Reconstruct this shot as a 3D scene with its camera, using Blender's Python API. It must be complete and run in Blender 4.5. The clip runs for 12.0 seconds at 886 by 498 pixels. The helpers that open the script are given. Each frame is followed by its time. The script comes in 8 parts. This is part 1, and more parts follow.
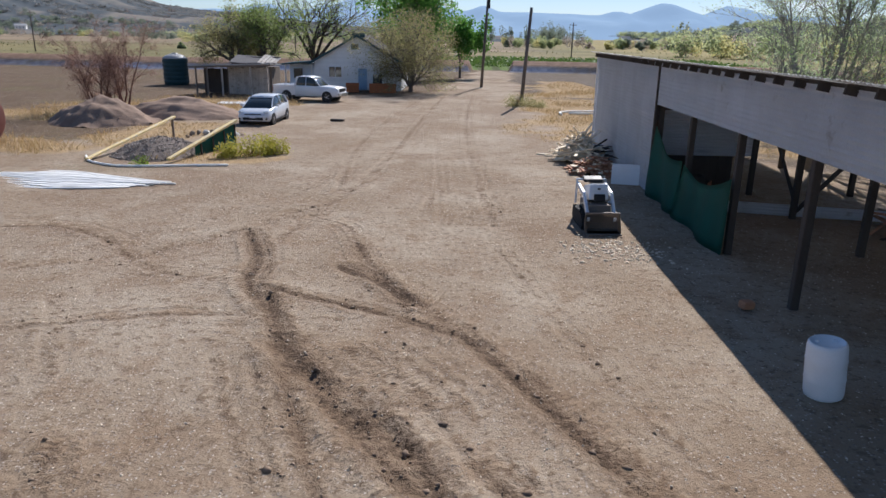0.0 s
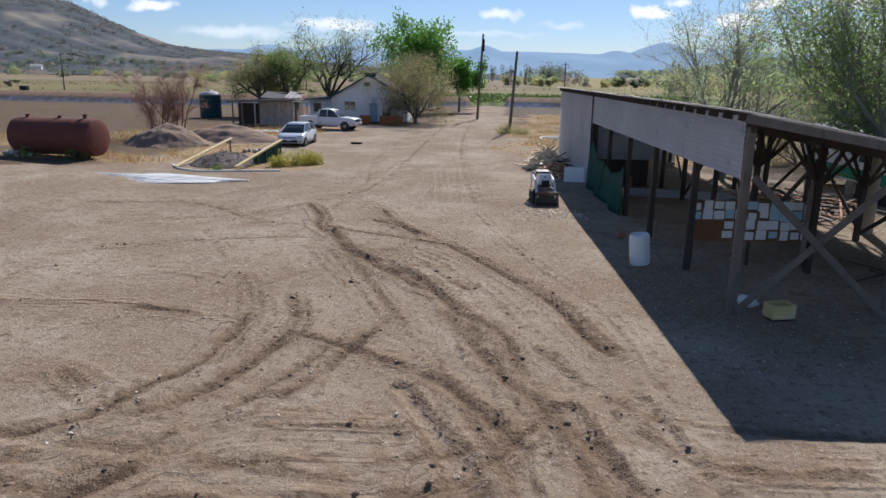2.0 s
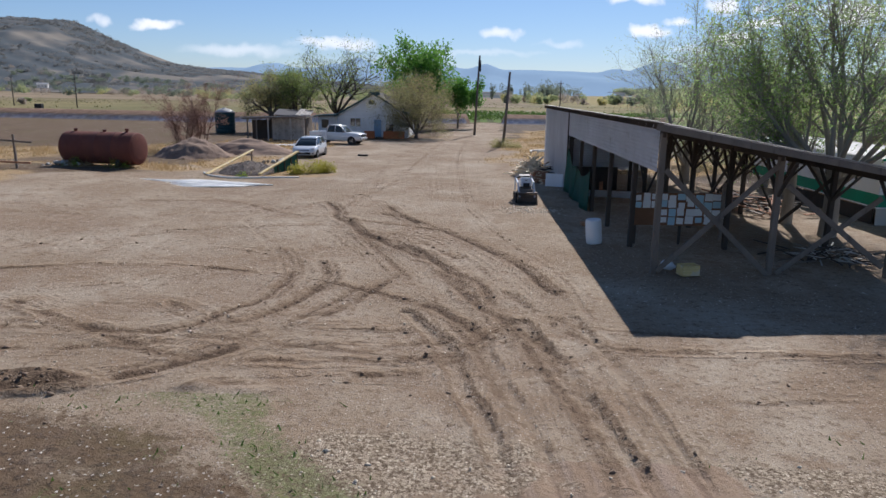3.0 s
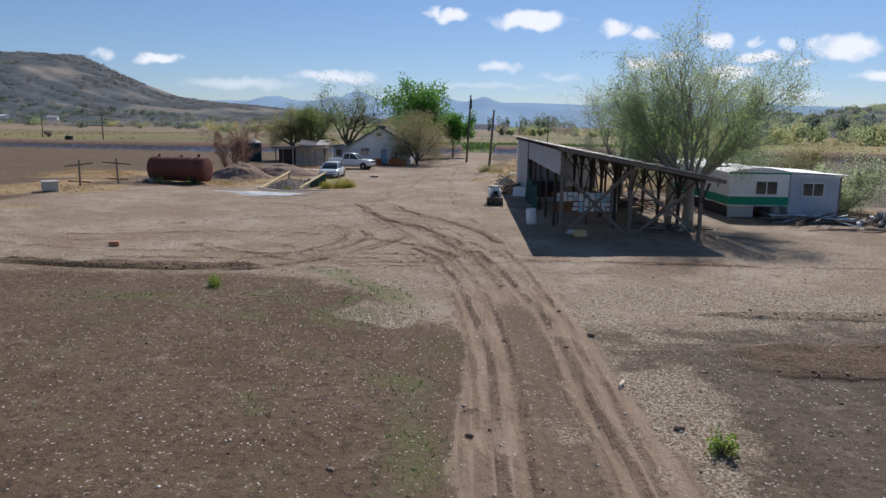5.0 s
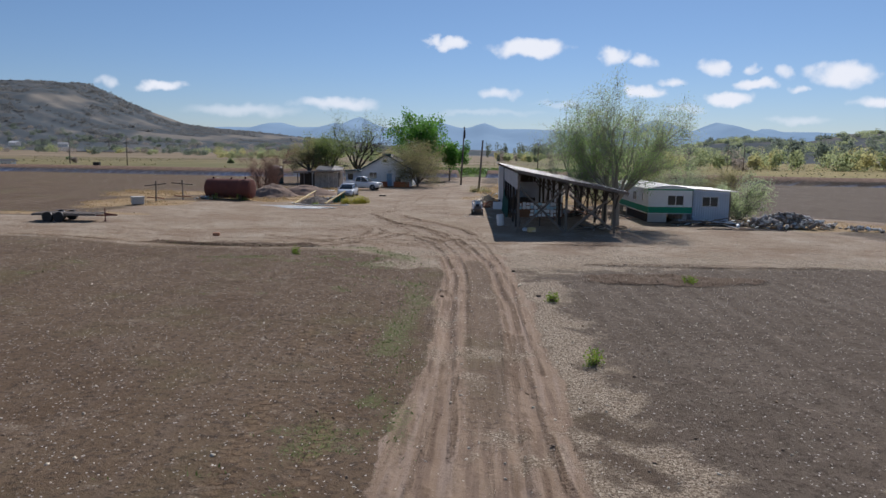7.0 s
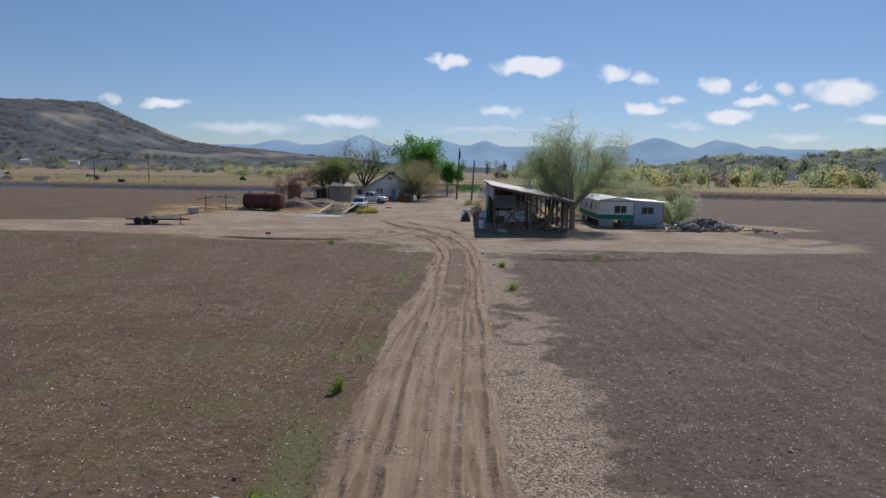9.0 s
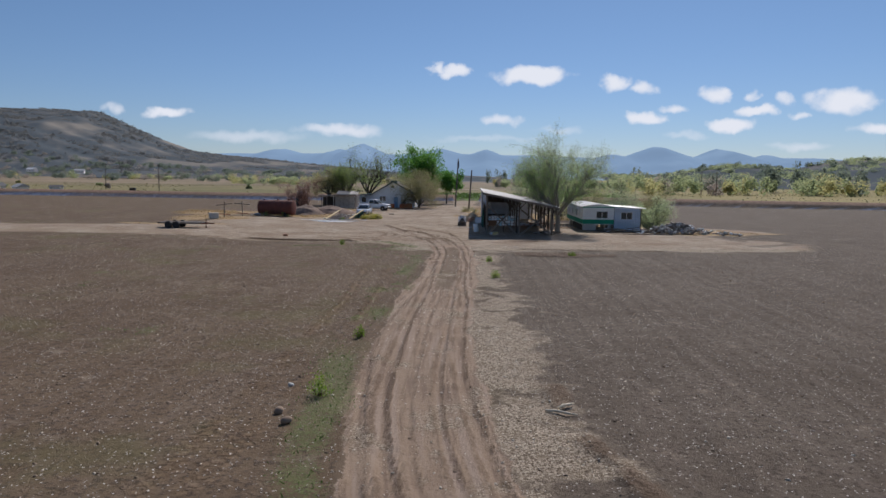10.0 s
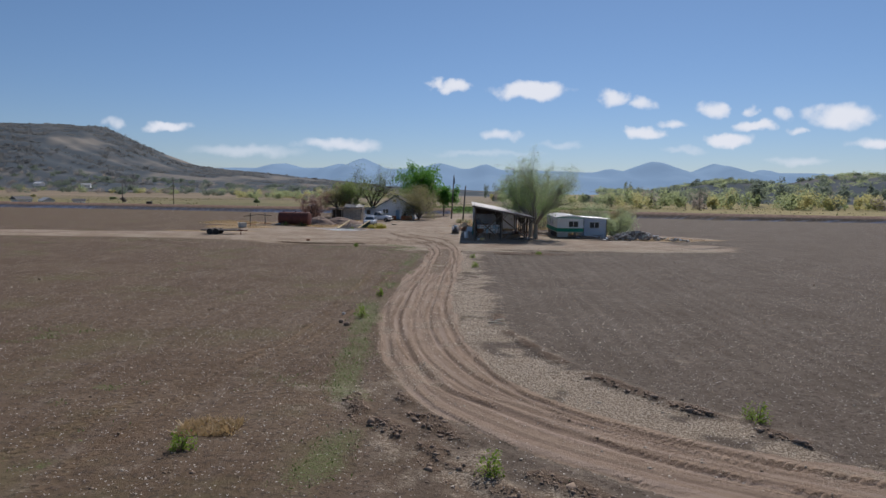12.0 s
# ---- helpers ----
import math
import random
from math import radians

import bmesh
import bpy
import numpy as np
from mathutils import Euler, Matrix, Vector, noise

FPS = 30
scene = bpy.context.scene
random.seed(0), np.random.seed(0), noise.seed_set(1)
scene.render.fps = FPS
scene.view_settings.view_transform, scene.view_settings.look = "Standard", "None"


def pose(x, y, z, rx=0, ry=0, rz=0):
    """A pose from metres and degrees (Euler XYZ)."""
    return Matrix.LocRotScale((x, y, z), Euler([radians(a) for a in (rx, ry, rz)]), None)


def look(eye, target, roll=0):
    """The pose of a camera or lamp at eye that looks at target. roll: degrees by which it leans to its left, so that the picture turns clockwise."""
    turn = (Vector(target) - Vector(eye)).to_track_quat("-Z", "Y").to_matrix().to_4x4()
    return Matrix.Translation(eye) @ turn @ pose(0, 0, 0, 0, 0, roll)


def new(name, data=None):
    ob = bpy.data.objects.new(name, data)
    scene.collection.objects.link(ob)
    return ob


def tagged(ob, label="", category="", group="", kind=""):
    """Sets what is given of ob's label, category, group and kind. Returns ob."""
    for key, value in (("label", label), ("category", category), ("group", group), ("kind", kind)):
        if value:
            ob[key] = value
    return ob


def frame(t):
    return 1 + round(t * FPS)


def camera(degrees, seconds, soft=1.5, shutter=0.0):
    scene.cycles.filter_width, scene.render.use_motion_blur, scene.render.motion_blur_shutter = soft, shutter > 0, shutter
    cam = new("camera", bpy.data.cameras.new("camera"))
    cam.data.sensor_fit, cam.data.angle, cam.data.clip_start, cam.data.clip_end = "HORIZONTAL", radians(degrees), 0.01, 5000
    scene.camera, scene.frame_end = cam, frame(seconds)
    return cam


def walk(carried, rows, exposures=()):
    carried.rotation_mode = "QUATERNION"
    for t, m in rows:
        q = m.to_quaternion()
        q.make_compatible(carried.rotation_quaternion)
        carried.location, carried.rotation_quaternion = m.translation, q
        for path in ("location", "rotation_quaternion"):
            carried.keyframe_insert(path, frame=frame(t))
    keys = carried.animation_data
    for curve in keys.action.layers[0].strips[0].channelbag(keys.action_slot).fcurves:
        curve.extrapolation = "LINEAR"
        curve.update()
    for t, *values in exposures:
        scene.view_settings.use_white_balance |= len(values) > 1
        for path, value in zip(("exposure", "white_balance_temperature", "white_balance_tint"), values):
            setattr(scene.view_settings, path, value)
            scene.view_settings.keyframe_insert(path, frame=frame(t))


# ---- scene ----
cam = camera(65.2, 12.0)
PATH = [
    (0, (0.033, 0.022, 4.866), (-0.018, 1.934, 4.279), 0.97),
    (0.5, (0.131, -2.208, 4.871), (0.079, -0.289, 4.309), 0.94),
    (1, (0.27, -4.456, 4.862), (0.213, -2.53, 4.325), 0.85),
    (1.5, (0.418, -6.758, 4.874), (0.357, -4.825, 4.362), 0.8),
    (2, (0.564, -9.099, 4.895), (0.502, -7.16, 4.408), 0.8),
    (2.5, (0.725, -11.54, 4.919), (0.662, -9.595, 4.458), 0.8),
    (3, (0.915, -14.22, 4.965), (0.85, -12.27, 4.526), 0.77),
    (4.8, (1.686, -26.376, 5.139), (1.622, -24.409, 4.779), 0.75),
    (5.5, (1.998, -31.275, 5.207), (1.932, -29.304, 4.876), 0.77),
    (6, (2.241, -34.906, 5.295), (2.175, -32.932, 4.982), 0.75),
    (6.5, (2.504, -38.604, 5.363), (2.437, -36.627, 5.068), 0.76),
    (7, (2.773, -42.317, 5.425), (2.706, -40.337, 5.146), 0.73),
    (9, (3.987, -57.42, 5.705), (3.915, -55.435, 5.474), 0.72),
    (9.5, (4.292, -61.137, 5.737), (4.219, -59.151, 5.517), 0.75),
    (10, (4.601, -64.745, 5.761), (4.525, -62.757, 5.555), 0.72),
    (10.5, (4.873, -68.271, 5.793), (4.796, -66.282, 5.597), 0.72),
    (11, (5.155, -71.761, 5.826), (5.078, -69.771, 5.641), 0.73),
    (11.5, (5.414, -75.21, 5.842), (5.337, -73.219, 5.668), 0.77),
    (12, (5.641, -78.673, 5.851), (5.566, -76.681, 5.686), 0.78),
]
walk(cam, [(t, look(eye, target, roll)) for t, eye, target, roll in PATH],
     exposures=[(0, 0.42, 5920, 13), (1.5, 0.32, 5920, 13), (3, 0.22, 5920, 13), (5, 0.05, 5920, 13), (7, -0.06, 5920, 13), (9.5, -0.14, 5920, 13), (12, -0.2, 5920, 13)])

# ---------------------------------------------------------------- sky and sun
SUN_TO = Vector((0.33, 1.14, 1.0)).normalized()
SUN_EL = math.asin(SUN_TO.z)
SUN_AZ = math.atan2(SUN_TO.x, SUN_TO.y)      # clockwise from +y


def link(tree, a, b):
    tree.links.new(a, b)


def math_node(tree, op, a, b=None, c=None, clamp=False):
    n = tree.nodes.new("ShaderNodeMath")
    n.operation, n.use_clamp = op, clamp
    for i, v in enumerate((a, b, c)):
        if v is None:
            continue
        if isinstance(v, (int, float)):
            n.inputs[i].default_value = v
        else:
            link(tree, v, n.inputs[i])
    return n.outputs[0]


def build_world():
    world = bpy.data.worlds.new("sky")
    scene.world = world
    world.use_nodes = True
    t = world.node_tree
    bg = t.nodes["Background"]
    sky = t.nodes.new("ShaderNodeTexSky")
    sky.sky_type = "NISHITA"
    sky.sun_disc = False
    sky.sun_elevation, sky.sun_rotation = SUN_EL, SUN_AZ
    sky.altitude, sky.air_density, sky.dust_density, sky.ozone_density = 300, 1.0, 0.10, 4.0
    # small fair-weather clouds: soft flat ovals broken up by noise, in the plane of the sky ahead
    co = t.nodes.new("ShaderNodeTexCoord").outputs["Generated"]
    wob = t.nodes.new("ShaderNodeTexNoise")
    wob.inputs["Scale"].default_value, wob.inputs["Detail"].default_value = 34, 7
    link(t, co, wob.inputs["Vector"])
    sep = t.nodes.new("ShaderNodeSeparateXYZ")
    link(t, co, sep.inputs[0])
    depth = math_node(t, "MAXIMUM", sep.outputs[1], 0.05)
    u = math_node(t, "DIVIDE", sep.outputs[0], depth)
    v = math_node(t, "DIVIDE", sep.outputs[2], depth)
    ways = t.nodes.new("ShaderNodeSeparateColor")
    link(t, wob.outputs["Color"], ways.inputs[0])
    u = math_node(t, "ADD", u, math_node(t, "MULTIPLY", math_node(t, "SUBTRACT", ways.outputs[0], 0.5), 0.070))
    v = math_node(t, "ADD", v, math_node(t, "MULTIPLY", math_node(t, "SUBTRACT", ways.outputs[1], 0.5), 0.026))
    cover = None
    for cu, cv, ru, rv, dens in CLOUDS:
        du = math_node(t, "DIVIDE", math_node(t, "SUBTRACT", u, cu), ru * 0.86)
        dv = math_node(t, "DIVIDE", math_node(t, "SUBTRACT", v, cv), rv * 0.86)
        r2 = math_node(t, "ADD", math_node(t, "MULTIPLY", du, du), math_node(t, "MULTIPLY", dv, dv))
        one = math_node(t, "MULTIPLY", math_node(t, "SUBTRACT", 1.0, r2, clamp=True), dens)
        cover = one if cover is None else math_node(t, "MAXIMUM", cover, one)
    ahead = math_node(t, "GREATER_THAN", sep.outputs[1], 0.05)
    cover = math_node(t, "MULTIPLY", cover, ahead)
    soft = t.nodes.new("ShaderNodeMapRange")
    soft.interpolation_type = "SMOOTHSTEP"
    soft.inputs["From Min"].default_value, soft.inputs["From Max"].default_value = 0.02, 0.95
    link(t, cover, soft.inputs["Value"])
    mix = t.nodes.new("ShaderNodeMix")
    mix.data_type = "RGBA"
    link(t, soft.outputs[0], mix.inputs["Factor"])
    # spring haze: the low sky is a little bluer than clean air
    low = t.nodes.new("ShaderNodeMapRange")
    low.interpolation_type = "SMOOTHSTEP"
    low.inputs["From Min"].default_value, low.inputs["From Max"].default_value = 0.30, 0.0
    link(t, sep.outputs[2], low.inputs["Value"])
    haze = t.nodes.new("ShaderNodeMix")
    haze.data_type, haze.blend_type = "RGBA", "MULTIPLY"
    link(t, low.outputs[0], haze.inputs["Factor"])
    link(t, sky.outputs[0], haze.inputs["A"])
    haze.inputs["B"].default_value = (0.85, 0.88, 1.00, 1)
    link(t, haze.outputs["Result"], mix.inputs["A"])
    mix.inputs["B"].default_value = (12.6, 12.5, 12.4, 1)
    link(t, mix.outputs["Result"], bg.inputs["Color"])
    bg.inputs["Strength"].default_value = 0.071


CLOUDS = [
    (-0.045, 0.157, 0.020, 0.013, 0.8), (-0.022, 0.149, 0.042, 0.013, 1.0), (0.081, 0.144, 0.075, 0.018, 1.2), (0.196, 0.136, 0.032, 0.016, 0.9),
    (0.240, 0.127, 0.034, 0.012, 0.8), (0.342, 0.121, 0.032, 0.014, 0.9), (0.390, 0.120, 0.018, 0.009, 0.7), (0.440, 0.114, 0.022, 0.012, 0.7),
    (0.516, 0.113, 0.060, 0.024, 1.1), (0.246, 0.085, 0.044, 0.012, 1.0), (0.284, 0.099, 0.034, 0.009, 0.8), (0.398, 0.098, 0.042, 0.011, 1.0),
    (0.364, 0.079, 0.050, 0.014, 1.1), (0.457, 0.093, 0.022, 0.009, 0.7), (0.045, 0.082, 0.036, 0.012, 0.7), (0.123, 0.070, 0.05, 0.008, 0.4),
    (-0.436, 0.088, 0.050, 0.011, 1.0), (-0.52, 0.092, 0.026, 0.013, 0.6), (-0.188, 0.066, 0.085, 0.013, 0.7), (-0.325, 0.055, 0.13, 0.014, 0.5),
    (0.567, 0.077, 0.05, 0.012, 0.9), (0.46, 0.050, 0.06, 0.009, 0.5), (0.02, 0.056, 0.12, 0.008, 0.35), (0.300, 0.062, 0.05, 0.007, 0.4),
]
build_world()
sun = new("sun", bpy.data.lights.new("sun", "SUN"))
sun.data.energy, sun.data.angle, sun.data.color = 4.6, radians(0.53), (1.0, 0.93, 0.835)
sun.matrix_world = look(SUN_TO * 80, (0, 0, 0))
# ---------------------------------------------------------------- materials
MATS = {}


def mat(name, base, rough=0.8, metal=0.0, vary=0.25, scale=2.0, fine=40.0, bump=0.15, tint=None, spec=0.3,
        stain=None, stain_at=0.58, trans=0.0, stretch=(1, 1, 1)):
    """A node material: base colour broken up by a coarse and a fine noise, worn patches, grain relief."""
    if name in MATS:
        return MATS[name]
    m = bpy.data.materials.new(name)
    m.use_nodes = True
    t = m.node_tree
    bsdf = t.nodes["Principled BSDF"]
    co = t.nodes.new("ShaderNodeTexCoord").outputs["Object"]
    mp = t.nodes.new("ShaderNodeMapping")
    mp.inputs["Scale"].default_value = stretch
    link(t, co, mp.inputs["Vector"])
    co = mp.outputs[0]
    big, small = t.nodes.new("ShaderNodeTexNoise"), t.nodes.new("ShaderNodeTexNoise")
    for n, s, d in ((big, scale, 4), (small, fine, 3)):
        n.inputs["Scale"].default_value, n.inputs["Detail"].default_value = s, d
        link(t, co, n.inputs["Vector"])
    info = t.nodes.new("ShaderNodeObjectInfo")
    value = math_node(t, "ADD", math_node(t, "MULTIPLY", math_node(t, "SUBTRACT", big.outputs[0], 0.5), 2.2 * vary),
                      math_node(t, "MULTIPLY", math_node(t, "SUBTRACT", small.outputs[0], 0.5), 1.2 * vary))
    value = math_node(t, "ADD", value, math_node(t, "MULTIPLY", math_node(t, "SUBTRACT", info.outputs["Random"], 0.5), 0.6 * vary))
    value = math_node(t, "ADD", value, 1.0)
    hsv = t.nodes.new("ShaderNodeHueSaturation")
    hsv.inputs["Color"].default_value = (*base, 1)
    link(t, value, hsv.inputs["Value"])
    colour = hsv.outputs[0]
    if tint or stain:
        other = stain or tint
        spots = t.nodes.new("ShaderNodeTexNoise")
        spots.inputs["Scale"].default_value, spots.inputs["Detail"].default_value = scale * 1.7, 6
        spots.inputs["Roughness"].default_value = 0.65
        link(t, co, spots.inputs["Vector"])
        rng = t.nodes.new("ShaderNodeMapRange")
        rng.inputs["From Min"].default_value, rng.inputs["From Max"].default_value = stain_at, stain_at + 0.12
        link(t, spots.outputs[0], rng.inputs["Value"])
        mix = t.nodes.new("ShaderNodeMix")
        mix.data_type = "RGBA"
        link(t, rng.outputs[0], mix.inputs["Factor"])
        link(t, colour, mix.inputs["A"])
        mix.inputs["B"].default_value = (*other, 1)
        colour = mix.outputs["Result"]
    link(t, colour, bsdf.inputs["Base Color"])
    bsdf.inputs["Metallic"].default_value = metal
    bsdf.inputs["Specular IOR Level"].default_value = spec
    r = math_node(t, "ADD", math_node(t, "MULTIPLY", math_node(t, "SUBTRACT", big.outputs[0], 0.5), 0.25), rough, clamp=True)
    link(t, r, bsdf.inputs["Roughness"])
    if trans:
        bsdf.inputs["Subsurface Weight"].default_value = 0.0
        tr = t.nodes.new("ShaderNodeBsdfTranslucent")
        link(t, colour, tr.inputs["Color"])
        ms = t.nodes.new("ShaderNodeMixShader")
        ms.inputs[0].default_value = trans
        link(t, bsdf.outputs[0], ms.inputs[1])
        link(t, tr.outputs[0], ms.inputs[2])
        link(t, ms.outputs[0], t.nodes["Material Output"].inputs["Surface"])
    if bump:
        b = t.nodes.new("ShaderNodeBump")
        b.inputs["Strength"].default_value, b.inputs["Distance"].default_value = bump, 0.02
        link(t, small.outputs[0], b.inputs["Height"])
        link(t, b.outputs[0], bsdf.inputs["Normal"])
    MATS[name] = m
    return m


def leaf_mat(name, a, b, trans=0.35):
    """Foliage: each leaf clump takes a shade between two greens."""
    m = bpy.data.materials.new(name)
    m.use_nodes = True
    t = m.node_tree
    bsdf = t.nodes["Principled BSDF"]
    geo = t.nodes.new("ShaderNodeNewGeometry")
    mix = t.nodes.new("ShaderNodeMix")
    mix.data_type = "RGBA"
    link(t, geo.outputs["Random Per Island"], mix.inputs["Factor"])
    mix.inputs["A"].default_value, mix.inputs["B"].default_value = (*a, 1), (*b, 1)
    link(t, mix.outputs["Result"], bsdf.inputs["Base Color"])
    bsdf.inputs["Roughness"].default_value = 0.55
    bsdf.inputs["Specular IOR Level"].default_value = 0.3
    tr = t.nodes.new("ShaderNodeBsdfTranslucent")
    link(t, mix.outputs["Result"], tr.inputs["Color"])
    ms = t.nodes.new("ShaderNodeMixShader")
    ms.inputs[0].default_value = trans
    link(t, bsdf.outputs[0], ms.inputs[1])
    link(t, tr.outputs[0], ms.inputs[2])
    link(t, ms.outputs[0], t.nodes["Material Output"].inputs["Surface"])
    return m


def glass_mat(name, tint=(0.02, 0.025, 0.03)):
    m = bpy.data.materials.new(name)
    m.use_nodes = True
    b = m.node_tree.nodes["Principled BSDF"]
    b.inputs["Base Color"].default_value = (*tint, 1)
    b.inputs["Roughness"].default_value = 0.06
    b.inputs["Specular IOR Level"].default_value = 0.6
    b.inputs["Coat Weight"].default_value = 0.4
    return m


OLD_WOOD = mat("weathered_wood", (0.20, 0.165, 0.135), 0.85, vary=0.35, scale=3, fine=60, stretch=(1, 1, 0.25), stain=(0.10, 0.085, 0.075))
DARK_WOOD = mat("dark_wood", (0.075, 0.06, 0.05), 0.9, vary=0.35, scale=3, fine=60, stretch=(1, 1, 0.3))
NEW_WOOD = mat("sawn_wood", (0.84, 0.71, 0.52), 0.75, vary=0.35, scale=3, fine=50)
RED_WOOD = mat("reddish_wood", (0.42, 0.21, 0.12), 0.8, vary=0.4, scale=3, fine=50)
WALL_METAL = mat("grey_painted_metal", (0.76, 0.77, 0.80), 0.55, vary=0.16, scale=0.9, fine=25, bump=0.05, stain=(0.50, 0.48, 0.47), stain_at=0.62)
ROOF_METAL = mat("galvanised_roof", (0.47, 0.46, 0.45), 0.6, 0.3, vary=0.25, scale=0.8, fine=20, bump=0.05, stain=(0.30, 0.25, 0.21), stain_at=0.6)
WHITE_WALL = mat("white_siding", (0.82, 0.81, 0.79), 0.7, vary=0.12, scale=1.1, fine=20, bump=0.05, stain=(0.64, 0.61, 0.57), stain_at=0.63)
GREEN_PAINT = mat("green_paint", (0.02, 0.27, 0.15), 0.6, vary=0.2, scale=1.2, fine=30, bump=0.03)
BLUE_PAINT = mat("pale_blue_paint", (0.80, 0.85, 0.91), 0.65, vary=0.10, scale=1.0, fine=20, bump=0.04, stain=(0.62, 0.62, 0.62), stain_at=0.65)
TARP = mat("green_tarp", (0.018, 0.135, 0.105), 0.6, vary=0.3, scale=1.5, fine=60, bump=0.1)
RUST = mat("rusty_steel", (0.15, 0.055, 0.042), 0.8, 0.15, vary=0.35, scale=1.2, fine=30, bump=0.12, stain=(0.21, 0.09, 0.05), stain_at=0.6)
PLASTIC = mat("white_plastic", (0.74, 0.76, 0.78), 0.45, vary=0.08, scale=3, fine=40, bump=0.03)
PVC = mat("white_pipe", (0.90, 0.88, 0.82), 0.75, vary=0.12, scale=3, fine=40, bump=0.02)
YELLOW = mat("yellow_paint", (0.70, 0.54, 0.24), 0.6, vary=0.25, scale=2, fine=30, stain=(0.60, 0.52, 0.38), stain_at=0.5)
CAR_WHITE = mat("white_car_paint", (0.78, 0.79, 0.80), 0.22, 0.0, vary=0.03, scale=2, fine=20, bump=0.0, spec=0.6)
CAR_SILVER = mat("silver_white_paint", (0.70, 0.73, 0.77), 0.22, 0.1, vary=0.03, scale=2, fine=20, bump=0.0, spec=0.6)
TYRE = mat("black_rubber", (0.022, 0.022, 0.023), 0.85, vary=0.2, scale=6, fine=60)
BLACK = mat("black_trim", (0.02, 0.02, 0.022), 0.5, vary=0.2, scale=6, fine=60, bump=0.05)
CHROME = mat("alloy", (0.55, 0.56, 0.58), 0.3, 0.9, vary=0.1, scale=5, fine=40, bump=0.0)
STEEL = mat("dark_steel", (0.21, 0.18, 0.155), 0.65, 0.25, vary=0.3, scale=3, fine=40)
GLASS = glass_mat("dark_glass", (0.045, 0.055, 0.055))
LAMP_RED = mat("red_lens", (0.35, 0.02, 0.02), 0.3, vary=0.05, bump=0.0)
LAMP_CLEAR = mat("clear_lens", (0.75, 0.78, 0.80), 0.15, vary=0.05, bump=0.0, spec=0.7)
SHINGLE = mat("roof_shingle", (0.13, 0.125, 0.125), 0.9, vary=0.3, scale=2, fine=40)
TEAL_ROOF = mat("dark_teal_trim", (0.05, 0.10, 0.11), 0.7, vary=0.25, scale=2, fine=30)
CONCRETE = mat("pale_concrete", (0.52, 0.50, 0.46), 0.85, vary=0.2, scale=2, fine=40)
STONE = mat("broken_concrete", (0.30, 0.26, 0.23), 0.9, vary=0.55, scale=1.5, fine=20, stain=(0.56, 0.53, 0.49), stain_at=0.55)
CLOD = mat("soil_clod", (0.27, 0.195, 0.135), 0.95, vary=0.4, scale=3, fine=30)
CHIP = mat("pale_chip", (0.74, 0.63, 0.49), 0.9, vary=0.4, scale=3, fine=30)
MOUND = mat("dry_earth", (0.27, 0.19, 0.14), 0.95, vary=0.35, scale=1.3, fine=18, bump=0.6, stain=(0.16, 0.12, 0.095))
GRAVEL = mat("dark_gravel", (0.16, 0.13, 0.11), 0.95, vary=0.6, scale=5, fine=30, bump=0.8, stain=(0.32, 0.29, 0.26), stain_at=0.6)
BARK = mat("grey_bark", (0.13, 0.11, 0.095), 0.9, vary=0.35, scale=3, fine=30, stretch=(1, 1, 0.3))
WILLOW_BARK = mat("pale_willow_bark", (0.31, 0.275, 0.225), 0.9, vary=0.3, scale=3, fine=30, stretch=(1, 1, 0.3))
TWIG = mat("reddish_twig", (0.17, 0.095, 0.075), 0.9, vary=0.3, scale=3, fine=30)
POLE_WOOD = mat("utility_pole_wood", (0.14, 0.12, 0.105), 0.9, vary=0.3, scale=2, fine=40, stretch=(1, 1, 0.15))
WATER_TANK = mat("dark_green_plastic", (0.018, 0.05, 0.055), 0.5, vary=0.15, scale=1, fine=30)
ORANGE = mat("orange_board", (0.42, 0.14, 0.055), 0.75, vary=0.3, scale=2, fine=40)
LEAF_WILLOW = leaf_mat("willow_leaves", (0.23, 0.37, 0.10), (0.42, 0.53, 0.20), 0.68)
LEAF_WILLOW_PALE = leaf_mat("young_willow_leaves", (0.35, 0.44, 0.21), (0.52, 0.57, 0.34), 0.62)
LEAF_BRIGHT = leaf_mat("bright_leaves", (0.09, 0.24, 0.035), (0.19, 0.37, 0.07), 0.55)
LEAF_VINE = leaf_mat("vine_leaves", (0.10, 0.17, 0.04), (0.17, 0.25, 0.06), 0.3)
LEAF_MID = leaf_mat("mid_leaves", (0.18, 0.25, 0.07), (0.34, 0.40, 0.13), 0.6)
LEAF_OLIVE = leaf_mat("olive_leaves", (0.25, 0.255, 0.10), (0.42, 0.36, 0.18), 0.65)
LEAF_RED = leaf_mat("red_buds", (0.30, 0.18, 0.14), (0.45, 0.29, 0.22), 0.5)
LEAF_YELLOW = leaf_mat("yellow_green_leaves", (0.33, 0.31, 0.04), (0.50, 0.46, 0.09), 0.45)
LEAF_WEED = leaf_mat("weed_leaves", (0.12, 0.24, 0.03), (0.33, 0.40, 0.05), 0.5)
STRAW = leaf_mat("dry_grass_blades", (0.40, 0.28, 0.13), (0.52, 0.38, 0.20), 0.4)
GRASS = leaf_mat("green_grass_blades", (0.07, 0.13, 0.025), (0.15, 0.22, 0.05), 0.35)
# far tree leaves: distance haze is mixed into these paler colours
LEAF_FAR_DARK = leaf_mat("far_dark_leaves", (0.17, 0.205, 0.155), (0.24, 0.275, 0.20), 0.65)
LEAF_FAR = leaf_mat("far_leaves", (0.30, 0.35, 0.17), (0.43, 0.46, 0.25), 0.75)
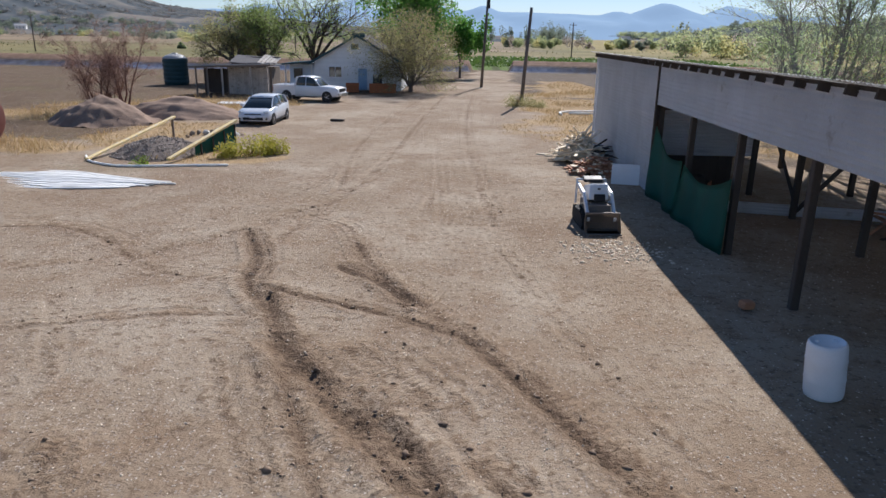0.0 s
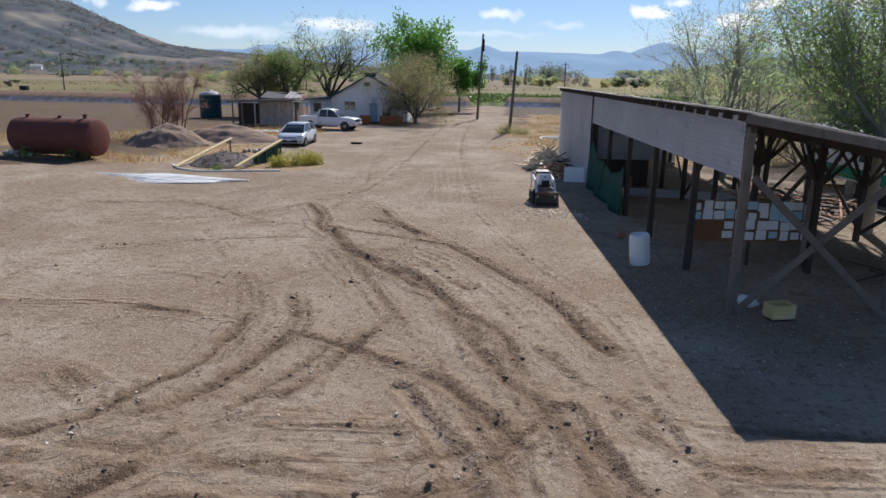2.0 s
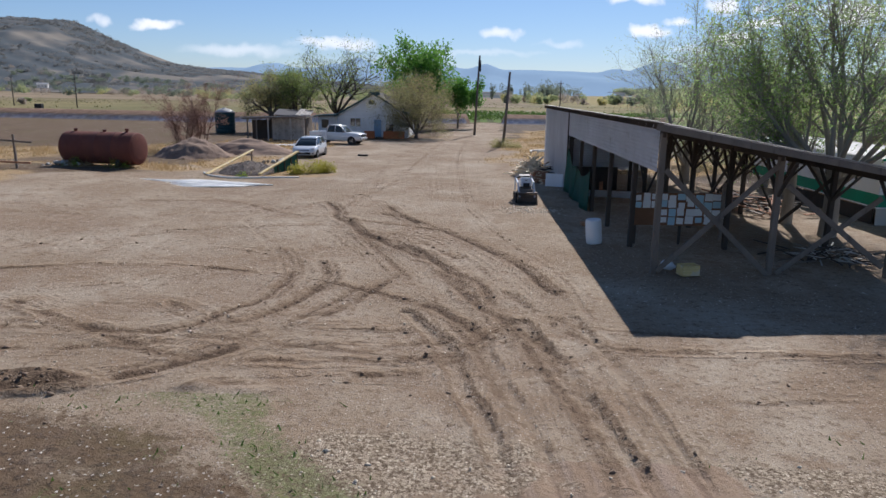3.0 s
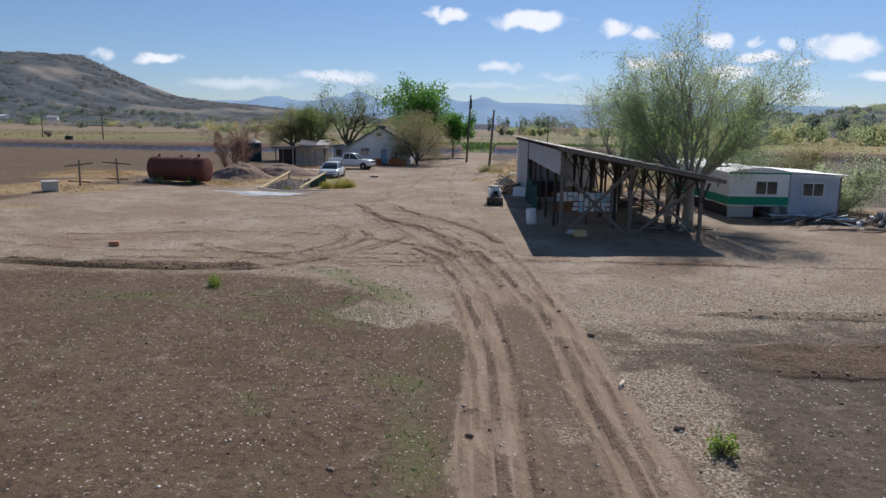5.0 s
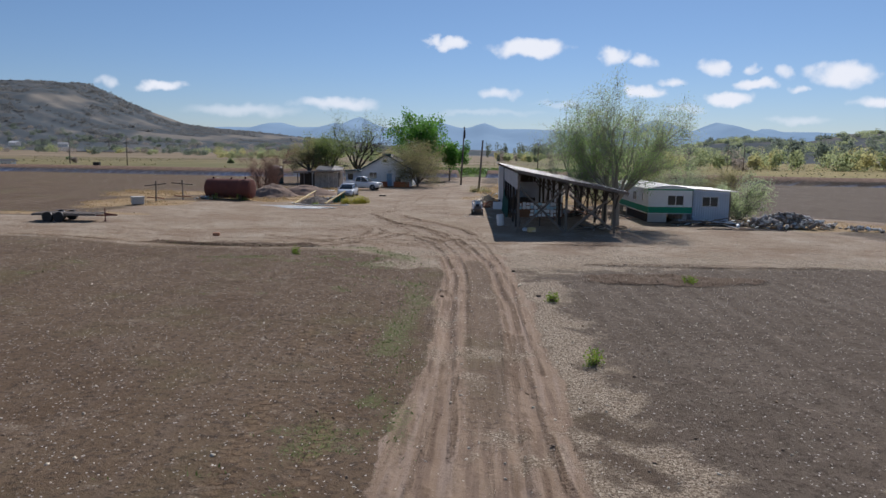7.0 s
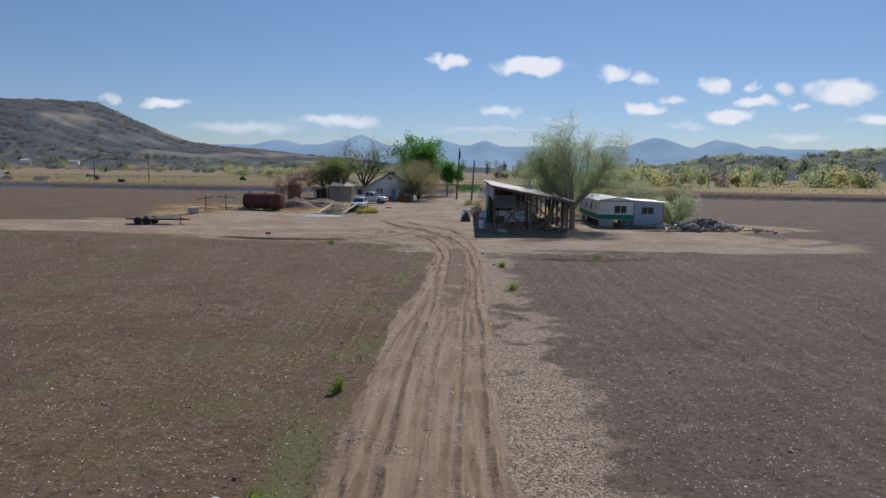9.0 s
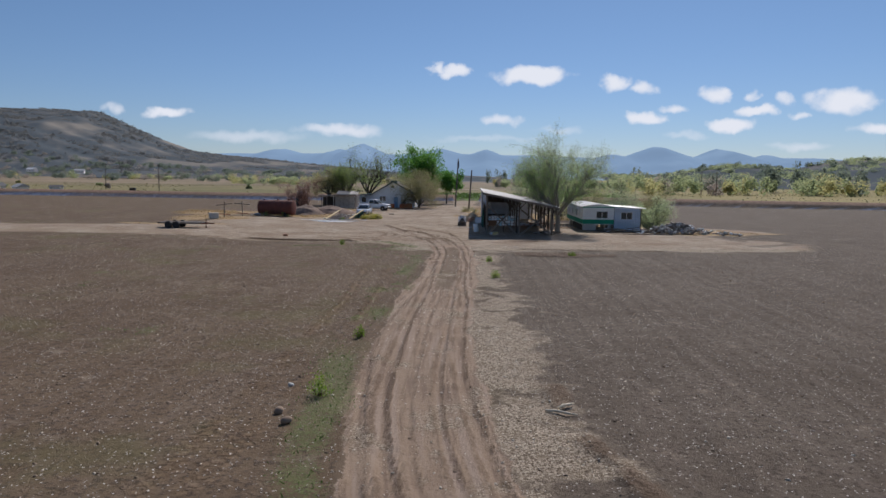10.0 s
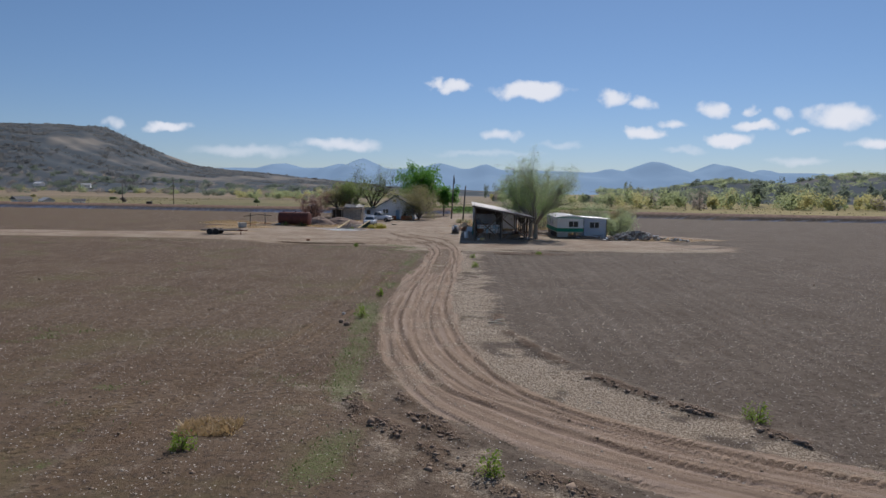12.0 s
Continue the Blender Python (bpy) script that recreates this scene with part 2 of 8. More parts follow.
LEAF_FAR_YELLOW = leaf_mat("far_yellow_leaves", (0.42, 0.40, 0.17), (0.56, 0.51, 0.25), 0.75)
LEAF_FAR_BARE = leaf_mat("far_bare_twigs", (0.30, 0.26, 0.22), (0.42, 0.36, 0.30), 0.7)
LEAF_MEADOW = leaf_mat("meadow_growth", (0.15, 0.15, 0.065), (0.25, 0.22, 0.11), 0.5)
# grey scrub tone has the haze over the hill painted in
LEAF_HILL = leaf_mat("hazed_hill_scrub_leaves", (0.155, 0.162, 0.158), (0.215, 0.21, 0.20), 0.8)


# ---------------------------------------------------------------- mesh helpers
def finish(name, bm, material, smooth=False):
    me = bpy.data.meshes.new(name)
    bm.to_mesh(me)
    bm.free()
    if smooth:
        me.polygons.foreach_set("use_smooth", [True] * len(me.polygons))
    if material:
        me.materials.append(material)
    return me


def raw_mesh(name, verts, faces, material, smooth=False):
    me = bpy.data.meshes.new(name)
    me.from_pydata(verts, [], faces)
    if smooth:
        me.polygons.foreach_set("use_smooth", [True] * len(me.polygons))
    me.materials.append(material)
    me.update()
    return me


def part(name, bm, material, parent, label="", smooth=False, kind=""):
    ob = new(name, finish(name, bm, material, smooth))
    ob.parent = parent
    return tagged(ob, label, kind=kind)


def piece(name, mesh, parent, m=None):
    """One more object on a mesh that is shared with its like."""
    ob = new(name, mesh)
    ob.parent = parent
    if m is not None:
        ob.matrix_basis = m
    return ob


def thing(name, label, category, at=(0, 0, 0), turn=0.0, group="", kind=""):
    ob = new(name)
    ob.empty_display_size = 0.3
    x, y, z = at
    ob.matrix_basis = pose(x, y, z + (gz(x, y) if z == 0 and x < -20.5 and y < 32 else 0), 0, 0, turn)
    return tagged(ob, label, category, group, kind)


def box(bm, centre, size, turn=(0, 0, 0), bevel=0.0, taper=1.0):
    """A block; taper narrows its top."""
    geo = bmesh.ops.create_cube(bm, size=1.0)
    vs = geo["verts"]
    for v in vs:
        if v.co.z > 0:
            v.co.x *= taper
            v.co.y *= taper
    bmesh.ops.transform(bm, matrix=pose(*centre, *turn) @ Matrix.Diagonal((*size, 1)), verts=vs)
    if bevel:
        es = {e for v in vs for e in v.link_edges}
        bmesh.ops.bevel(bm, geom=list(es), offset=bevel, segments=2, affect="EDGES", profile=0.6)


def beam(bm, p, q, w, h, bevel=0.008, up=(0, 0, 1)):
    """A squared timber from p to q."""
    p, q = Vector(p), Vector(q)
    d = q - p
    z = d.normalized()
    side = z.cross(Vector(up))
    side = Vector((1, 0, 0)) if side.length < 1e-3 else side.normalized()
    m = Matrix((side, side.cross(z), z)).transposed().to_4x4()
    m.translation = (p + q) / 2
    geo = bmesh.ops.create_cube(bm, size=1.0)
    vs = geo["verts"]
    bmesh.ops.transform(bm, matrix=m @ Matrix.Diagonal((w, h, d.length, 1)), verts=vs)
    if bevel:
        es = {e for v in vs for e in v.link_edges}
        bmesh.ops.bevel(bm, geom=list(es), offset=bevel, segments=1, affect="EDGES")


def tube(bm, pts, radii, sides=8, cap=True):
    """A round limb through the points, with a radius at each."""
    pts = [Vector(p) for p in pts]
    if isinstance(radii, (int, float)):
        radii = [radii] * len(pts)
    rings = []
    n = None
    for i, p in enumerate(pts):
        d = (pts[min(i + 1, len(pts) - 1)] - pts[max(i - 1, 0)]).normalized()
        if n is None:
            n = d.orthogonal().normalized()
        n = (n - d * n.dot(d)).normalized()
        b = d.cross(n)
        rings.append([bm.verts.new(p + (n * math.cos(2 * math.pi * k / sides) + b * math.sin(2 * math.pi * k / sides)) * radii[i]) for k in range(sides)])
    for a, b in zip(rings, rings[1:]):
        for k in range(sides):
            bm.faces.new((a[k], a[(k + 1) % sides], b[(k + 1) % sides], b[k]))
    if cap:
        bm.faces.new(rings[0][::-1])
        bm.faces.new(rings[-1])


def lathe(bm, profile, sides=24, m=None):
    """A turned form: profile of (radius, height)."""
    rings = []
    for r, z in profile:
        rings.append([bm.verts.new((max(r, 1e-4) * math.cos(2 * math.pi * k / sides), max(r, 1e-4) * math.sin(2 * math.pi * k / sides), z)) for k in range(sides)])
    for a, b in zip(rings, rings[1:]):
        for k in range(sides):
            bm.faces.new((a[k], a[(k + 1) % sides], b[(k + 1) % sides], b[k]))
    bm.faces.new(rings[0][::-1])
    bm.faces.new(rings[-1])
    if m is not None:
        bmesh.ops.transform(bm, matrix=m, verts=[v for ring in rings for v in ring])


def ribbed(bm, width, length, pitch=0.09, depth=0.018, thick=0.002, m=None):
    """A corrugated sheet in its xy plane, ribs along y, width along x."""
    n = max(2, int(width / pitch * 4))
    rows = []
    for j, y in enumerate((0, length)):
        rows.append([bm.verts.new((width * i / n, y, depth * math.sin(2 * math.pi * width * i / n / pitch))) for i in range(n + 1)])
    for i in range(n):
        bm.faces.new((rows[0][i], rows[0][i + 1], rows[1][i + 1], rows[1][i]))
    vs = rows[0] + rows[1]
    ext = bmesh.ops.solidify(bm, geom=[f for f in bm.faces if all(v in set(vs) for v in f.verts)], thickness=thick)
    if m is not None:
        bmesh.ops.transform(bm, matrix=m, verts=list(set(vs) | {g for g in ext["geom"] if isinstance(g, bmesh.types.BMVert)}))


def B():
    return bmesh.new()
# ---------------------------------------------------------------- ground
RNG = np.random.default_rng(7)


def smooth(a, b, x):
    t = np.clip((x - a) / (b - a), 0, 1)
    return t * t * (3 - 2 * t)


def lattice(x, y, scale, seed):
    """Value noise on arrays, -1 to 1."""
    r = np.random.default_rng(seed).uniform(-1, 1, (256, 256))
    fx, fy = x / scale, y / scale
    ix, iy = np.floor(fx).astype(int), np.floor(fy).astype(int)
    tx, ty = fx - ix, fy - iy
    tx, ty = tx * tx * (3 - 2 * tx), ty * ty * (3 - 2 * ty)
    g = lambda i, j: r[i % 256, j % 256]
    return (g(ix, iy) * (1 - tx) + g(ix + 1, iy) * tx) * (1 - ty) + (g(ix, iy + 1) * (1 - tx) + g(ix + 1, iy + 1) * tx) * ty


def fbm(x, y, scale, seed, octaves=4):
    return sum(lattice(x, y, scale / 2 ** k, seed + k) / 2 ** k for k in range(octaves)) / 1.9


def spline(points, step=0.25):
    """Catmull-Rom curve through plan points."""
    p = np.array(points, float)
    p = np.vstack([2 * p[0] - p[1], p, 2 * p[-1] - p[-2]])
    out = []
    for i in range(1, len(p) - 2):
        n = max(2, int(np.linalg.norm(p[i + 1] - p[i]) / step))
        for t in np.linspace(0, 1, n, endpoint=False):
            a = 2 * p[i]
            b = p[i + 1] - p[i - 1]
            c = 2 * p[i - 1] - 5 * p[i] + 4 * p[i + 1] - p[i + 2]
            d = -p[i - 1] + 3 * p[i] - 3 * p[i + 1] + p[i + 2]
            out.append(0.5 * (a + b * t + c * t * t + d * t ** 3))
    out.append(p[-2])
    return np.array(out)


def near(X, Y, curve, reach):
    """Distance to a curve, up to reach, on the grid."""
    D = np.full(X.shape, reach, float)
    for a, b in zip(curve, curve[1:]):
        j0, j1 = np.searchsorted(YS, [min(a[1], b[1]) - reach, max(a[1], b[1]) + reach])
        i0, i1 = np.searchsorted(XS, [min(a[0], b[0]) - reach, max(a[0], b[0]) + reach])
        if j1 <= j0 or i1 <= i0:
            continue
        x, y = X[j0:j1, i0:i1], Y[j0:j1, i0:i1]
        d = b - a
        t = np.clip(((x - a[0]) * d[0] + (y - a[1]) * d[1]) / max(d @ d, 1e-9), 0, 1)
        D[j0:j1, i0:i1] = np.minimum(D[j0:j1, i0:i1], np.hypot(x - a[0] - t * d[0], y - a[1] - t * d[1]))
    return D


def beside(curve, reach):
    """The part of the grid within reach of a curve, as two slices, and the distances there."""
    lo, hi = curve.min(0) - reach, curve.max(0) + reach
    js = slice(*np.searchsorted(YS, [lo[1], hi[1]]))
    cols = slice(*np.searchsorted(XS, [lo[0], hi[0]]))
    x, y = X[js, cols], Y[js, cols]
    D = np.full(x.shape, reach, float)
    for a, b in zip(curve, curve[1:]):
        j0, j1 = np.searchsorted(YS, [min(a[1], b[1]) - reach, max(a[1], b[1]) + reach]) - js.start
        i0, i1 = np.searchsorted(XS, [min(a[0], b[0]) - reach, max(a[0], b[0]) + reach]) - cols.start
        w = (slice(max(j0, 0), max(j1, 0)), slice(max(i0, 0), max(i1, 0)))
        d = b - a
        t = np.clip(((x[w] - a[0]) * d[0] + (y[w] - a[1]) * d[1]) / max(d @ d, 1e-9), 0, 1)
        D[w] = np.minimum(D[w], np.hypot(x[w] - a[0] - t * d[0], y[w] - a[1] - t * d[1]))
    return (js, cols), D


def inside(X, Y, curve):
    """1 inside a closed plan outline."""
    c = np.zeros(X.shape, bool)
    for (x0, y0), (x1, y1) in zip(curve, np.roll(curve, -1, axis=0)):
        if y0 == y1:
            continue
        hit = ((y0 > Y) != (y1 > Y)) & (X < (x1 - x0) * (Y - y0) / (y1 - y0) + x0)
        c ^= hit
    return c


def stretch_axis(lo, fine0, fine1, hi, step, grow=1.07, most=400):
    mid = np.arange(fine0, fine1, step)
    left, right = [], []
    p, s = fine0, step
    while p > lo:
        s = min(s * grow, most)
        p -= s
        left.append(p)
    p, s = mid[-1], step
    while p < hi:
        s = min(s * grow, most)
        p += s
        right.append(p)
    return np.array(left[::-1] + list(mid) + right)


XS = np.concatenate([stretch_axis(-4600, -17, -12.0, -12.0, 0.15, 1.045), np.arange(-11.9, 9.2, 0.085), stretch_axis(9.25, 9.3, 19, 4600, 0.15, 1.045)])
XS = np.unique(np.round(XS, 4))
YS = np.concatenate([stretch_axis(-900, -68, -8, -8, 0.12, 1.03), np.arange(-7.9, 19, 0.085), stretch_axis(19.05, 19.1, 30, 40, 0.15, 1.03)])
YS = np.unique(np.round(YS, 4))
YS = np.concatenate([YS, np.arange(YS[-1] + 0.5, 128, 0.55)])
YS = np.concatenate([YS, stretch_axis(YS[-1] - 1, YS[-1] + 1.0, YS[-1] + 120, 4700, 3.0, 1.10)[1:]])
YS = np.unique(np.round(YS, 4))
X, Y = np.meshgrid(XS, YS)

# outline of the bare yard, of the lane and its verge
YARD_SOUTH = [(-80, -3.4), (-48, -3.6), (-26.5, -3.6), (-17.4, -4.2), (-8.8, -4.4), (-4.4, -4.6), (-1.4, -6.3), (0.2, -9.5), (0.8, -14), (1.4, -19), (1.6, -25), (1.6, -32),
              (1.2, -36), (1.0, -40), (1.2, -44), (1.8, -49), (2.8, -55), (4.0, -59.6), (5.5, -62.6), (7.2, -64.6), (13, -68), (26, -74)]
YARD_EAST = [(26, -68.5), (14.6, -63.6), (12.6, -61), (11.3, -59.5), (9, -55.5), (7.3, -50.1), (7.0, -46), (7.3, -39), (7.1, -31), (6.7, -25), (6.5, -18), (6.5, -14), (7.1, -11.3),
             (10.6, -9.9), (14, -8.9), (23, -8.3), (27, -7.5), (33, -5.5), (36, 0.5), (31, 4), (29, 8), (38, 14), (33, 19), (16, 26), (8, 40), (6.2, 60), (5.5, 84), (6.5, 106)]
YARD_NORTH = [(2.2, 107), (0.5, 94), (-2, 72), (-5, 60), (-12, 58), (-20, 52), (-19, 42), (-17, 34), (-18.5, 26), (-23.5, 22.5), (-26.2, 17), (-27, 9.5), (-34, 7.2), (-55, 6.2), (-80, 6.2)]
YARD = spline(YARD_SOUTH + YARD_EAST + YARD_NORTH, 0.6)
LANE_WIDE = spline([(26, -71), (15, -66.0), (12, -64.6), (9, -62.8), (7.0, -60.8), (5.5, -58.4), (4.4, -55), (3.7, -51), (3.2, -46), (3.0, -40), (3.1, -34), (3.3, -27), (3.35, -18), (3.2, -9), (2.6, -2)])
# wheel paths of the lane: curve, half width, strength
LANE = [
    (spline([(-0.4, 1.2), (0.5, -1.0), (0.9, -3.0), (1.4, -5.2), (1.9, -9.3), (2.2, -13), (2.25, -17), (2.3, -22), (2.4, -27), (2.35, -32), (2.2, -36), (2.2, -40), (2.25, -44), (2.4, -47.5), (3.0, -51.6),
             (4.0, -56), (5.0, -58.6), (6.2, -60.0), (8.1, -62.0), (11.2, -64.6), (18, -68)]), 0.17, 1.0),
    (spline([(1.0, 0.5), (1.7, -3.0), (2.4, -7.4), (2.7, -11.3), (2.8, -15), (2.75, -19), (2.8, -24)]), 0.14, 0.7),
    (spline([(2.2, 0.6), (2.8, -2.6), (3.2, -5), (3.8, -9.2), (4.0, -12), (4.05, -15), (4.3, -18.6), (4.25, -23.6), (4.2, -27), (4.3, -30), (4.4, -33), (4.3, -39), (4.35, -44), (4.7, -48), (5.3, -52.4),
             (6.1, -55.8), (7.0, -58.4), (8.0, -59.9), (9.0, -61.1), (10.6, -62.5), (14.2, -64.7), (22, -68.5)]), 0.17, 1.0),
    (spline([(3.4, 1.0), (3.9, -2.8), (4.1, -5.6), (4.35, -9.1), (4.45, -12.9), (4.6, -15), (4.55, -20), (4.6, -26)]), 0.13, 0.75),
    (spline([(2.0, -16), (2.1, -27), (1.5, -34), (1.25, -39), (1.4, -43.5), (1.8, -47), (2.15, -49.6), (3.0, -55.3), (4.3, -59.4), (5.7, -61.8), (7.2, -63.6), (10, -65.6)]), 0.18, 0.7),
    (spline([(4.1, -22), (3.9, -27), (3.8, -32), (3.8, -40), (3.75, -45), (4.1, -50), (5.0, -54.5), (6.0, -57.4), (7.6, -60.0), (9.6, -62.0), (13, -64.2)]), 0.12, 0.8),
    (spline([(3.2, -30), (3.0, -36), (3.0, -42), (3.1, -47), (3.6, -52), (4.6, -56), (6.0, -58.9), (8.2, -61.2), (12, -64.2)]), 0.12, 0.5),
]
TRACKS = []


def rut_line(points, w=0.12, k=0.8, twin=0.0):
    """A wheel rut in the yard: its line, half width and strength; twin: a fainter second line beside it."""
    TRACKS.append((spline(points), w, k))
    if twin:
        c = TRACKS[-1][0]
        g = np.gradient(c, axis=0)
        g /= np.linalg.norm(g, axis=1)[:, None] + 1e-9
        TRACKS.append((c + np.stack([-g[:, 1], g[:, 0]], -1) * twin, w * 0.8, k * 0.6))


# arcs of vehicles that turn on the west side of the yard
rut_line([(-16, 2.6), (-10.8, 4.6), (-9.8, 4.85), (-8.1, 5.0), (-6.6, 4.8), (-5.1, 4.4), (-4.0, 4.0), (-2.9, 3.5), (-1.8, 3.0), (-0.7, 2.2), (0.4, 1.3), (1.4, -0.6)], 0.11, 1.0)
rut_line([(-11.5, 6.3), (-10.7, 6.9), (-9.4, 7.5), (-7.8, 7.6), (-6.5, 7.3), (-4.6, 6.2)], 0.20, 0.45, 0.35)
rut_line([(-4.9, 7.2), (-4.5, 6.2), (-3.9, 4.2), (-3.9, 2.9), (-4.0, 1.8), (-4.5, 1.0), (-4.9, -0.1), (-5.4, -0.5), (-6.2, -0.7), (-7.6, -0.2), (-10, 1.4)], 0.14, 0.9, 0.32)
rut_line([(-3.3, 5.8), (-3.1, 5.2), (-2.8, 3.8), (-3.1, 2.2), (-3.5, 0.9), (-3.9, 0.3), (-4.3, 0.1), (-5.3, 0.8), (-6.1, 1.5)], 0.15, 0.85, 0.3)
rut_line([(-1.0, 4.3), (-1.4, 3.1), (-1.8, 1.8), (-2.3, 0.7), (-2.9, -0.4), (-3.5, -1.2), (-3.9, -1.8), (-4.4, -2.3), (-5.0, -2.8), (-5.9, -3.2), (-8, -3.9), (-11, -3.9), (-16, -3.6), (-24, -3.2)], 0.17, 1.1, -0.4)
rut_line([(-8.5, 0.2), (-6.6, -0.8), (-5.8, -1.3), (-5.1, -1.2), (-4.6, -0.9), (-4.2, -0.3), (-3.4, 1.2), (-2.8, 3.0)], 0.15, 0.85)
rut_line([(-12, -1.9), (-6.6, -1.6), (-6.2, -1.4), (-5.4, -1.6), (-4.6, -1.9), (-4.0, -1.9), (-3.1, -2.0)], 0.14, 0.8)
rut_line([(-3.1, -2.0), (-2.2, -2.0), (-1.1, -1.9), (-0.1, -1.8), (0.6, -1.4), (1.6, 0)], 0.10, 0.9, -0.3)
rut_line([(-3.6, -3.1), (-2.0, -2.9), (-1.5, -2.6), (-0.7, -2.6), (0.3, -2.4)], 0.11, 0.9, 0.2)
rut_line([(-2.9, -1.4), (-2.2, -1.1), (-1.3, -1.0), (-0.4, -1.0), (0.8, -0.6)], 0.09, 0.75)
rut_line([(-2.9, -0.3), (-1.9, -0.1), (-0.5, -0.1), (0.5, -0.1)], 0.09, 0.75, 0.25)
# ruts that fan out from the mouth of the lane
rut_line([(-2.6, 14.4), (-1.0, 12.7), (0.5, 10.1), (1.4, 8.3), (2.1, 6.8), (2.7, 5.2), (3.0, 3.6), (3.4, 2.5)], 0.13, 1.15, 0.28)
rut_line([(-3.8, 12.9), (-2.6, 9.8), (-1.3, 8.4), (-0.2, 6.6), (0.7, 4.8), (1.4, 3.5), (1.6, 1.6), (2.0, -0.1), (2.4, -1.8)], 0.13, 0.9, -0.3)
rut_line([(-1.8, 9.9), (-1.0, 8.5), (0.1, 6.0), (0.8, 3.7), (1.1, 2.0)], 0.16, 1.0)
rut_line([(0.2, 4.8), (0.8, 2.9), (1.5, 1.1), (2.1, -0.6), (2.4, -2.1), (2.7, -3.6), (3.0, -6)], 0.12, 0.8, 0.3)
rut_line([(-3.1, 10.6), (-1.0, 5.2), (0.0, 2.5), (0.8, 0.1), (1.3, -1.9), (1.6, -3.7)], 0.12, 0.7, -0.35)
rut_line([(1.3, 1.5), (2.0, 0.4), (2.6, -1.0), (3.2, -2.4), (3.5, -3.7)], 0.11, 0.7)
rut_line([(2.0, 3.0), (2.7, 1.3), (3.4, 0.5), (4.6, 0.1), (7, -0.1)], 0.12, 0.6)
rut_line([(3.0, 0.5), (3.5, -0.6), (4.3, -1.0), (5.6, -1.0), (7.6, -1.1), (14, -1.4), (27, -1.6)], 0.12, 0.8, -0.25)
rut_line([(5.0, -3.4), (9, -3.0), (15, -3.0), (27, -3.4)], 0.2, 0.4, 0.5)
# ruts crossing the middle of the yard
rut_line([(-5.4, 17.0), (-4.5, 14.7), (-4.3, 13.2), (-3.6, 12.0), (-3.0, 10.5), (-2.5, 9.5), (-1.9, 8.7), (-1.3, 7.8), (-0.7, 7.0), (-0.2, 6.4)], 0.17, 0.9, 0.35)
rut_line([(-4.2, 18.6), (-3.1, 17.8), (-2.5, 16.2), (-2.1, 14.9), (-1.7, 13.8), (-1.2, 12.8), (-0.8, 11.9)], 0.13, 1.0)
rut_line([(-3.7, 12.9), (-2.7, 12.4), (-1.8, 12.0), (-1.1, 11.6), (-0.5, 11.2), (0.2, 10.6)], 0.11, 0.9)
rut_line([(-2.9, 10.4), (-2.3, 9.7), (-1.7, 8.9), (-1.2, 8.1), (-0.7, 7.4)], 0.24, 0.9)
rut_line([(-1.7, 10.2), (-1.1, 9.4), (-0.5, 8.8), (-0.1, 8.1), (0.3, 7.2), (0.7, 6.6)], 0.13, 0.85, 0.25)
rut_line([(-4.1, 10.5), (-3.5, 9.3), (-3.1, 8.3), (-2.6, 7.4), (-2.2, 6.6)], 0.14, 0.45)
rut_line([(-7.7, 12.3), (-6.6, 10.3), (-5.8, 8.8), (-5.2, 8.0)], 0.18, 0.4)
rut_line([(-14, 16.4), (-11.9, 16.9), (-10.5, 17.1), (-8.8, 16.2), (-7.6, 14.9), (-6.4, 13.8), (-4.7, 13.2), (-3.7, 12.8)], 0.13, 0.6, 0.4)
rut_line([(-7.5, 14.1), (-6.8, 15.4), (-5.9, 16.7), (-5.0, 18.8), (-3.6, 21.9), (-2.9, 30.0), (-2.6, 40.3), (-1.3, 67), (0.6, 94)], 0.18, 0.5, 1.5)
rut_line([(-4.4, 16.5), (-3.9, 21.5), (-4.6, 29.9), (-4.6, 40), (-3.1, 60), (-0.2, 92)], 0.18, 0.45)
rut_line([(1.0, 18.1), (0.7, 24.2), (0.3, 33.9), (0.4, 50), (2.2, 92)], 0.2, 0.45, 1.4)
# old faint tracks
rut_line([(-24, 4.5), (-17, 5.2), (-12, 7.8), (-8, 10.5), (-4, 11.6), (-1, 10.2), (1.1, 6.5), (2.2, 2)], 0.16, 0.45, 0.3)
rut_line([(-22, 1.2), (-15, 1.5), (-9, 2.6), (-5, 5.4), (-3.0, 9.0), (-1.6, 14), (-0.8, 22)], 0.16, 0.4)
rut_line([(-20, 12), (-13, 13.0), (-8, 14.6), (-5, 18), (-3.2, 24)], 0.18, 0.45, 1.5)
rut_line([(-40, 0.6), (-26, 0.8), (-14, -0.4), (-6, -0.6), (0, -1.6)], 0.18, 0.6, 1.6)
rut_line([(3.9, 1.0), (3.6, 5), (2.2, 10), (1.0, 16)], 0.14, 0.4)
rut_line([(-3, -64), (1, -60), (4, -63), (7, -68)], 0.2, 0.5)
# tractor tread prints across the west field
TREADS = [spline([(-2.1, -19.3), (-1.25, -31.8), (-1.2, -36), (-1.2, -41), (-1.1, -46.9), (-1.3, -52), (-2.0, -57.3), (-2.3, -60.8), (-2.7, -66)]),
          spline([(-0.4, -22), (0.1, -31.8), (0.1, -40.8), (0.0, -45.7), (-0.2, -49), (-0.5, -53)]),
          spline([(-1.9, -54), (-2.3, -55.8), (-3.3, -58.9), (-4.1, -63), (-5.4, -68)])]


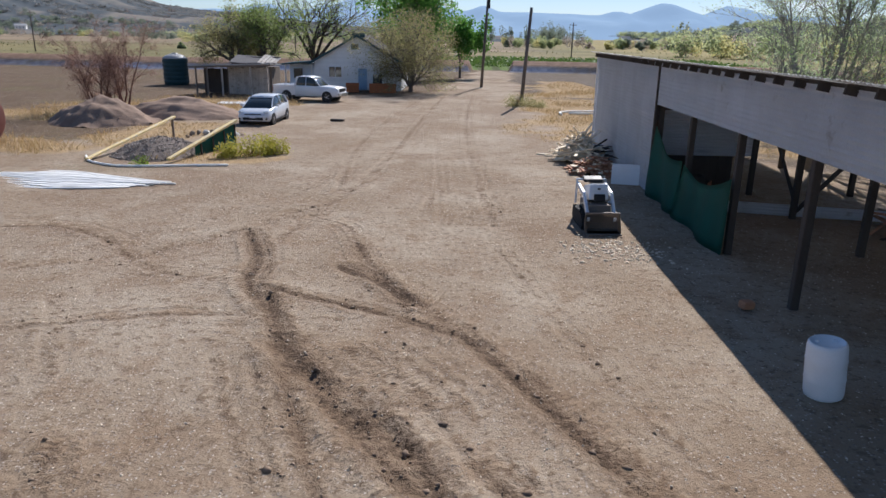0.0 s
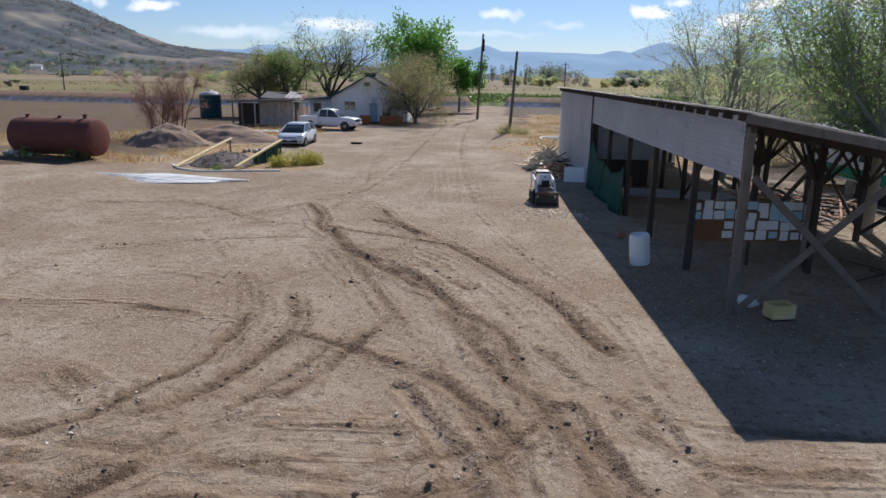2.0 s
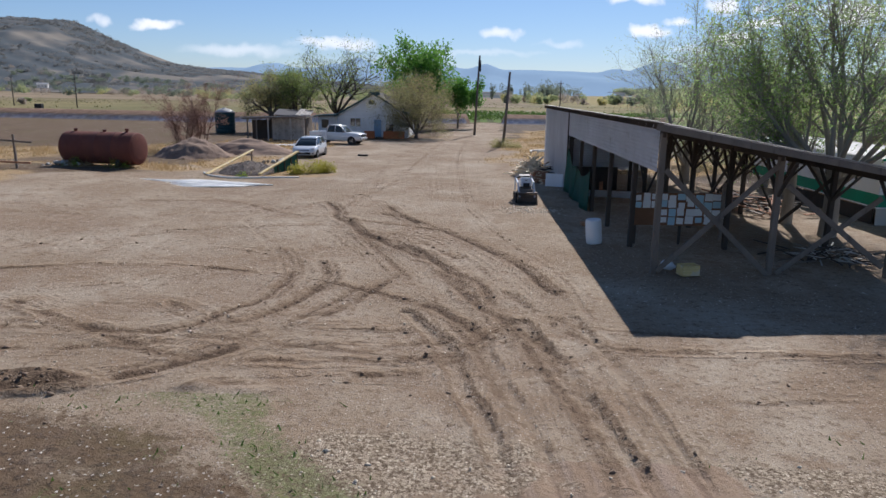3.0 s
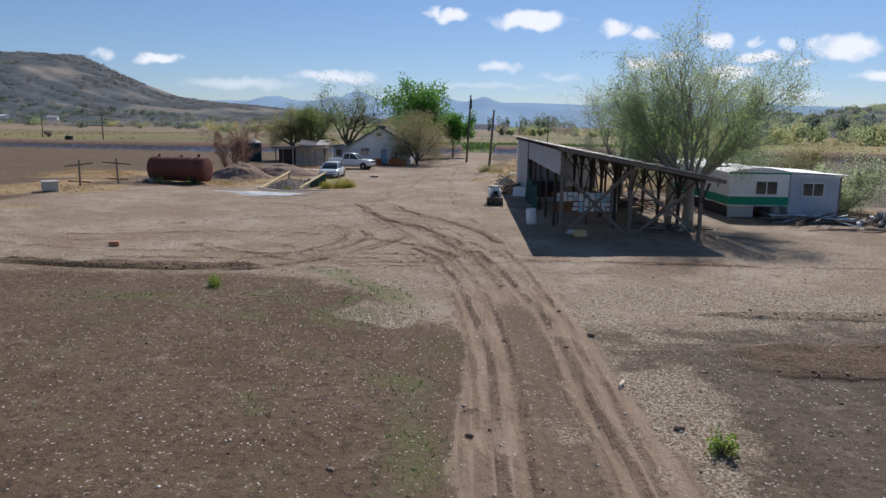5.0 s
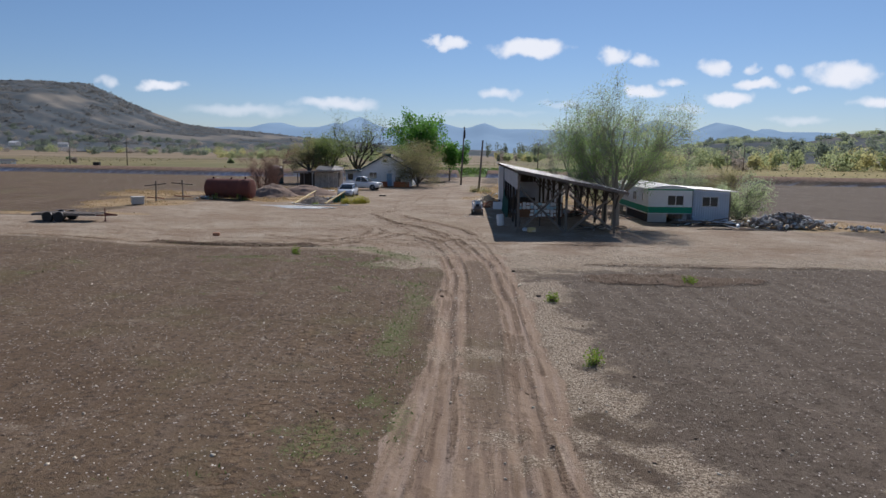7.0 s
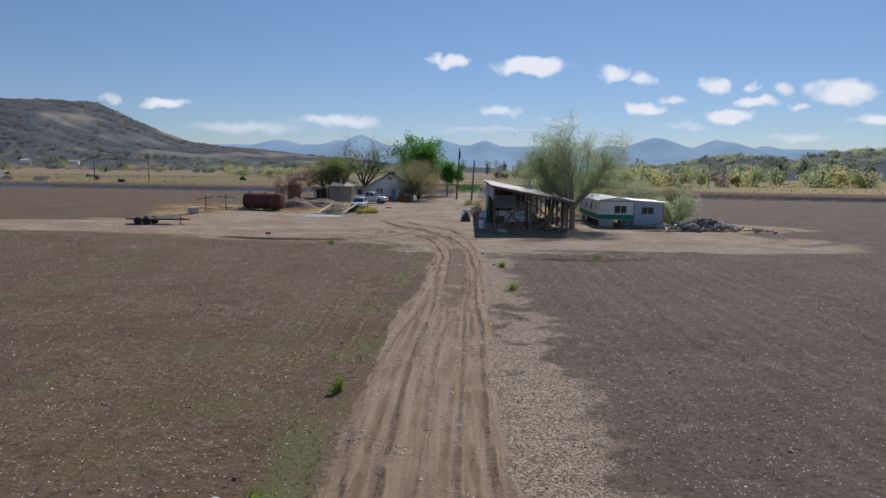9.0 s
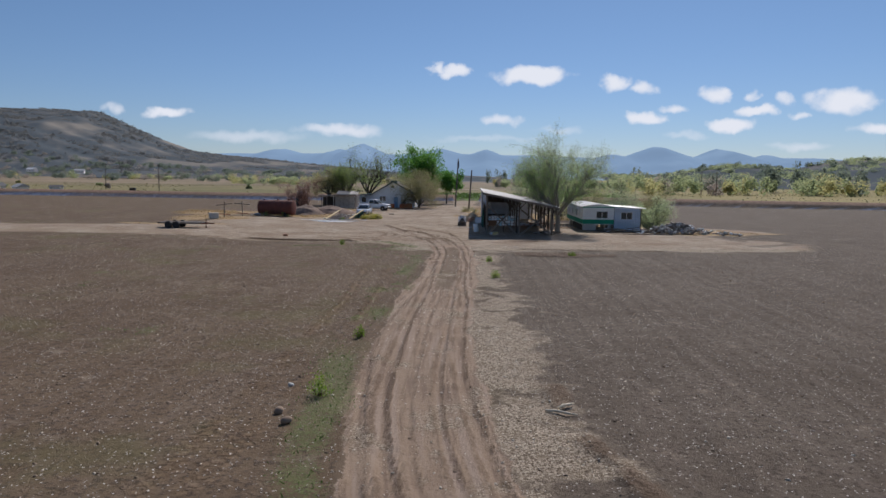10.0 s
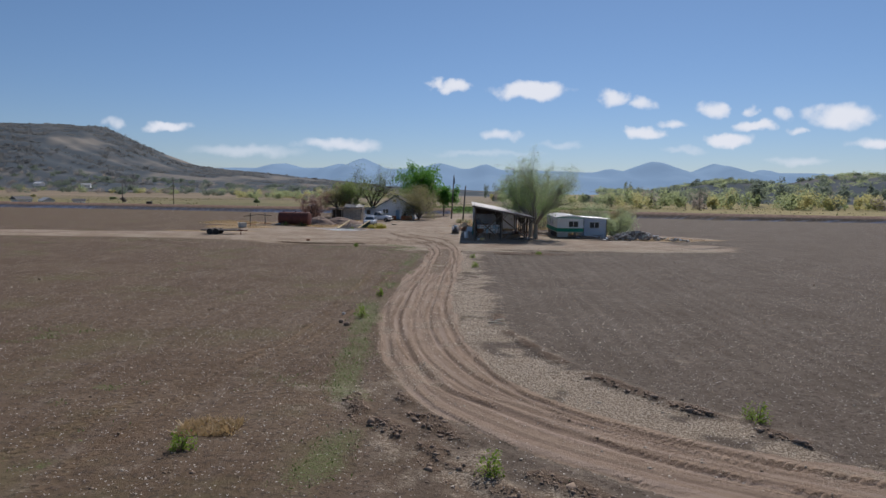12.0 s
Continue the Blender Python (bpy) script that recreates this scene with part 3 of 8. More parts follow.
def build_ground():
    yard = inside(X, Y, YARD)
    edge = near(X, Y, np.vstack([YARD, YARD[:1]]), 3.0)
    wob = fbm(X, Y, 3.0, 11) * 1.1 + fbm(X, Y, 0.7, 31, 2) * 0.35
    signed = np.where(yard, edge, -edge) + wob * np.where(Y > 40, 1.6, 0.6)
    yard_w = smooth(-1.3, 1.0, signed)
    lane_d = near(X, Y, LANE_WIDE, 4.0) + wob * 0.35
    lane_w = 1 - smooth(1.45, 1.95, lane_d)
    in_lane = (Y < -5.5)
    lateral = near(X, Y, LANE_WIDE, 4.0)
    def blob(cx, cy, rx, ry, seed):
        return smooth(0.0, 0.6, 1 - ((X - cx) / rx) ** 2 - ((Y - cy) / ry) ** 2 + fbm(X, Y, 1.3, seed) * 0.8)
    # pale chaff on the verge of the lane
    lx = np.interp(Y, [-58, -51, -43, -34, -18, -9, -2], [5.5, 3.7, 3.1, 3.1, 3.35, 3.2, 2.6])
    ly = np.interp(X, [3.7, 5.5, 9, 12, 15, 26], [-51, -58.4, -62.8, -64.6, -66, -71])
    right = ((X > lx) & (Y > -57)) | ((Y > ly) & (X > 4.5) & (Y <= -57))
    straw = yard_w * np.where(in_lane & right, 1 - lane_w, 0) * smooth(-0.4, 0.4, fbm(X, Y, 2.4, 41) + fbm(X, Y, 0.8, 42, 2) * 0.6 + np.where(Y > -34, 0.32, 0.22))
    straw += smooth(0.1, 0.5, fbm(X, Y, 2.2, 55)) * yard_w * np.where((Y > -12) & (Y < -3.0) & (X > 4.6), 0.95, 0.0)
    straw = np.maximum(straw, 0.9 * blob(-0.3, -9.0, 1.6, 1.5, 45) + 0.8 * blob(0.3, -5.6, 2.6, 1.2, 46) + blob(-0.6, -62.4, 0.9, 0.65, 47))
    straw = np.maximum(straw, 0.5 * lane_w * (Y < -16) * smooth(-0.1, 0.45, fbm(X, Y, 2.0, 207) + 0.4 * fbm(X, Y, 0.6, 209, 2)))
    # dry grass by the poles, round the tank, the mounds and beyond the shed
    def patch(cx, cy, rx, ry, k=1.0, seed=3):
        q = 1 - ((X - cx) / rx) ** 2 - ((Y - cy) / ry) ** 2 + fbm(X, Y, 2.5, seed) * 0.9
        return smooth(0.0, 0.5, q) * k
    dry = np.zeros_like(X)
    for args in ((8, 50, 4.5, 16), (12, 40, 9, 10), (-20.5, 28.8, 6.5, 2.2), (-25.5, 21.5, 3, 4.5), (-28, 9.5, 6, 1.5), (-21, 44, 8, 6), (-15, 34, 3, 7), (-11, 28, 3.5, 2.2), (-29, 22, 3, 9), (-34, 40, 6, 7), (-17, 52, 6, 4),
                 (22, 22, 5, 3), (30, 13, 8, 5), (10, 70, 4, 14)):
        dry = np.maximum(dry, patch(*args))
    green = smooth(-0.45, 0.35, fbm(X, Y, 3.2, 71) + np.where((Y < -44) & (Y > -60), 0.45, 0.0)) * np.where((Y < -3.5) & (Y > -66), 1, 0)
    lane_left = np.interp(Y, [-62, -58, -53, -49, -40, -34, -24, -12, -7, -3.5], [3.2, 2.6, 2.0, 1.5, 0.9, 1.3, 1.5, 1.6, 0.3, -3.0])
    strip = 1 - smooth(0.2, 1.1, np.abs(X - lane_left + 0.55 + wob * 0.5))
    lawn = patch(-2.5, -9.5, 5.0, 3.5, 0.16, 83) + patch(5.6, -5.4, 2.2, 1.0, 0.5, 85) + patch(-8, -3.6, 9, 1.2, 0.6, 87)
    sparse = smooth(0.35, 0.7, fbm(X, Y, 4.0, 91) + fbm(X, Y, 0.8, 93, 2) * 0.5) * np.where(X < 1, 0.80, 0.10) * np.where((Y < -4) & (Y > -120), 1, 0)
    green = np.clip(green * np.clip(strip * (X < 3.8) + lawn, 0, 1) + sparse * (1 - yard_w), 0, 1)
    green += patch(-18, 31, 5, 1.2, 0.5) + patch(-13.5, 25, 2.4, 1.0, 0.5) + patch(30, 9, 5, 1.0, 0.5)
    green = np.clip(green, 0, 1)
    # beside the lane the plain soil shows between the chaff
    soil_side = 1 - smooth(-11.5, -8.0, Y + 0.9 * wob)
    packed = yard_w * (1 - soil_side * (1 - lane_w) * 0.92)
    packed *= 1 - 0.75 * smooth(20, 33, X) * (Y < 8) * smooth(-0.25, 0.35, fbm(X, Y, 2.2, 203))
    # tyre ruts
    rut = np.zeros_like(X)
    Z = np.zeros_like(X)
    jitter, broken = fbm(X, Y, 0.5, 13, 2) * 0.05, fbm(X, Y, 1.3, 17)
    worn = np.zeros_like(X)
    for n_track, (curve, w, k) in enumerate(TRACKS):
        at, d = beside(curve[::2], 0.9)
        seed = 17 + 41 * n_track
        gap = smooth(-0.4, 0.15, np.roll(broken[at], (seed, seed // 3), (0, 1)))
        dj = np.abs(d + jitter[at])
        g = np.exp(-(dj / w) ** 2) * k * (0.22 + 0.78 * gap)
        ridge = np.exp(-((dj - 1.9 * w) / (0.7 * w)) ** 2) * k * gap
        Z[at] += np.clip(-0.048 * g, -0.06, 0) + 0.032 * ridge
        comb = np.exp(-(d / 0.55) ** 2) * np.cos(2 * np.pi * d / 0.27) * min(k, 1.0) * np.roll(gap, 29, 0)
        Z[at] += 0.008 * comb
        rut[at] = np.maximum(rut[at], np.maximum(g, 0.6 * np.clip(-comb, 0, 1)))
        worn[at] = np.maximum(worn[at], np.exp(-(d / (0.24 + w)) ** 2) * min(k, 1.0) * (0.5 + 0.5 * gap))
    uneven, patchy = fbm(X, Y, 0.8, 19, 2) * 0.06, smooth(-0.5, 0.15, fbm(X, Y, 1.2, 23))
    for curve, w, k in LANE:
        at, d = beside(curve[::2], 1.2)
        d = np.abs(d + uneven[at])
        g = np.exp(-(d / w) ** 2)
        Z[at] += k * (-0.06 * g + 0.035 * np.exp(-((d - 1.9 * w) / (0.6 * w)) ** 2))
        rut[at] = np.maximum(rut[at], k * (0.22 * g + 0.72 * np.exp(-((d - 1.15 * w) / 0.07) ** 2) * patchy[at]))
    for curve in TREADS:
        at, d = beside(curve, 0.6)
        lug = np.sin(2 * np.pi * (Y[at] / 0.36 + d * 1.1)) * np.exp(-(d / 0.34) ** 4) * smooth(-0.5, 0.0, fbm(X[at], Y[at], 3.0, 131))
        Z[at] += 0.035 * lug
        rut[at] = np.maximum(rut[at], 0.55 * np.clip(-lug, 0, 1))
    # rough ground: clods in the ploughed soil, churned yard
    fineness = np.where((np.abs(X) < 45) & (Y < 45), 1.0, 0.25)
    Z += fineness * (fbm(X, Y, 0.55, 27, 2) * np.where(yard_w > 0.5, 0.012, 0.030) + fbm(X, Y, 5.0, 29) * 0.05)
    Z += np.where(yard_w < 0.5, 0.022 * np.sin(X * 2 * np.pi / 0.9 + 0.6 * fbm(X, Y, 6, 37)), 0) * (Y < -6) * (X > 7) * 0.5
    Z += fineness * fbm(X, Y, 0.34, 127, 2) * np.clip(rut * 1.6, 0, 1) * np.where(Y > -8, 0.050, 0.025)
    # low rise under the trailer and the tank
    Z += 0.38 * smooth(12, 23, -X) * (1 - smooth(27, 35, Y)) * smooth(-30, -6, Y) * (1 - smooth(60, 120, -X))
    # unworn soil between the wheel tracks
    mid = np.exp(-(lateral / 0.62) ** 4) * smooth(-34, -25, Y) * smooth(6.5, 9.5, -Y)
    # clods thrown up outside the bend
    outer = [spline([(2.2, -58.6), (2.95, -60.8), (4.85, -63.3), (5.7, -64.6), (7.4, -66.4), (11, -69)]), spline([(3.6, -59.4), (5.2, -62.2), (7.3, -64.8), (9.2, -66.2), (13, -68)])]
    spoil = sum(np.exp(-(near(X, Y, c, 1.8) / w) ** 2) for c, w in zip(outer, (0.35, 0.4))) * smooth(-0.5, 0.1, fbm(X, Y, 1.1, 159))
    Z += spoil * (0.07 + 0.13 * fbm(X, Y, 0.5, 161, 2))
    rough_band = np.exp(-(near(X, Y, outer[0], 3.0) / 1.7) ** 2)
    straw = np.maximum(straw, 0.62 * rough_band * smooth(-0.3, 0.4, fbm(X, Y, 1.2, 163)))
    rut = np.maximum(rut, 0.85 * np.clip(spoil, 0, 1))
    # churned soil by the field corner, soil bank along it
    churn = patch(11, -12.5, 4.5, 1.3, 0.9, 43) + patch(-9, -3.3, 8, 0.7, 1.0, 47) + patch(14, -8.6, 6, 0.6, 0.6, 48)
    Z += churn * (0.08 + 0.09 * fbm(X, Y, 0.6, 49, 2))
    inner = spline([(18, -65.2), (14.7, -63.5), (12.6, -60.8), (11.3, -59.2), (9.0, -55.3), (7.3, -49.9), (7.0, -46)])
    bank = np.exp(-(near(X, Y, inner, 1.6) / 0.35) ** 2) * smooth(-0.3, 0.3, fbm(X, Y, 1.4, 59))
    Z += 0.10 * bank
    rut = np.maximum(rut, np.maximum(0.8 * bank, 0.8 * churn))
    rut = np.clip(rut, 0, 1)
    # the land beyond the farm
    far_soil = smooth(100, 102, Y - 0.06 * X * (X > 0) * -1.0 + 1.5 * fbm(X, Y, 30, 61))
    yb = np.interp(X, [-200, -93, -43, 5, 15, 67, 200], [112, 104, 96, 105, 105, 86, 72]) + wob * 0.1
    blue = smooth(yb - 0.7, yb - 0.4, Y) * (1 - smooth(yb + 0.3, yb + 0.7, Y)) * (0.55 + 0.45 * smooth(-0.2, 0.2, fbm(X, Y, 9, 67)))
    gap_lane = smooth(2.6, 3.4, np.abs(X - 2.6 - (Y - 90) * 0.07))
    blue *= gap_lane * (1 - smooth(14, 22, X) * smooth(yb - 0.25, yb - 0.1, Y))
    red = smooth(yb + 0.8, yb + 1.4, Y) * (1 - smooth(yb + 5, yb + 6, Y)) * gap_lane
    far = smooth(yb + 5, yb + 6, Y)
    band = fbm(X * 0.12, Y, 26, 73)
    vine = far * (1 - smooth(yb + 34, yb + 40, Y)) * np.where(X > -8, 1, 0.0)
    meadow = far * np.where(X > 30, 1.0, 1 - smooth(110, 260, Y - yb + 60 * band)) * smooth(-0.75, -0.2, band + fbm(X, Y, 60, 79) * 0.5 + 0.1) * (1 - vine)
    tan = far * (1 - vine) * (1 - meadow)
    Z += np.where(Y > 300, fbm(X, Y, 220, 97) * 3.0 * smooth(300, 900, Y), 0)
    bank2 = smooth(yb - 0.6, yb + 1.0, Y) * 0.95 + smooth(yb + 1.0, yb + 3.0, Y) * 0.55 - smooth(yb + 4.0, yb + 9.0, Y) * 1.4
    Z += bank2 * gap_lane * (1 - smooth(200, 400, np.abs(X)))
    n, m = len(YS), len(XS)
    verts = np.stack([X, Y, Z], -1).reshape(-1, 3)
    idx = np.arange(n * m).reshape(n, m)
    quads = np.stack([idx[:-1, :-1], idx[:-1, 1:], idx[1:, 1:], idx[1:, :-1]], -1).reshape(-1, 4)
    me = bpy.data.meshes.new("ground")
    me.vertices.add(len(verts))
    me.vertices.foreach_set("co", verts.ravel())
    me.loops.add(quads.size)
    me.loops.foreach_set("vertex_index", quads.ravel().astype(np.int32))
    me.polygons.add(len(quads))
    me.polygons.foreach_set("loop_start", np.arange(0, quads.size, 4, dtype=np.int32))
    me.polygons.foreach_set("use_smooth", np.ones(len(quads), bool))
    me.update()
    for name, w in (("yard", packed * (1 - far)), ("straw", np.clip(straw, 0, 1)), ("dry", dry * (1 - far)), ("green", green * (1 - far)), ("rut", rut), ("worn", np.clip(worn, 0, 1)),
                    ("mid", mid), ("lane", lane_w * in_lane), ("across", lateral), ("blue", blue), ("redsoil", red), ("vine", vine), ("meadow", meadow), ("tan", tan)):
        at = me.attributes.new(name, "FLOAT", "POINT")
        at.data.foreach_set("value", np.ascontiguousarray(w, dtype=np.float32).ravel())
    return me, Z


def ground_material():
    m = bpy.data.materials.new("farm_soil")
    m.use_nodes = True
    t = m.node_tree
    bsdf = t.nodes["Principled BSDF"]
    geo = t.nodes.new("ShaderNodeNewGeometry").outputs["Position"]

    def noise_node(scale, detail=4, rough=0.6):
        n = t.nodes.new("ShaderNodeTexNoise")
        n.inputs["Scale"].default_value, n.inputs["Detail"].default_value, n.inputs["Roughness"].default_value = scale, detail, rough
        link(t, geo, n.inputs["Vector"])
        return n.outputs[0]

    def ramp(v, a, b, smoothly=True):
        n = t.nodes.new("ShaderNodeMapRange")
        if smoothly:
            n.interpolation_type = "SMOOTHSTEP"
        n.inputs["From Min"].default_value, n.inputs["From Max"].default_value = a, b
        link(t, v, n.inputs["Value"])
        return n.outputs[0]

    def weight(name):
        n = t.nodes.new("ShaderNodeAttribute")
        n.attribute_name = name
        return n.outputs["Fac"]

    def mix(f, a, b):
        n = t.nodes.new("ShaderNodeMix")
        n.data_type = "RGBA"
        for v, s in ((f, "Factor"), (a, "A"), (b, "B")):
            if isinstance(v, tuple):
                n.inputs[s].default_value = (*v, 1)
            elif isinstance(v, (int, float)):
                n.inputs[s].default_value = v
            else:
                link(t, v, n.inputs[s])
        return n.outputs["Result"]

    def flecks(scale, share, jagged=False):
        """Small scattered chips: cells of which a share is filled."""
        n = t.nodes.new("ShaderNodeTexVoronoi")
        n.voronoi_dimensions = "2D"
        n.inputs["Scale"].default_value = scale
        link(t, geo, n.inputs["Vector"])
        s = t.nodes.new("ShaderNodeSeparateColor")
        link(t, n.outputs["Color"], s.inputs[0])
        picked = math_node(t, "GREATER_THAN", s.outputs[0], 1 - share)
        far = math_node(t, "ADD", n.outputs["Distance"], math_node(t, "MULTIPLY", math_node(t, "SUBTRACT", n_grit, 0.5), 0.45)) if jagged else n.outputs["Distance"]
        return math_node(t, "MULTIPLY", picked, math_node(t, "LESS_THAN", far, 0.38)), s.outputs[1]

    n_big, n_mid, n_small, n_grit = noise_node(0.22), noise_node(1.1, 5), noise_node(5, 6, 0.72), noise_node(34, 3, 0.7)
    n_fine = noise_node(15, 4, 0.75)
    n_lump = noise_node(8, 4, 0.7)
    n_patch = noise_node(0.16, 6, 0.68)
    stretch = t.nodes.new("ShaderNodeMapping")
    stretch.inputs["Scale"].default_value = (1.0, 0.035, 1.0)
    stretch.inputs["Rotation"].default_value = (0, 0, radians(-3))
    link(t, geo, stretch.inputs["Vector"])
    till = t.nodes.new("ShaderNodeTexNoise")
    till.inputs["Scale"].default_value, till.inputs["Detail"].default_value = 1.6, 5
    link(t, stretch.outputs[0], till.inputs["Vector"])
    chips, shade = flecks(20, 0.035, True)
    grit, gshade = flecks(24, 0.2, True)
    chaff, cshade = flecks(19, 0.28, True)
    # ploughed field
    sep = t.nodes.new("ShaderNodeSeparateXYZ")
    link(t, geo, sep.inputs[0])
    east = ramp(sep.outputs[0], 2.0, 8.0)
    field = mix(ramp(n_big, 0.35, 0.65), mix(east, (0.130, 0.086, 0.051), (0.116, 0.088, 0.062)), mix(east, (0.162, 0.112, 0.069), (0.142, 0.110, 0.080)))
    field = mix(ramp(n_mid, 0.52, 0.75), field, mix(east, (0.172, 0.120, 0.082), (0.152, 0.113, 0.086)))
    field = mix(math_node(t, "MULTIPLY", ramp(till.outputs[0], 0.48, 0.66), 0.22), field, (0.19, 0.145, 0.112))
    field = mix(math_node(t, "MULTIPLY", ramp(till.outputs[0], 0.48, 0.32), 0.18), field, (0.075, 0.058, 0.047))
    field = mix(math_node(t, "MULTIPLY", ramp(n_small, 0.50, 0.62), 0.85), field, (0.058, 0.042, 0.032))
    field = mix(math_node(t, "MULTIPLY", ramp(n_fine, 0.55, 0.68), 0.6), field, (0.205, 0.150, 0.108))
    west = math_node(t, "SUBTRACT", 1.0, east)
    field = mix(math_node(t, "MULTIPLY", math_node(t, "MULTIPLY", west, ramp(n_patch, 0.50, 0.66)), 0.5), field, (0.130, 0.112, 0.048))
    bits, bshade = flecks(17, 0.03, True)
    field = mix(math_node(t, "MULTIPLY", bits, 0.8), field, mix(bshade, (0.06, 0.045, 0.034), (0.48, 0.42, 0.34)))
    field = mix(chips, field, mix(shade, (0.16, 0.13, 0.11), (0.72, 0.66, 0.58)))
    # yard: compacted pale dirt with grit
    yard = mix(ramp(n_big, 0.36, 0.66), (0.290, 0.217, 0.147), (0.402, 0.328, 0.243))
    yard = mix(ramp(n_mid, 0.48, 0.74), yard, (0.262, 0.178, 0.112))
    yard = mix(math_node(t, "MULTIPLY", ramp(n_patch, 0.47, 0.62), 0.55), yard, (0.232, 0.155, 0.098))
    yard = mix(math_node(t, "MULTIPLY", ramp(n_fine, 0.56, 0.72), 0.5), yard, (0.47, 0.39, 0.29))
    yard = mix(math_node(t, "MULTIPLY", ramp(n_small, 0.51, 0.64), 0.75), yard, (0.165, 0.112, 0.072))
    yard = mix(math_node(t, "MULTIPLY", grit, 0.8), yard, mix(gshade, (0.13, 0.10, 0.08), (0.56, 0.48, 0.40)))
    lane = mix(ramp(n_mid, 0.4, 0.7), (0.312, 0.224, 0.152), (0.263, 0.182, 0.122))
    lane = mix(math_node(t, "MULTIPLY", ramp(n_fine, 0.5, 0.72), 0.6), lane, (0.36, 0.275, 0.215))
    lane = mix(math_node(t, "MULTIPLY", ramp(n_small, 0.45, 0.3), 0.6), lane, (0.16, 0.108, 0.08))
    straw = mix(ramp(n_fine, 0.42, 0.60), (0.120, 0.084, 0.054), (0.48, 0.39, 0.285))
    straw = mix(math_node(t, "MULTIPLY", ramp(n_mid, 0.45, 0.7), 0.45), straw, (0.20, 0.150, 0.097))
    straw = mix(chaff, straw, mix(cshade, (0.24, 0.18, 0.115), (0.68, 0.58, 0.44)))
    dry = mix(ramp(n_small, 0.35, 0.65), (0.28, 0.19, 0.105), (0.46, 0.33, 0.175))
    green = mix(ramp(n_small, 0.35, 0.65), (0.105, 0.115, 0.045), (0.15, 0.19, 0.055))
    def torn(name, amount=0.9, at=0.5, soft=0.09, grain=None):
        """A zone's weight with a frayed edge."""
        v = math_node(t, "ADD", weight(name), math_node(t, "MULTIPLY", math_node(t, "SUBTRACT", grain or n_small, 0.5), amount))
        return ramp(v, at - soft, at + soft)

    colour = mix(torn("yard", 2.6, 0.5, 0.22), field, yard)
    comb = t.nodes.new("ShaderNodeCombineXYZ")
    link(t, math_node(t, "MULTIPLY", weight("across"), 1.0), comb.inputs[0])
    link(t, math_node(t, "MULTIPLY", math_node(t, "ADD", sep.outputs[0], sep.outputs[1]), 0.05), comb.inputs[1])
    streak = t.nodes.new("ShaderNodeTexNoise")
    streak.inputs["Scale"].default_value, streak.inputs["Detail"].default_value = 4.5, 4
    link(t, comb.outputs[0], streak.inputs["Vector"])
    lane = mix(math_node(t, "MULTIPLY", ramp(streak.outputs[0], 0.50, 0.66), 0.75), lane, (0.36, 0.270, 0.205))
    lane = mix(math_node(t, "MULTIPLY", ramp(streak.outputs[0], 0.47, 0.36), 0.6), lane, (0.175, 0.118, 0.086))
    colour = mix(torn("lane"), colour, mix(math_node(t, "MULTIPLY", torn("mid", 1.3, 0.5, 0.25), 0.9), lane, mix(0.2, field, lane)))
    colour = mix(math_node(t, "MULTIPLY", torn("straw", 2.4, 0.5, 0.3, n_mid), 0.92), colour, straw)
    colour = mix(math_node(t, "MULTIPLY", weight("dry"), ramp(n_mid, 0.25, 0.5)), colour, dry)
    colour = mix(math_node(t, "MULTIPLY", torn("green", 3.4, 0.84, 0.35, n_fine), 0.7), colour, green)
    colour = mix(math_node(t, "MULTIPLY", torn("worn", 1.4, 0.52, 0.35, n_small), 0.55), colour, (0.235, 0.162, 0.104))
    colour = mix(math_node(t, "MULTIPLY", torn("rut", 1.3, 0.42, 0.22, n_small), 0.62), colour, (0.165, 0.108, 0.067))
    colour = mix(math_node(t, "MULTIPLY", torn("rut", 1.7, 0.80, 0.14, n_lump), 0.75), colour, (0.085, 0.056, 0.036))
    # land beyond
    row = t.nodes.new("ShaderNodeTexWave")
    row.bands_direction = "X"
    row.inputs["Scale"].default_value, row.inputs["Distortion"].default_value = 0.12, 2.0
    link(t, geo, row.inputs["Vector"])
    vine = mix(ramp(row.outputs[1], 0.3, 0.6), (0.09, 0.11, 0.04), (0.13, 0.19, 0.045))
    meadow = mix(ramp(n_big, 0.35, 0.65), (0.195, 0.168, 0.075), (0.265, 0.215, 0.105))
    n_far = noise_node(0.02, 4)
    meadow = mix(ramp(n_far, 0.42, 0.6), meadow, (0.168, 0.153, 0.068))
    meadow = mix(math_node(t, "MULTIPLY", ramp(sep.outputs[0], 40.0, 90.0), 0.45), meadow, (0.36, 0.28, 0.10))
    tan = mix(ramp(n_far, 0.4, 0.62), (0.28, 0.21, 0.14), (0.205, 0.165, 0.10))
    colour = mix(weight("tan"), colour, tan)
    colour = mix(weight("meadow"), colour, meadow)
    colour = mix(weight("vine"), colour, vine)
    colour = mix(weight("redsoil"), colour, mix(ramp(n_mid, 0.4, 0.6), (0.215, 0.135, 0.095), (0.275, 0.18, 0.125)))
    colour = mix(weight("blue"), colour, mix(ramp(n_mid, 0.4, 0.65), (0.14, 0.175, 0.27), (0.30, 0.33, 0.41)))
    link(t, colour, bsdf.inputs["Base Color"])
    bsdf.inputs["Roughness"].default_value = 0.95
    bsdf.inputs["Specular IOR Level"].default_value = 0.12
    h = math_node(t, "ADD", math_node(t, "MULTIPLY", n_small, 1.0), math_node(t, "MULTIPLY", n_grit, 0.35))
    h = math_node(t, "ADD", h, math_node(t, "MULTIPLY", grit, 0.12))
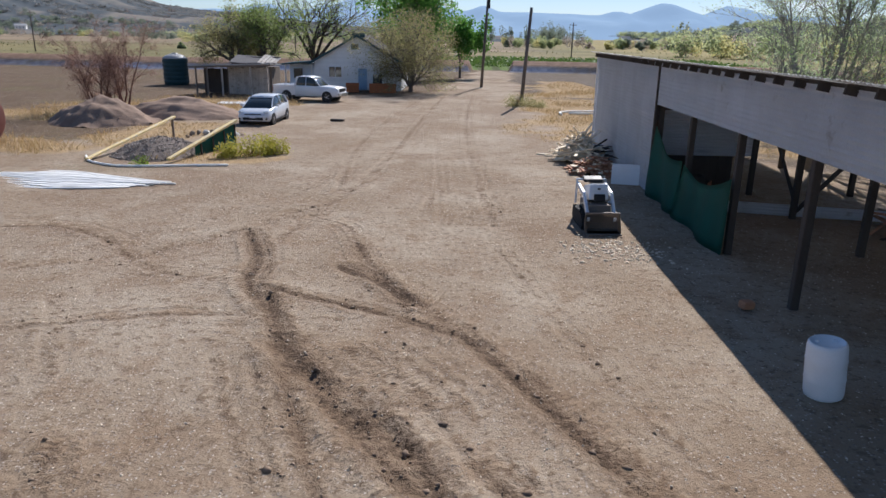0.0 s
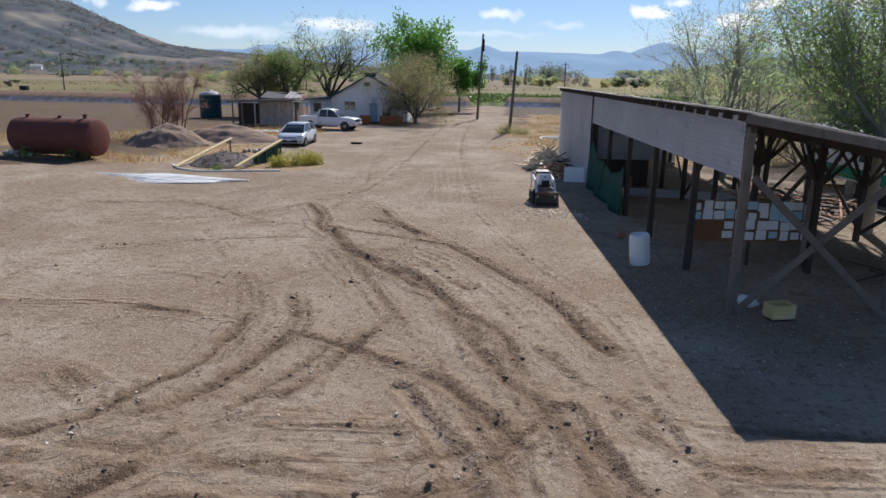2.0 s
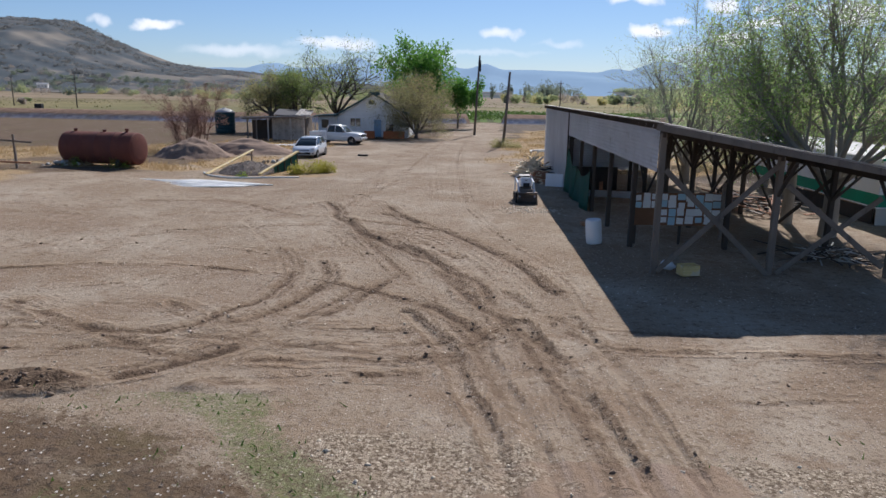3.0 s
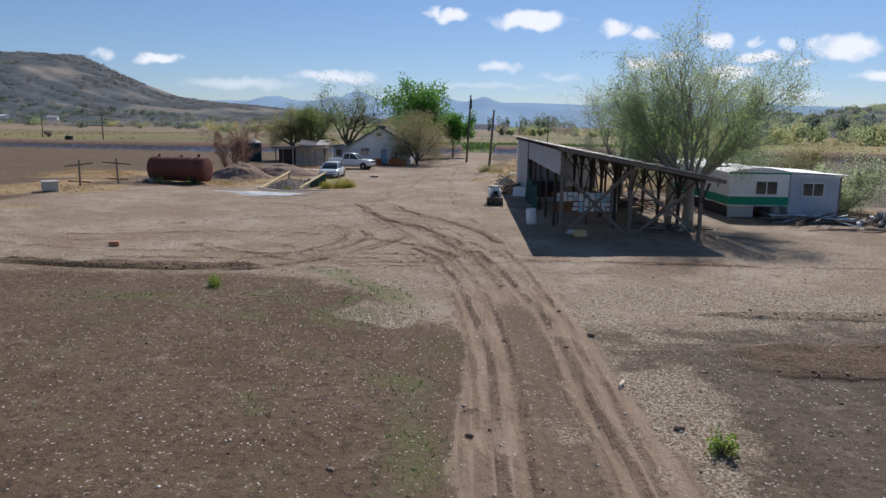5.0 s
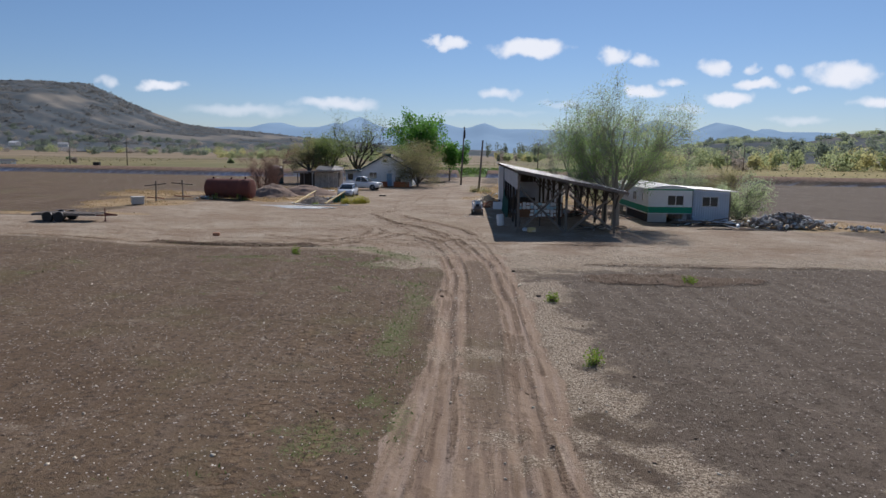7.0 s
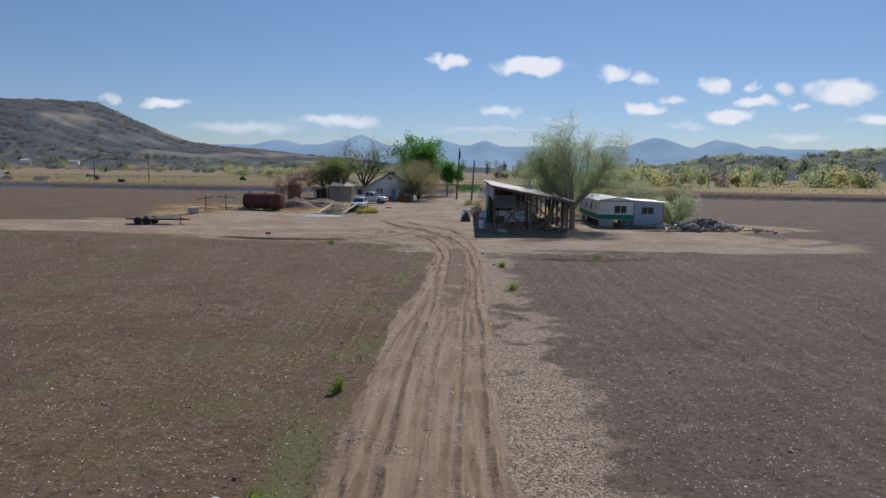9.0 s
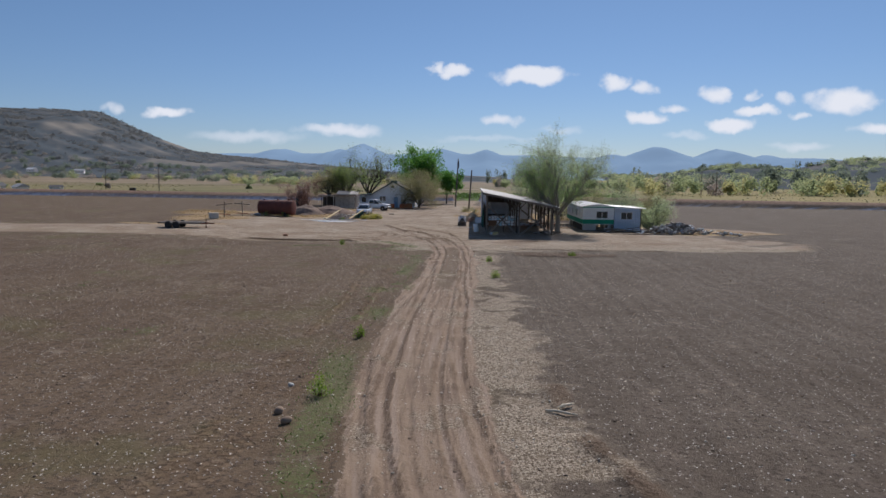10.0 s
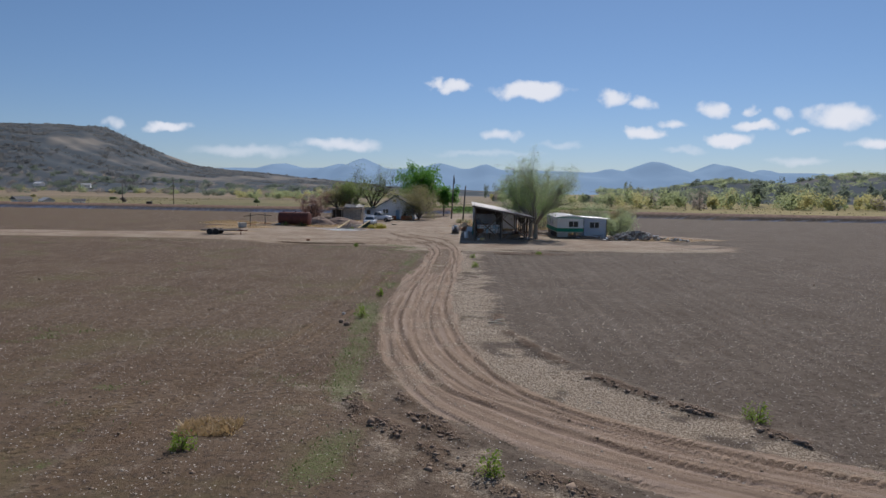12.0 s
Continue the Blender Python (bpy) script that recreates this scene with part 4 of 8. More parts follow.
    h = math_node(t, "ADD", h, math_node(t, "MULTIPLY", math_node(t, "MULTIPLY", n_lump, ramp(weight("rut"), 0.05, 0.5)), 1.6))
    b = t.nodes.new("ShaderNodeBump")
    b.inputs["Strength"].default_value, b.inputs["Distance"].default_value = 0.8, 0.07
    link(t, h, b.inputs["Height"])
    link(t, b.outputs[0], bsdf.inputs["Normal"])
    return m


GROUND_MESH, GROUND_Z = build_ground()
GROUND_MESH.materials.append(ground_material())
ground = tagged(new("ground", GROUND_MESH), "bare brown farm yard, ploughed fields and distant meadows", "ground", kind="structure")


def gz(x, y):
    """Height of the ground at a plan point."""
    return float(GROUND_Z[min(np.searchsorted(YS, y), len(YS) - 1), min(np.searchsorted(XS, x), len(XS) - 1)])
# ---------------------------------------------------------------- open shed
def shed_roof_z(x):
    return 4.30 - 0.181 * (x - 5.95)


def build_shed():
    s = thing("open_shed", "long lean-to farm shed of grey metal on weathered posts, open sides", "shed")
    ys = (5.25, 8.75, 12.6, 16.1, 19.7, 22.9, 28.2, 33.3)
    rows = (6.3, 9.56, 12.87)
    # posts
    for y in ys:
        for x in rows:
            if x == 6.3 and y > 23:
                continue
            bm = B()
            top = shed_roof_z(x) - 0.27
            lean = 0.05 * math.sin(y * 3 + x)
            beam(bm, (x + (0.12 if x == 6.3 and y > 6 else 0), y, -0.05), (x + lean * 0.4 + (0.12 if x == 6.3 and y > 6 else 0), y, top), 0.16, 0.16, 0.012)
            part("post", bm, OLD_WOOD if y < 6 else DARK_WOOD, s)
    # long beams under the rafters
    for x in rows:
        bm = B()
        z = shed_roof_z(x) - 0.27
        beam(bm, (x, 5.15, z), (x, 33.4, z), 0.09, 0.22)
        part("beam", bm, DARK_WOOD, s)
    # rafters
    y = 5.22
    while y < 33.5:
        bm = B()
        beam(bm, (6.0, y, shed_roof_z(6.0) - 0.12), (13.3, y, shed_roof_z(13.3) - 0.12), 0.05, 0.15, 0.004)
        part("rafter", bm, DARK_WOOD, s)
        y += 0.875
    # knee braces at the inner posts
    for y in ys[:-1]:
        for x in rows[1:]:
            z = shed_roof_z(x) - 0.35
            for d in (-1, 1):
                bm = B()
                beam(bm, (x, y, z - 1.05), (x, y + d * 0.95, z), 0.09, 0.07)
                part("brace", bm, DARK_WOOD, s)
                if y > 6:
                    bm = B()
                    z2 = shed_roof_z(x + d * 0.95) - 0.28
                    beam(bm, (x, y, z - 1.05), (x + d * 0.95, y, z2), 0.09, 0.07)
                    part("brace", bm, DARK_WOOD, s)
    # long diagonal braces between the inner posts
    for x in rows[1:]:
        for k, (a, b) in enumerate(zip(ys[1:5], ys[2:6])):
            bm = B()
            lo, hi = (a, b) if k % 2 else (b, a)
            beam(bm, (x + 0.1, lo, 0.25), (x + 0.1, hi, shed_roof_z(x) - 0.5), 0.05, 0.13)
            part("brace", bm, DARK_WOOD, s)
    # crossed braces on the open gable
    y = 5.13
    for p, q in (((6.36, y - 0.02, 0.10), (9.45, y - 0.02, 3.15)), ((6.38, y - 0.07, 2.98), (9.45, y - 0.07, 0.06)),
                 ((9.70, y - 0.02, 0.10), (12.35, y - 0.02, 2.30)), ((9.72, y - 0.07, 2.62), (12.6, y - 0.07, 0.35))):
        bm = B()
        beam(bm, p, q, 0.045, 0.15)
        part("brace", bm, OLD_WOOD, s)
    bm = B()
    beam(bm, (9.36, 8.7, 0.3), (9.36, 8.7, 2.2), 0.1, 0.1)
    part("post", bm, OLD_WOOD, s)
    # roof of overlapping sheets; the gable edge runs out a little towards the low side
    n = 34
    slope = math.degrees(math.atan(-0.181))
    for k in range(n):
        y0 = 4.75 + k * (33.9 - 4.75) / n
        w = (33.9 - 4.75) / n
        bm = B()
        ribbed(bm, w + 0.05, 7.58, 0.15, 0.016, 0.003)
        m = pose(5.92, y0, shed_roof_z(5.92) + 0.004 * (k % 2), 0, -slope, 0) @ Matrix(((0, 1, 0, 0), (1, 0, 0, 0), (0, 0, 1, 0), (0, 0, 0, 1)))
        bmesh.ops.transform(bm, matrix=m, verts=bm.verts)
        part("roof_sheet", bm, ROOF_METAL, s)
    # flared gable overhang and its fascia board
    bm = B()
    a, b, c, d = ((5.92, 4.78, shed_roof_z(5.92) - 0.03), (13.42, 4.78, shed_roof_z(13.42) - 0.03), (13.42, 3.75, shed_roof_z(13.42) - 0.03), (5.92, 4.62, shed_roof_z(5.92) - 0.03))
    f = bm.faces.new([bm.verts.new(p) for p in (a, d, c, b)])
    bmesh.ops.solidify(bm, geom=[f], thickness=0.02)
    part("overhang", bm, ROOF_METAL, s)
    bm = B()
    beam(bm, (5.92, 4.6, shed_roof_z(5.92) - 0.14), (13.42, 3.73, shed_roof_z(13.42) - 0.14), 0.035, 0.17)
    part("fascia", bm, OLD_WOOD, s, "bleached grey fascia board")
    bm = B()
    beam(bm, (13.4, 3.75, shed_roof_z(13.4) - 0.13), (13.4, 33.8, shed_roof_z(13.4) - 0.13), 0.035, 0.16)
    part("fascia", bm, OLD_WOOD, s)
    # front cladding: a high band of ribbed sheets, then the closed end
    y = 5.3
    while y < 22.7:
        w = min(1.75, 22.8 - y)
        bm = B()
        ribbed(bm, 1.27, w + 0.02, 0.115, 0.009, 0.003)
        m = Matrix(((0, 0, -1, 6.2), (0, 1, 0, y), (1, 0, 0, 2.90), (0, 0, 0, 1)))
        bmesh.ops.transform(bm, matrix=m, verts=bm.verts)
        part("wall_sheet", bm, WALL_METAL, s)
        y += 1.75
    # dark board added over the eave gap, standing in for its shadow
    bm = B()
    beam(bm, (6.24, 5.2, 4.19), (6.24, 33.5, 4.19), 0.04, 0.16)
    part("frieze_board", bm, DARK_WOOD, s)
    y = 22.8
    while y < 33.4:
        w = min(1.8, 33.5 - y)
        bm = B()
        ribbed(bm, 4.16, w + 0.02, 0.115, 0.005, 0.003)
        m = Matrix(((0, 0, -1, 6.2), (0, 1, 0, y), (1, 0, 0, 0.02), (0, 0, 0, 1)))
        bmesh.ops.transform(bm, matrix=m, verts=bm.verts)
        part("wall_sheet", bm, WALL_METAL, s)
        y += 1.8
    for y0 in (22.78, 33.45):
        bm = B()
        beam(bm, (6.19, y0, 0.02), (6.19, y0, 4.12), 0.08, 0.1)
        part("corner_board", bm, DARK_WOOD if y0 < 30 else WALL_METAL, s)
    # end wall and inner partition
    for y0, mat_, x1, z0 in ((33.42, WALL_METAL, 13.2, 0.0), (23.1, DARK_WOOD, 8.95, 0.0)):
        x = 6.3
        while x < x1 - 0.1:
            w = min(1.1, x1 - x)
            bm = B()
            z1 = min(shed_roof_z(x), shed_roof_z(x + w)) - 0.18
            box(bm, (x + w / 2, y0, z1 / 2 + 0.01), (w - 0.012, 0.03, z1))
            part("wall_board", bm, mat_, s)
            x += w
    bm = B()
    ribbed(bm, 1.45, 3.1, 0.09, 0.012, 0.003)
    bmesh.ops.transform(bm, matrix=Matrix(((0, 1, 0, 6.4), (0, 0, 1, 23.0), (1, 0, 0, 1.25), (0, 0, 0, 1))), verts=bm.verts)
    part("wall_sheet", bm, WALL_METAL, s, "pale corrugated sheet nailed over dark boards")
    return s


build_shed()
# ---------------------------------------------------------------- distance
def ridge_mesh(name, y, depth, x0, x1, step, base, peaks, rough, seed, material, rows=10, power=2.2, line=None):
    """A range of hills: rounded summits on a base line, broken by noise, falling towards the viewer."""
    xs = np.arange(x0, x1 + step, step)
    crest = np.full(xs.shape, float(base))
    for px, h, w in peaks:
        crest = np.maximum(crest, h * np.exp(-np.abs((xs - px) / w) ** power))
    if line is not None:
        crest = np.interp(xs, *line)
    crest = crest + sum(h * 0.03 * np.exp(-((xs - px) / (w * 2.2)) ** 2) for px, h, w in peaks)
    crest = crest + rough * (fbm(xs, xs * 0, 40 * step, seed) + 0.5 * fbm(xs, xs * 0, 9 * step, seed + 9))
    verts, faces = [], []
    for r in range(rows + 1):
        k = r / rows
        f = 1 - (1 - k) ** 1.5
        for i, x in enumerate(xs):
            yy = y - depth * (1 - k)
            wob = rough * 0.8 * math.sin(x / (step * 7) + r) * (1 - k) * k * 4
            verts.append((x, yy, max(-2, crest[i] * f + wob)))
    n = len(xs)
    for r in range(rows):
        for i in range(n - 1):
            a = r * n + i
            faces.append((a, a + 1, a + n + 1, a + n))
    return raw_mesh(name, verts, faces, material, True), xs, crest


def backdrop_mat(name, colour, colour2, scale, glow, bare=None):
    """Far hills, distance haze put into their pale colour and glow; bare: the colour of open slopes, where the mesh
    marks them.
    """
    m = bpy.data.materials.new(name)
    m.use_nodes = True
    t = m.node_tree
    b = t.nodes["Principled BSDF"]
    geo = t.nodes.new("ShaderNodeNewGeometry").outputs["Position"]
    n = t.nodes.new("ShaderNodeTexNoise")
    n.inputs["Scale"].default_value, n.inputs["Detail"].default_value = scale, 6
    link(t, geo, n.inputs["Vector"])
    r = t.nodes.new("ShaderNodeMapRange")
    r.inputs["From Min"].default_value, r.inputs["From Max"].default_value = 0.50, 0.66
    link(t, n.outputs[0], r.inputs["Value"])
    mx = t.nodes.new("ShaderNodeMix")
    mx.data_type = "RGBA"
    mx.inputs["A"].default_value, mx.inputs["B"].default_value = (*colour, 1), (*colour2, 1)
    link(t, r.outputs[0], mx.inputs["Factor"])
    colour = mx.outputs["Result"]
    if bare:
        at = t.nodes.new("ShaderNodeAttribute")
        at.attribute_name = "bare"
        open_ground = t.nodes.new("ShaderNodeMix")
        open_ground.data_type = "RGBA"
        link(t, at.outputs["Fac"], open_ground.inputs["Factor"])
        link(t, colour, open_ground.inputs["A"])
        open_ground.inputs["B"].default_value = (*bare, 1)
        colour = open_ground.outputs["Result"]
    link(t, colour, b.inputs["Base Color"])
    # emission imitates haze; the hills themselves give off no light
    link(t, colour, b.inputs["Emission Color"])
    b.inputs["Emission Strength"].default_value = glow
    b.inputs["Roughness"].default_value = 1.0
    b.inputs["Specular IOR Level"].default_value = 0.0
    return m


# bluish tones and glow are painted haze
MOUNTAIN = backdrop_mat("haze_blue_mountains", (0.163, 0.228, 0.305), (0.182, 0.250, 0.325), 0.004, 0.75)
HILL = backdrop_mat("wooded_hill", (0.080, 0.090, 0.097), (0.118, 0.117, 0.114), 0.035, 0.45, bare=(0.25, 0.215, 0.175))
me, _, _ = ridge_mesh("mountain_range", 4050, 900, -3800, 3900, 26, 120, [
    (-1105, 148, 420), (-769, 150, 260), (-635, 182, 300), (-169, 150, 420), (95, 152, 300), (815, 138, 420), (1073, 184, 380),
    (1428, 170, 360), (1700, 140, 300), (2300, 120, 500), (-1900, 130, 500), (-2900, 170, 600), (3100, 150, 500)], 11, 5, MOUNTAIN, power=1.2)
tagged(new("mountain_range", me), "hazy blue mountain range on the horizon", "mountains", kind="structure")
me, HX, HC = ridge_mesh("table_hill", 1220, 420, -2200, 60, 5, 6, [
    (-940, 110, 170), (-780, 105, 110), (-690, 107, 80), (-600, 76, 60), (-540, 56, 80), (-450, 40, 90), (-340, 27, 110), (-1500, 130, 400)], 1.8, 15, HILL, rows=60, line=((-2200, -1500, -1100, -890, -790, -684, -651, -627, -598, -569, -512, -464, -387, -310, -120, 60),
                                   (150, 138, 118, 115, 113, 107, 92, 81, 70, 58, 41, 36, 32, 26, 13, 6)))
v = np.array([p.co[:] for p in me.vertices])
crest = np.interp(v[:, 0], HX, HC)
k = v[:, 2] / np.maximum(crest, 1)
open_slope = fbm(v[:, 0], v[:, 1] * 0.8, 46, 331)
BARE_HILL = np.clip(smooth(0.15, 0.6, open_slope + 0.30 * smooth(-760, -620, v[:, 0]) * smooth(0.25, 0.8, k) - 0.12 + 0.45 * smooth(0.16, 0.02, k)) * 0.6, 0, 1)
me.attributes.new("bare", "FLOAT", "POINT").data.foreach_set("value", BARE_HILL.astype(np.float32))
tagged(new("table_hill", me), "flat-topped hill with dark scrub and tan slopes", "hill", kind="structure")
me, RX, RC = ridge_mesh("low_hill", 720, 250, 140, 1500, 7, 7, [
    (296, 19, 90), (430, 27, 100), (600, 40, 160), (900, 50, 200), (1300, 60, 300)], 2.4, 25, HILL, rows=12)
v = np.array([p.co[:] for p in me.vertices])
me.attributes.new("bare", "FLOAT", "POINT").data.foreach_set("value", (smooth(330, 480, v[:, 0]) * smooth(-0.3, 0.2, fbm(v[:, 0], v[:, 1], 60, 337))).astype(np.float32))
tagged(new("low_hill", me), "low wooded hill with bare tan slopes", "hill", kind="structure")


def quads_mesh(name, centres, sizes, material, flat=0.0, rng=None, aspect=1.0):
    """Small leaf quads at the centres, turned at random."""
    rng = rng or RNG
    c = np.asarray(centres, float)
    n = len(c)
    a = rng.normal(size=(n, 3))
    a[:, 2] *= 1 - flat
    a /= np.linalg.norm(a, axis=1)[:, None] + 1e-9
    b = np.cross(a, rng.normal(size=(n, 3)))
    b /= np.linalg.norm(b, axis=1)[:, None] + 1e-9
    s = np.asarray(sizes, float).reshape(-1, 1) * np.ones((n, 1))
    a, b = a * s * 0.5, b * s * 0.5 * aspect
    v = np.stack([c - a, c - 0.15 * a + b, c + a, c - 0.15 * a - b], 1).reshape(-1, 3)
    me = bpy.data.meshes.new(name)
    me.vertices.add(4 * n)
    me.vertices.foreach_set("co", v.ravel())
    me.loops.add(4 * n)
    me.loops.foreach_set("vertex_index", np.arange(4 * n, dtype=np.int32))
    me.polygons.add(n)
    me.polygons.foreach_set("loop_start", np.arange(0, 4 * n, 4, dtype=np.int32))
    me.update()
    me.materials.append(material)
    return me


def clump_points(rng, at, r, h, n):
    """Points of an uneven bushy crown standing at a place."""
    x, y, z = at
    lobes = rng.normal(size=(6, 3)) * (r * 0.45, r * 0.45, h * 0.16) + (0, 0, h * 0.46)
    pick = lobes[rng.integers(0, 6, n)]
    d = rng.normal(size=(n, 3))
    d /= np.linalg.norm(d, axis=1)[:, None]
    p = pick + d * rng.uniform(0.5, 1.0, (n, 1)) * (r * 0.55, r * 0.55, h * 0.32)
    p[:, 2] = np.maximum(p[:, 2], 0.05 * h)
    return p + (x, y, z)


def woods(name, label, spots, material, leaves, size):
    rng = np.random.default_rng(len(name) * 7 + leaves)
    pts = np.vstack([clump_points(rng, (x, y, z), r, h, leaves) for x, y, z, r, h in spots])
    me = quads_mesh(name, pts, rng.uniform(0.6, 1.3, len(pts)) * size, material, rng=rng)
    return tagged(new(name, me), label, "trees", kind="stuff")


def scatter_woods():
    r = np.random.default_rng(21)
    # belts of trees beyond the right-hand field
    light, yellow, bare, dark, scrub = [], [], [], [], []

    def stand(x, y, low, high, shares, slim=0.5):
        """One tree of a belt: its height follows the belt's rise and fall."""
        rise = 0.5 + 0.5 * float(lattice(np.array([x]), np.array([y]), 17.0, 5)[0])
        h = low + (high - low) * (0.65 * rise + 0.35 * r.random())
        kind = (light, yellow, bare, dark)[int(np.searchsorted(np.cumsum(shares), r.random() * sum(shares)))]
        kind.append((x, y, 0, h * slim * r.uniform(0.75, 1.1), h))

    for _ in range(105):
        x = r.uniform(62, 330)
        stand(x, 205 + 0.28 * (x - 60) + r.normal() * 12, 3.5, 10.5, (5, 3, 1.6, 1.0))
    for _ in range(80):
        x = r.uniform(95, 520)
        stand(x, 300 + 0.4 * (x - 90) + r.normal() * 26, 7, 15, (3, 1.0, 1.5, 4.0))
    for _ in range(26):
        x = r.uniform(150, 260)
        dark.append((x, 268 + 0.3 * (x - 90) + r.normal() * 12, 0, r.uniform(2.2, 3.6), r.uniform(11, 16)))
    for _ in range(60):
        stand(r.uniform(20, 130), r.uniform(330, 420), 3.5, 7.5, (4, 2, 2, 1))
    for _ in range(16):
        dark.append((r.uniform(60, 98), r.uniform(590, 640), 0, r.uniform(5, 9), r.uniform(12, 19)))
    for k in range(7):
        dark.append((22 + 8 * k + r.normal() * 2, 600, 0, 3.2, r.uniform(12, 21)))
    # hedges and scrub below the table hill
    for _ in range(150):
        x, y = r.uniform(-760, -60), r.uniform(430, 800)
        stand(x, y, 3, 9, (1.2, 0.8, 2.0, 3.0), 0.9)
    for _ in range(70):
        x = r.uniform(-150, -20)
        stand(x, 400 + r.normal() * 40, 3, 7, (4, 2.5, 1, 0.6), 0.9)
    for _ in range(12):
        stand(r.uniform(-240, -60), r.uniform(150, 300), 0.8, 2.2, (3, 1, 2, 0), 0.9)
    # scrub on the hill itself
    sx, sk = r.uniform(-1300, -150, 9000), r.uniform(0, 1, 9000)
    open_slope = fbm(sx, (1220 - 420 * (1 - sk)) * 0.8, 46, 331) + 0.18 * smooth(-760, -620, sx) + 0.4 * smooth(0.15, 0.02, sk)
    for x, k in zip(sx[open_slope < 0.12], sk[open_slope < 0.12]):
        z = np.interp(x, HX, HC) * (1 - (1 - k) ** 1.5)
        scrub.append((x, 1220 - 420 * (1 - k), z - 2.0, r.uniform(3, 7), r.uniform(2.5, 5.0)))
    for _ in range(260):
        x, k = r.uniform(-1000, -100), r.uniform(0.01, 0.30)
        z = np.interp(x, HX, HC) * (1 - (1 - k) ** 1.5)
        (dark if r.random() < 0.7 else bare).append((x, 1220 - 420 * (1 - k), z - 1, r.uniform(4, 8), r.uniform(5, 9)))
    for _ in range(700):
        x = 150 + 750 * r.random() ** 1.6
        k = r.uniform(0.1, 1.0)
        z = np.interp(x, RX, RC) * (1 - (1 - k) ** 1.5)
        (dark if r.random() < 0.5 else light).append((x, 720 - 250 * (1 - k), z - 2, r.uniform(4, 7), r.uniform(4.5, 8)))
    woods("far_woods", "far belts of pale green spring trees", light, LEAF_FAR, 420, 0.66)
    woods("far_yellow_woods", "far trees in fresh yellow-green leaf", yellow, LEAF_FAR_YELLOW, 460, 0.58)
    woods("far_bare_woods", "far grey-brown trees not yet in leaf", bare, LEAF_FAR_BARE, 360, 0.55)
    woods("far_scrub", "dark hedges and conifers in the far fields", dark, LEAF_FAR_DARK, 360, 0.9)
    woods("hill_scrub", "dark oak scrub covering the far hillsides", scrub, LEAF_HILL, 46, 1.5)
    # vine rows beyond the end of the drive
    pts = []
    for row in range(16):
        y = 112 + row * 2.4
        xs = np.arange(-6, 48, 0.16) + r.normal(size=len(np.arange(-6, 48, 0.16))) * 0.1
        pts.append(np.stack([xs, y + r.normal(size=len(xs)) * 0.25, 0.35 + r.uniform(0, 0.8, len(xs))], -1))
    pts = np.vstack(pts)
    tagged(new("vine_rows", quads_mesh("vine_rows", pts, r.uniform(0.3, 0.6, len(pts)), LEAF_VINE, rng=r)), "rows of low bright green vines", "vines", kind="stuff")
    # scattered rough grass and brush in the meadows
    pts = np.stack([r.uniform(-260, 320, 9000), r.uniform(118, 330, 9000), np.zeros(9000)], -1)
    keep = fbm(pts[:, 0], pts[:, 1], 26, 301) > 0.02
    pts = pts[keep]
    pts[:, 2] = r.uniform(0.05, 0.6, len(pts))
    tagged(new("meadow_brush", quads_mesh("meadow_brush", pts, r.uniform(0.25, 0.6, len(pts)), LEAF_MEADOW, rng=r)), "rough yellow-green meadow growth", "meadow", kind="stuff")


scatter_woods()


def farm_house_far(at, size, turn, roof, label):
    w, d, h = size
    s = thing("farm_building", label, "building", at, turn, "far farm buildings")
    bm = B()
    box(bm, (0, 0, h / 2), (w, d, h))
    part("wall", bm, WHITE_WALL, s)
    bm = B()
    v = [bm.verts.new(p) for p in ((-w / 2 - .4, -d / 2 - .4, h), (w / 2 + .4, -d / 2 - .4, h), (w / 2 + .4, d / 2 + .4, h), (-w / 2 - .4, d / 2 + .4, h), (-w / 2 - .4, 0, h + d * .28), (w / 2 + .4, 0, h + d * .28))]
    for f in ((0, 1, 5, 4), (2, 3, 4, 5), (0, 4, 3), (1, 2, 5), (0, 3, 2, 1)):
        bm.faces.new([v[i] for i in f])
    part("roof", bm, roof, s)
    for k in range(3):
        bm = B()
        box(bm, (-w * 0.3 + k * w * 0.3, -d / 2 - 0.03, h * 0.5), (w * 0.1, 0.1, h * 0.32))
        part("window", bm, GLASS, s)
    return s


for at, size, turn, roof, label in (((-133, 131, 0), (4.5, 3.6, 1.7), 62, SHINGLE, "white farmhouse with a pale gable far across the fields"),
                                    ((-124.5, 130, 0), (2.4, 3.4, 1.5), -25, ROOF_METAL, "pale barn with a metal roof far across the fields"),
                                    ((-120, 140, 0), (3.0, 2.2, 1.4), 4, SHINGLE, "small white outbuilding far across the fields"),
                                    ((-399, 640, 5), (9, 6, 3), 20, ROOF_METAL, "small white shed at the foot of the hill"),
                                    ((-475, 680, 6), (10, 6, 3), -15, WHITE_WALL, "small white house at the foot of the hill"),
                                    ((-560, 720, 8), (12, 6, 3), 10, ROOF_METAL, "white barn below the hill")):
    farm_house_far(at, size, turn, roof, label)
bm = B()
box(bm, (0, 0, 0.6), (1.7, 1.2, 1.1), bevel=0.06)
s = thing("pump_box", "dark pump box standing in the far meadow", "box", (-104, 155, 0), 5)
part("housing", bm, BLACK, s)


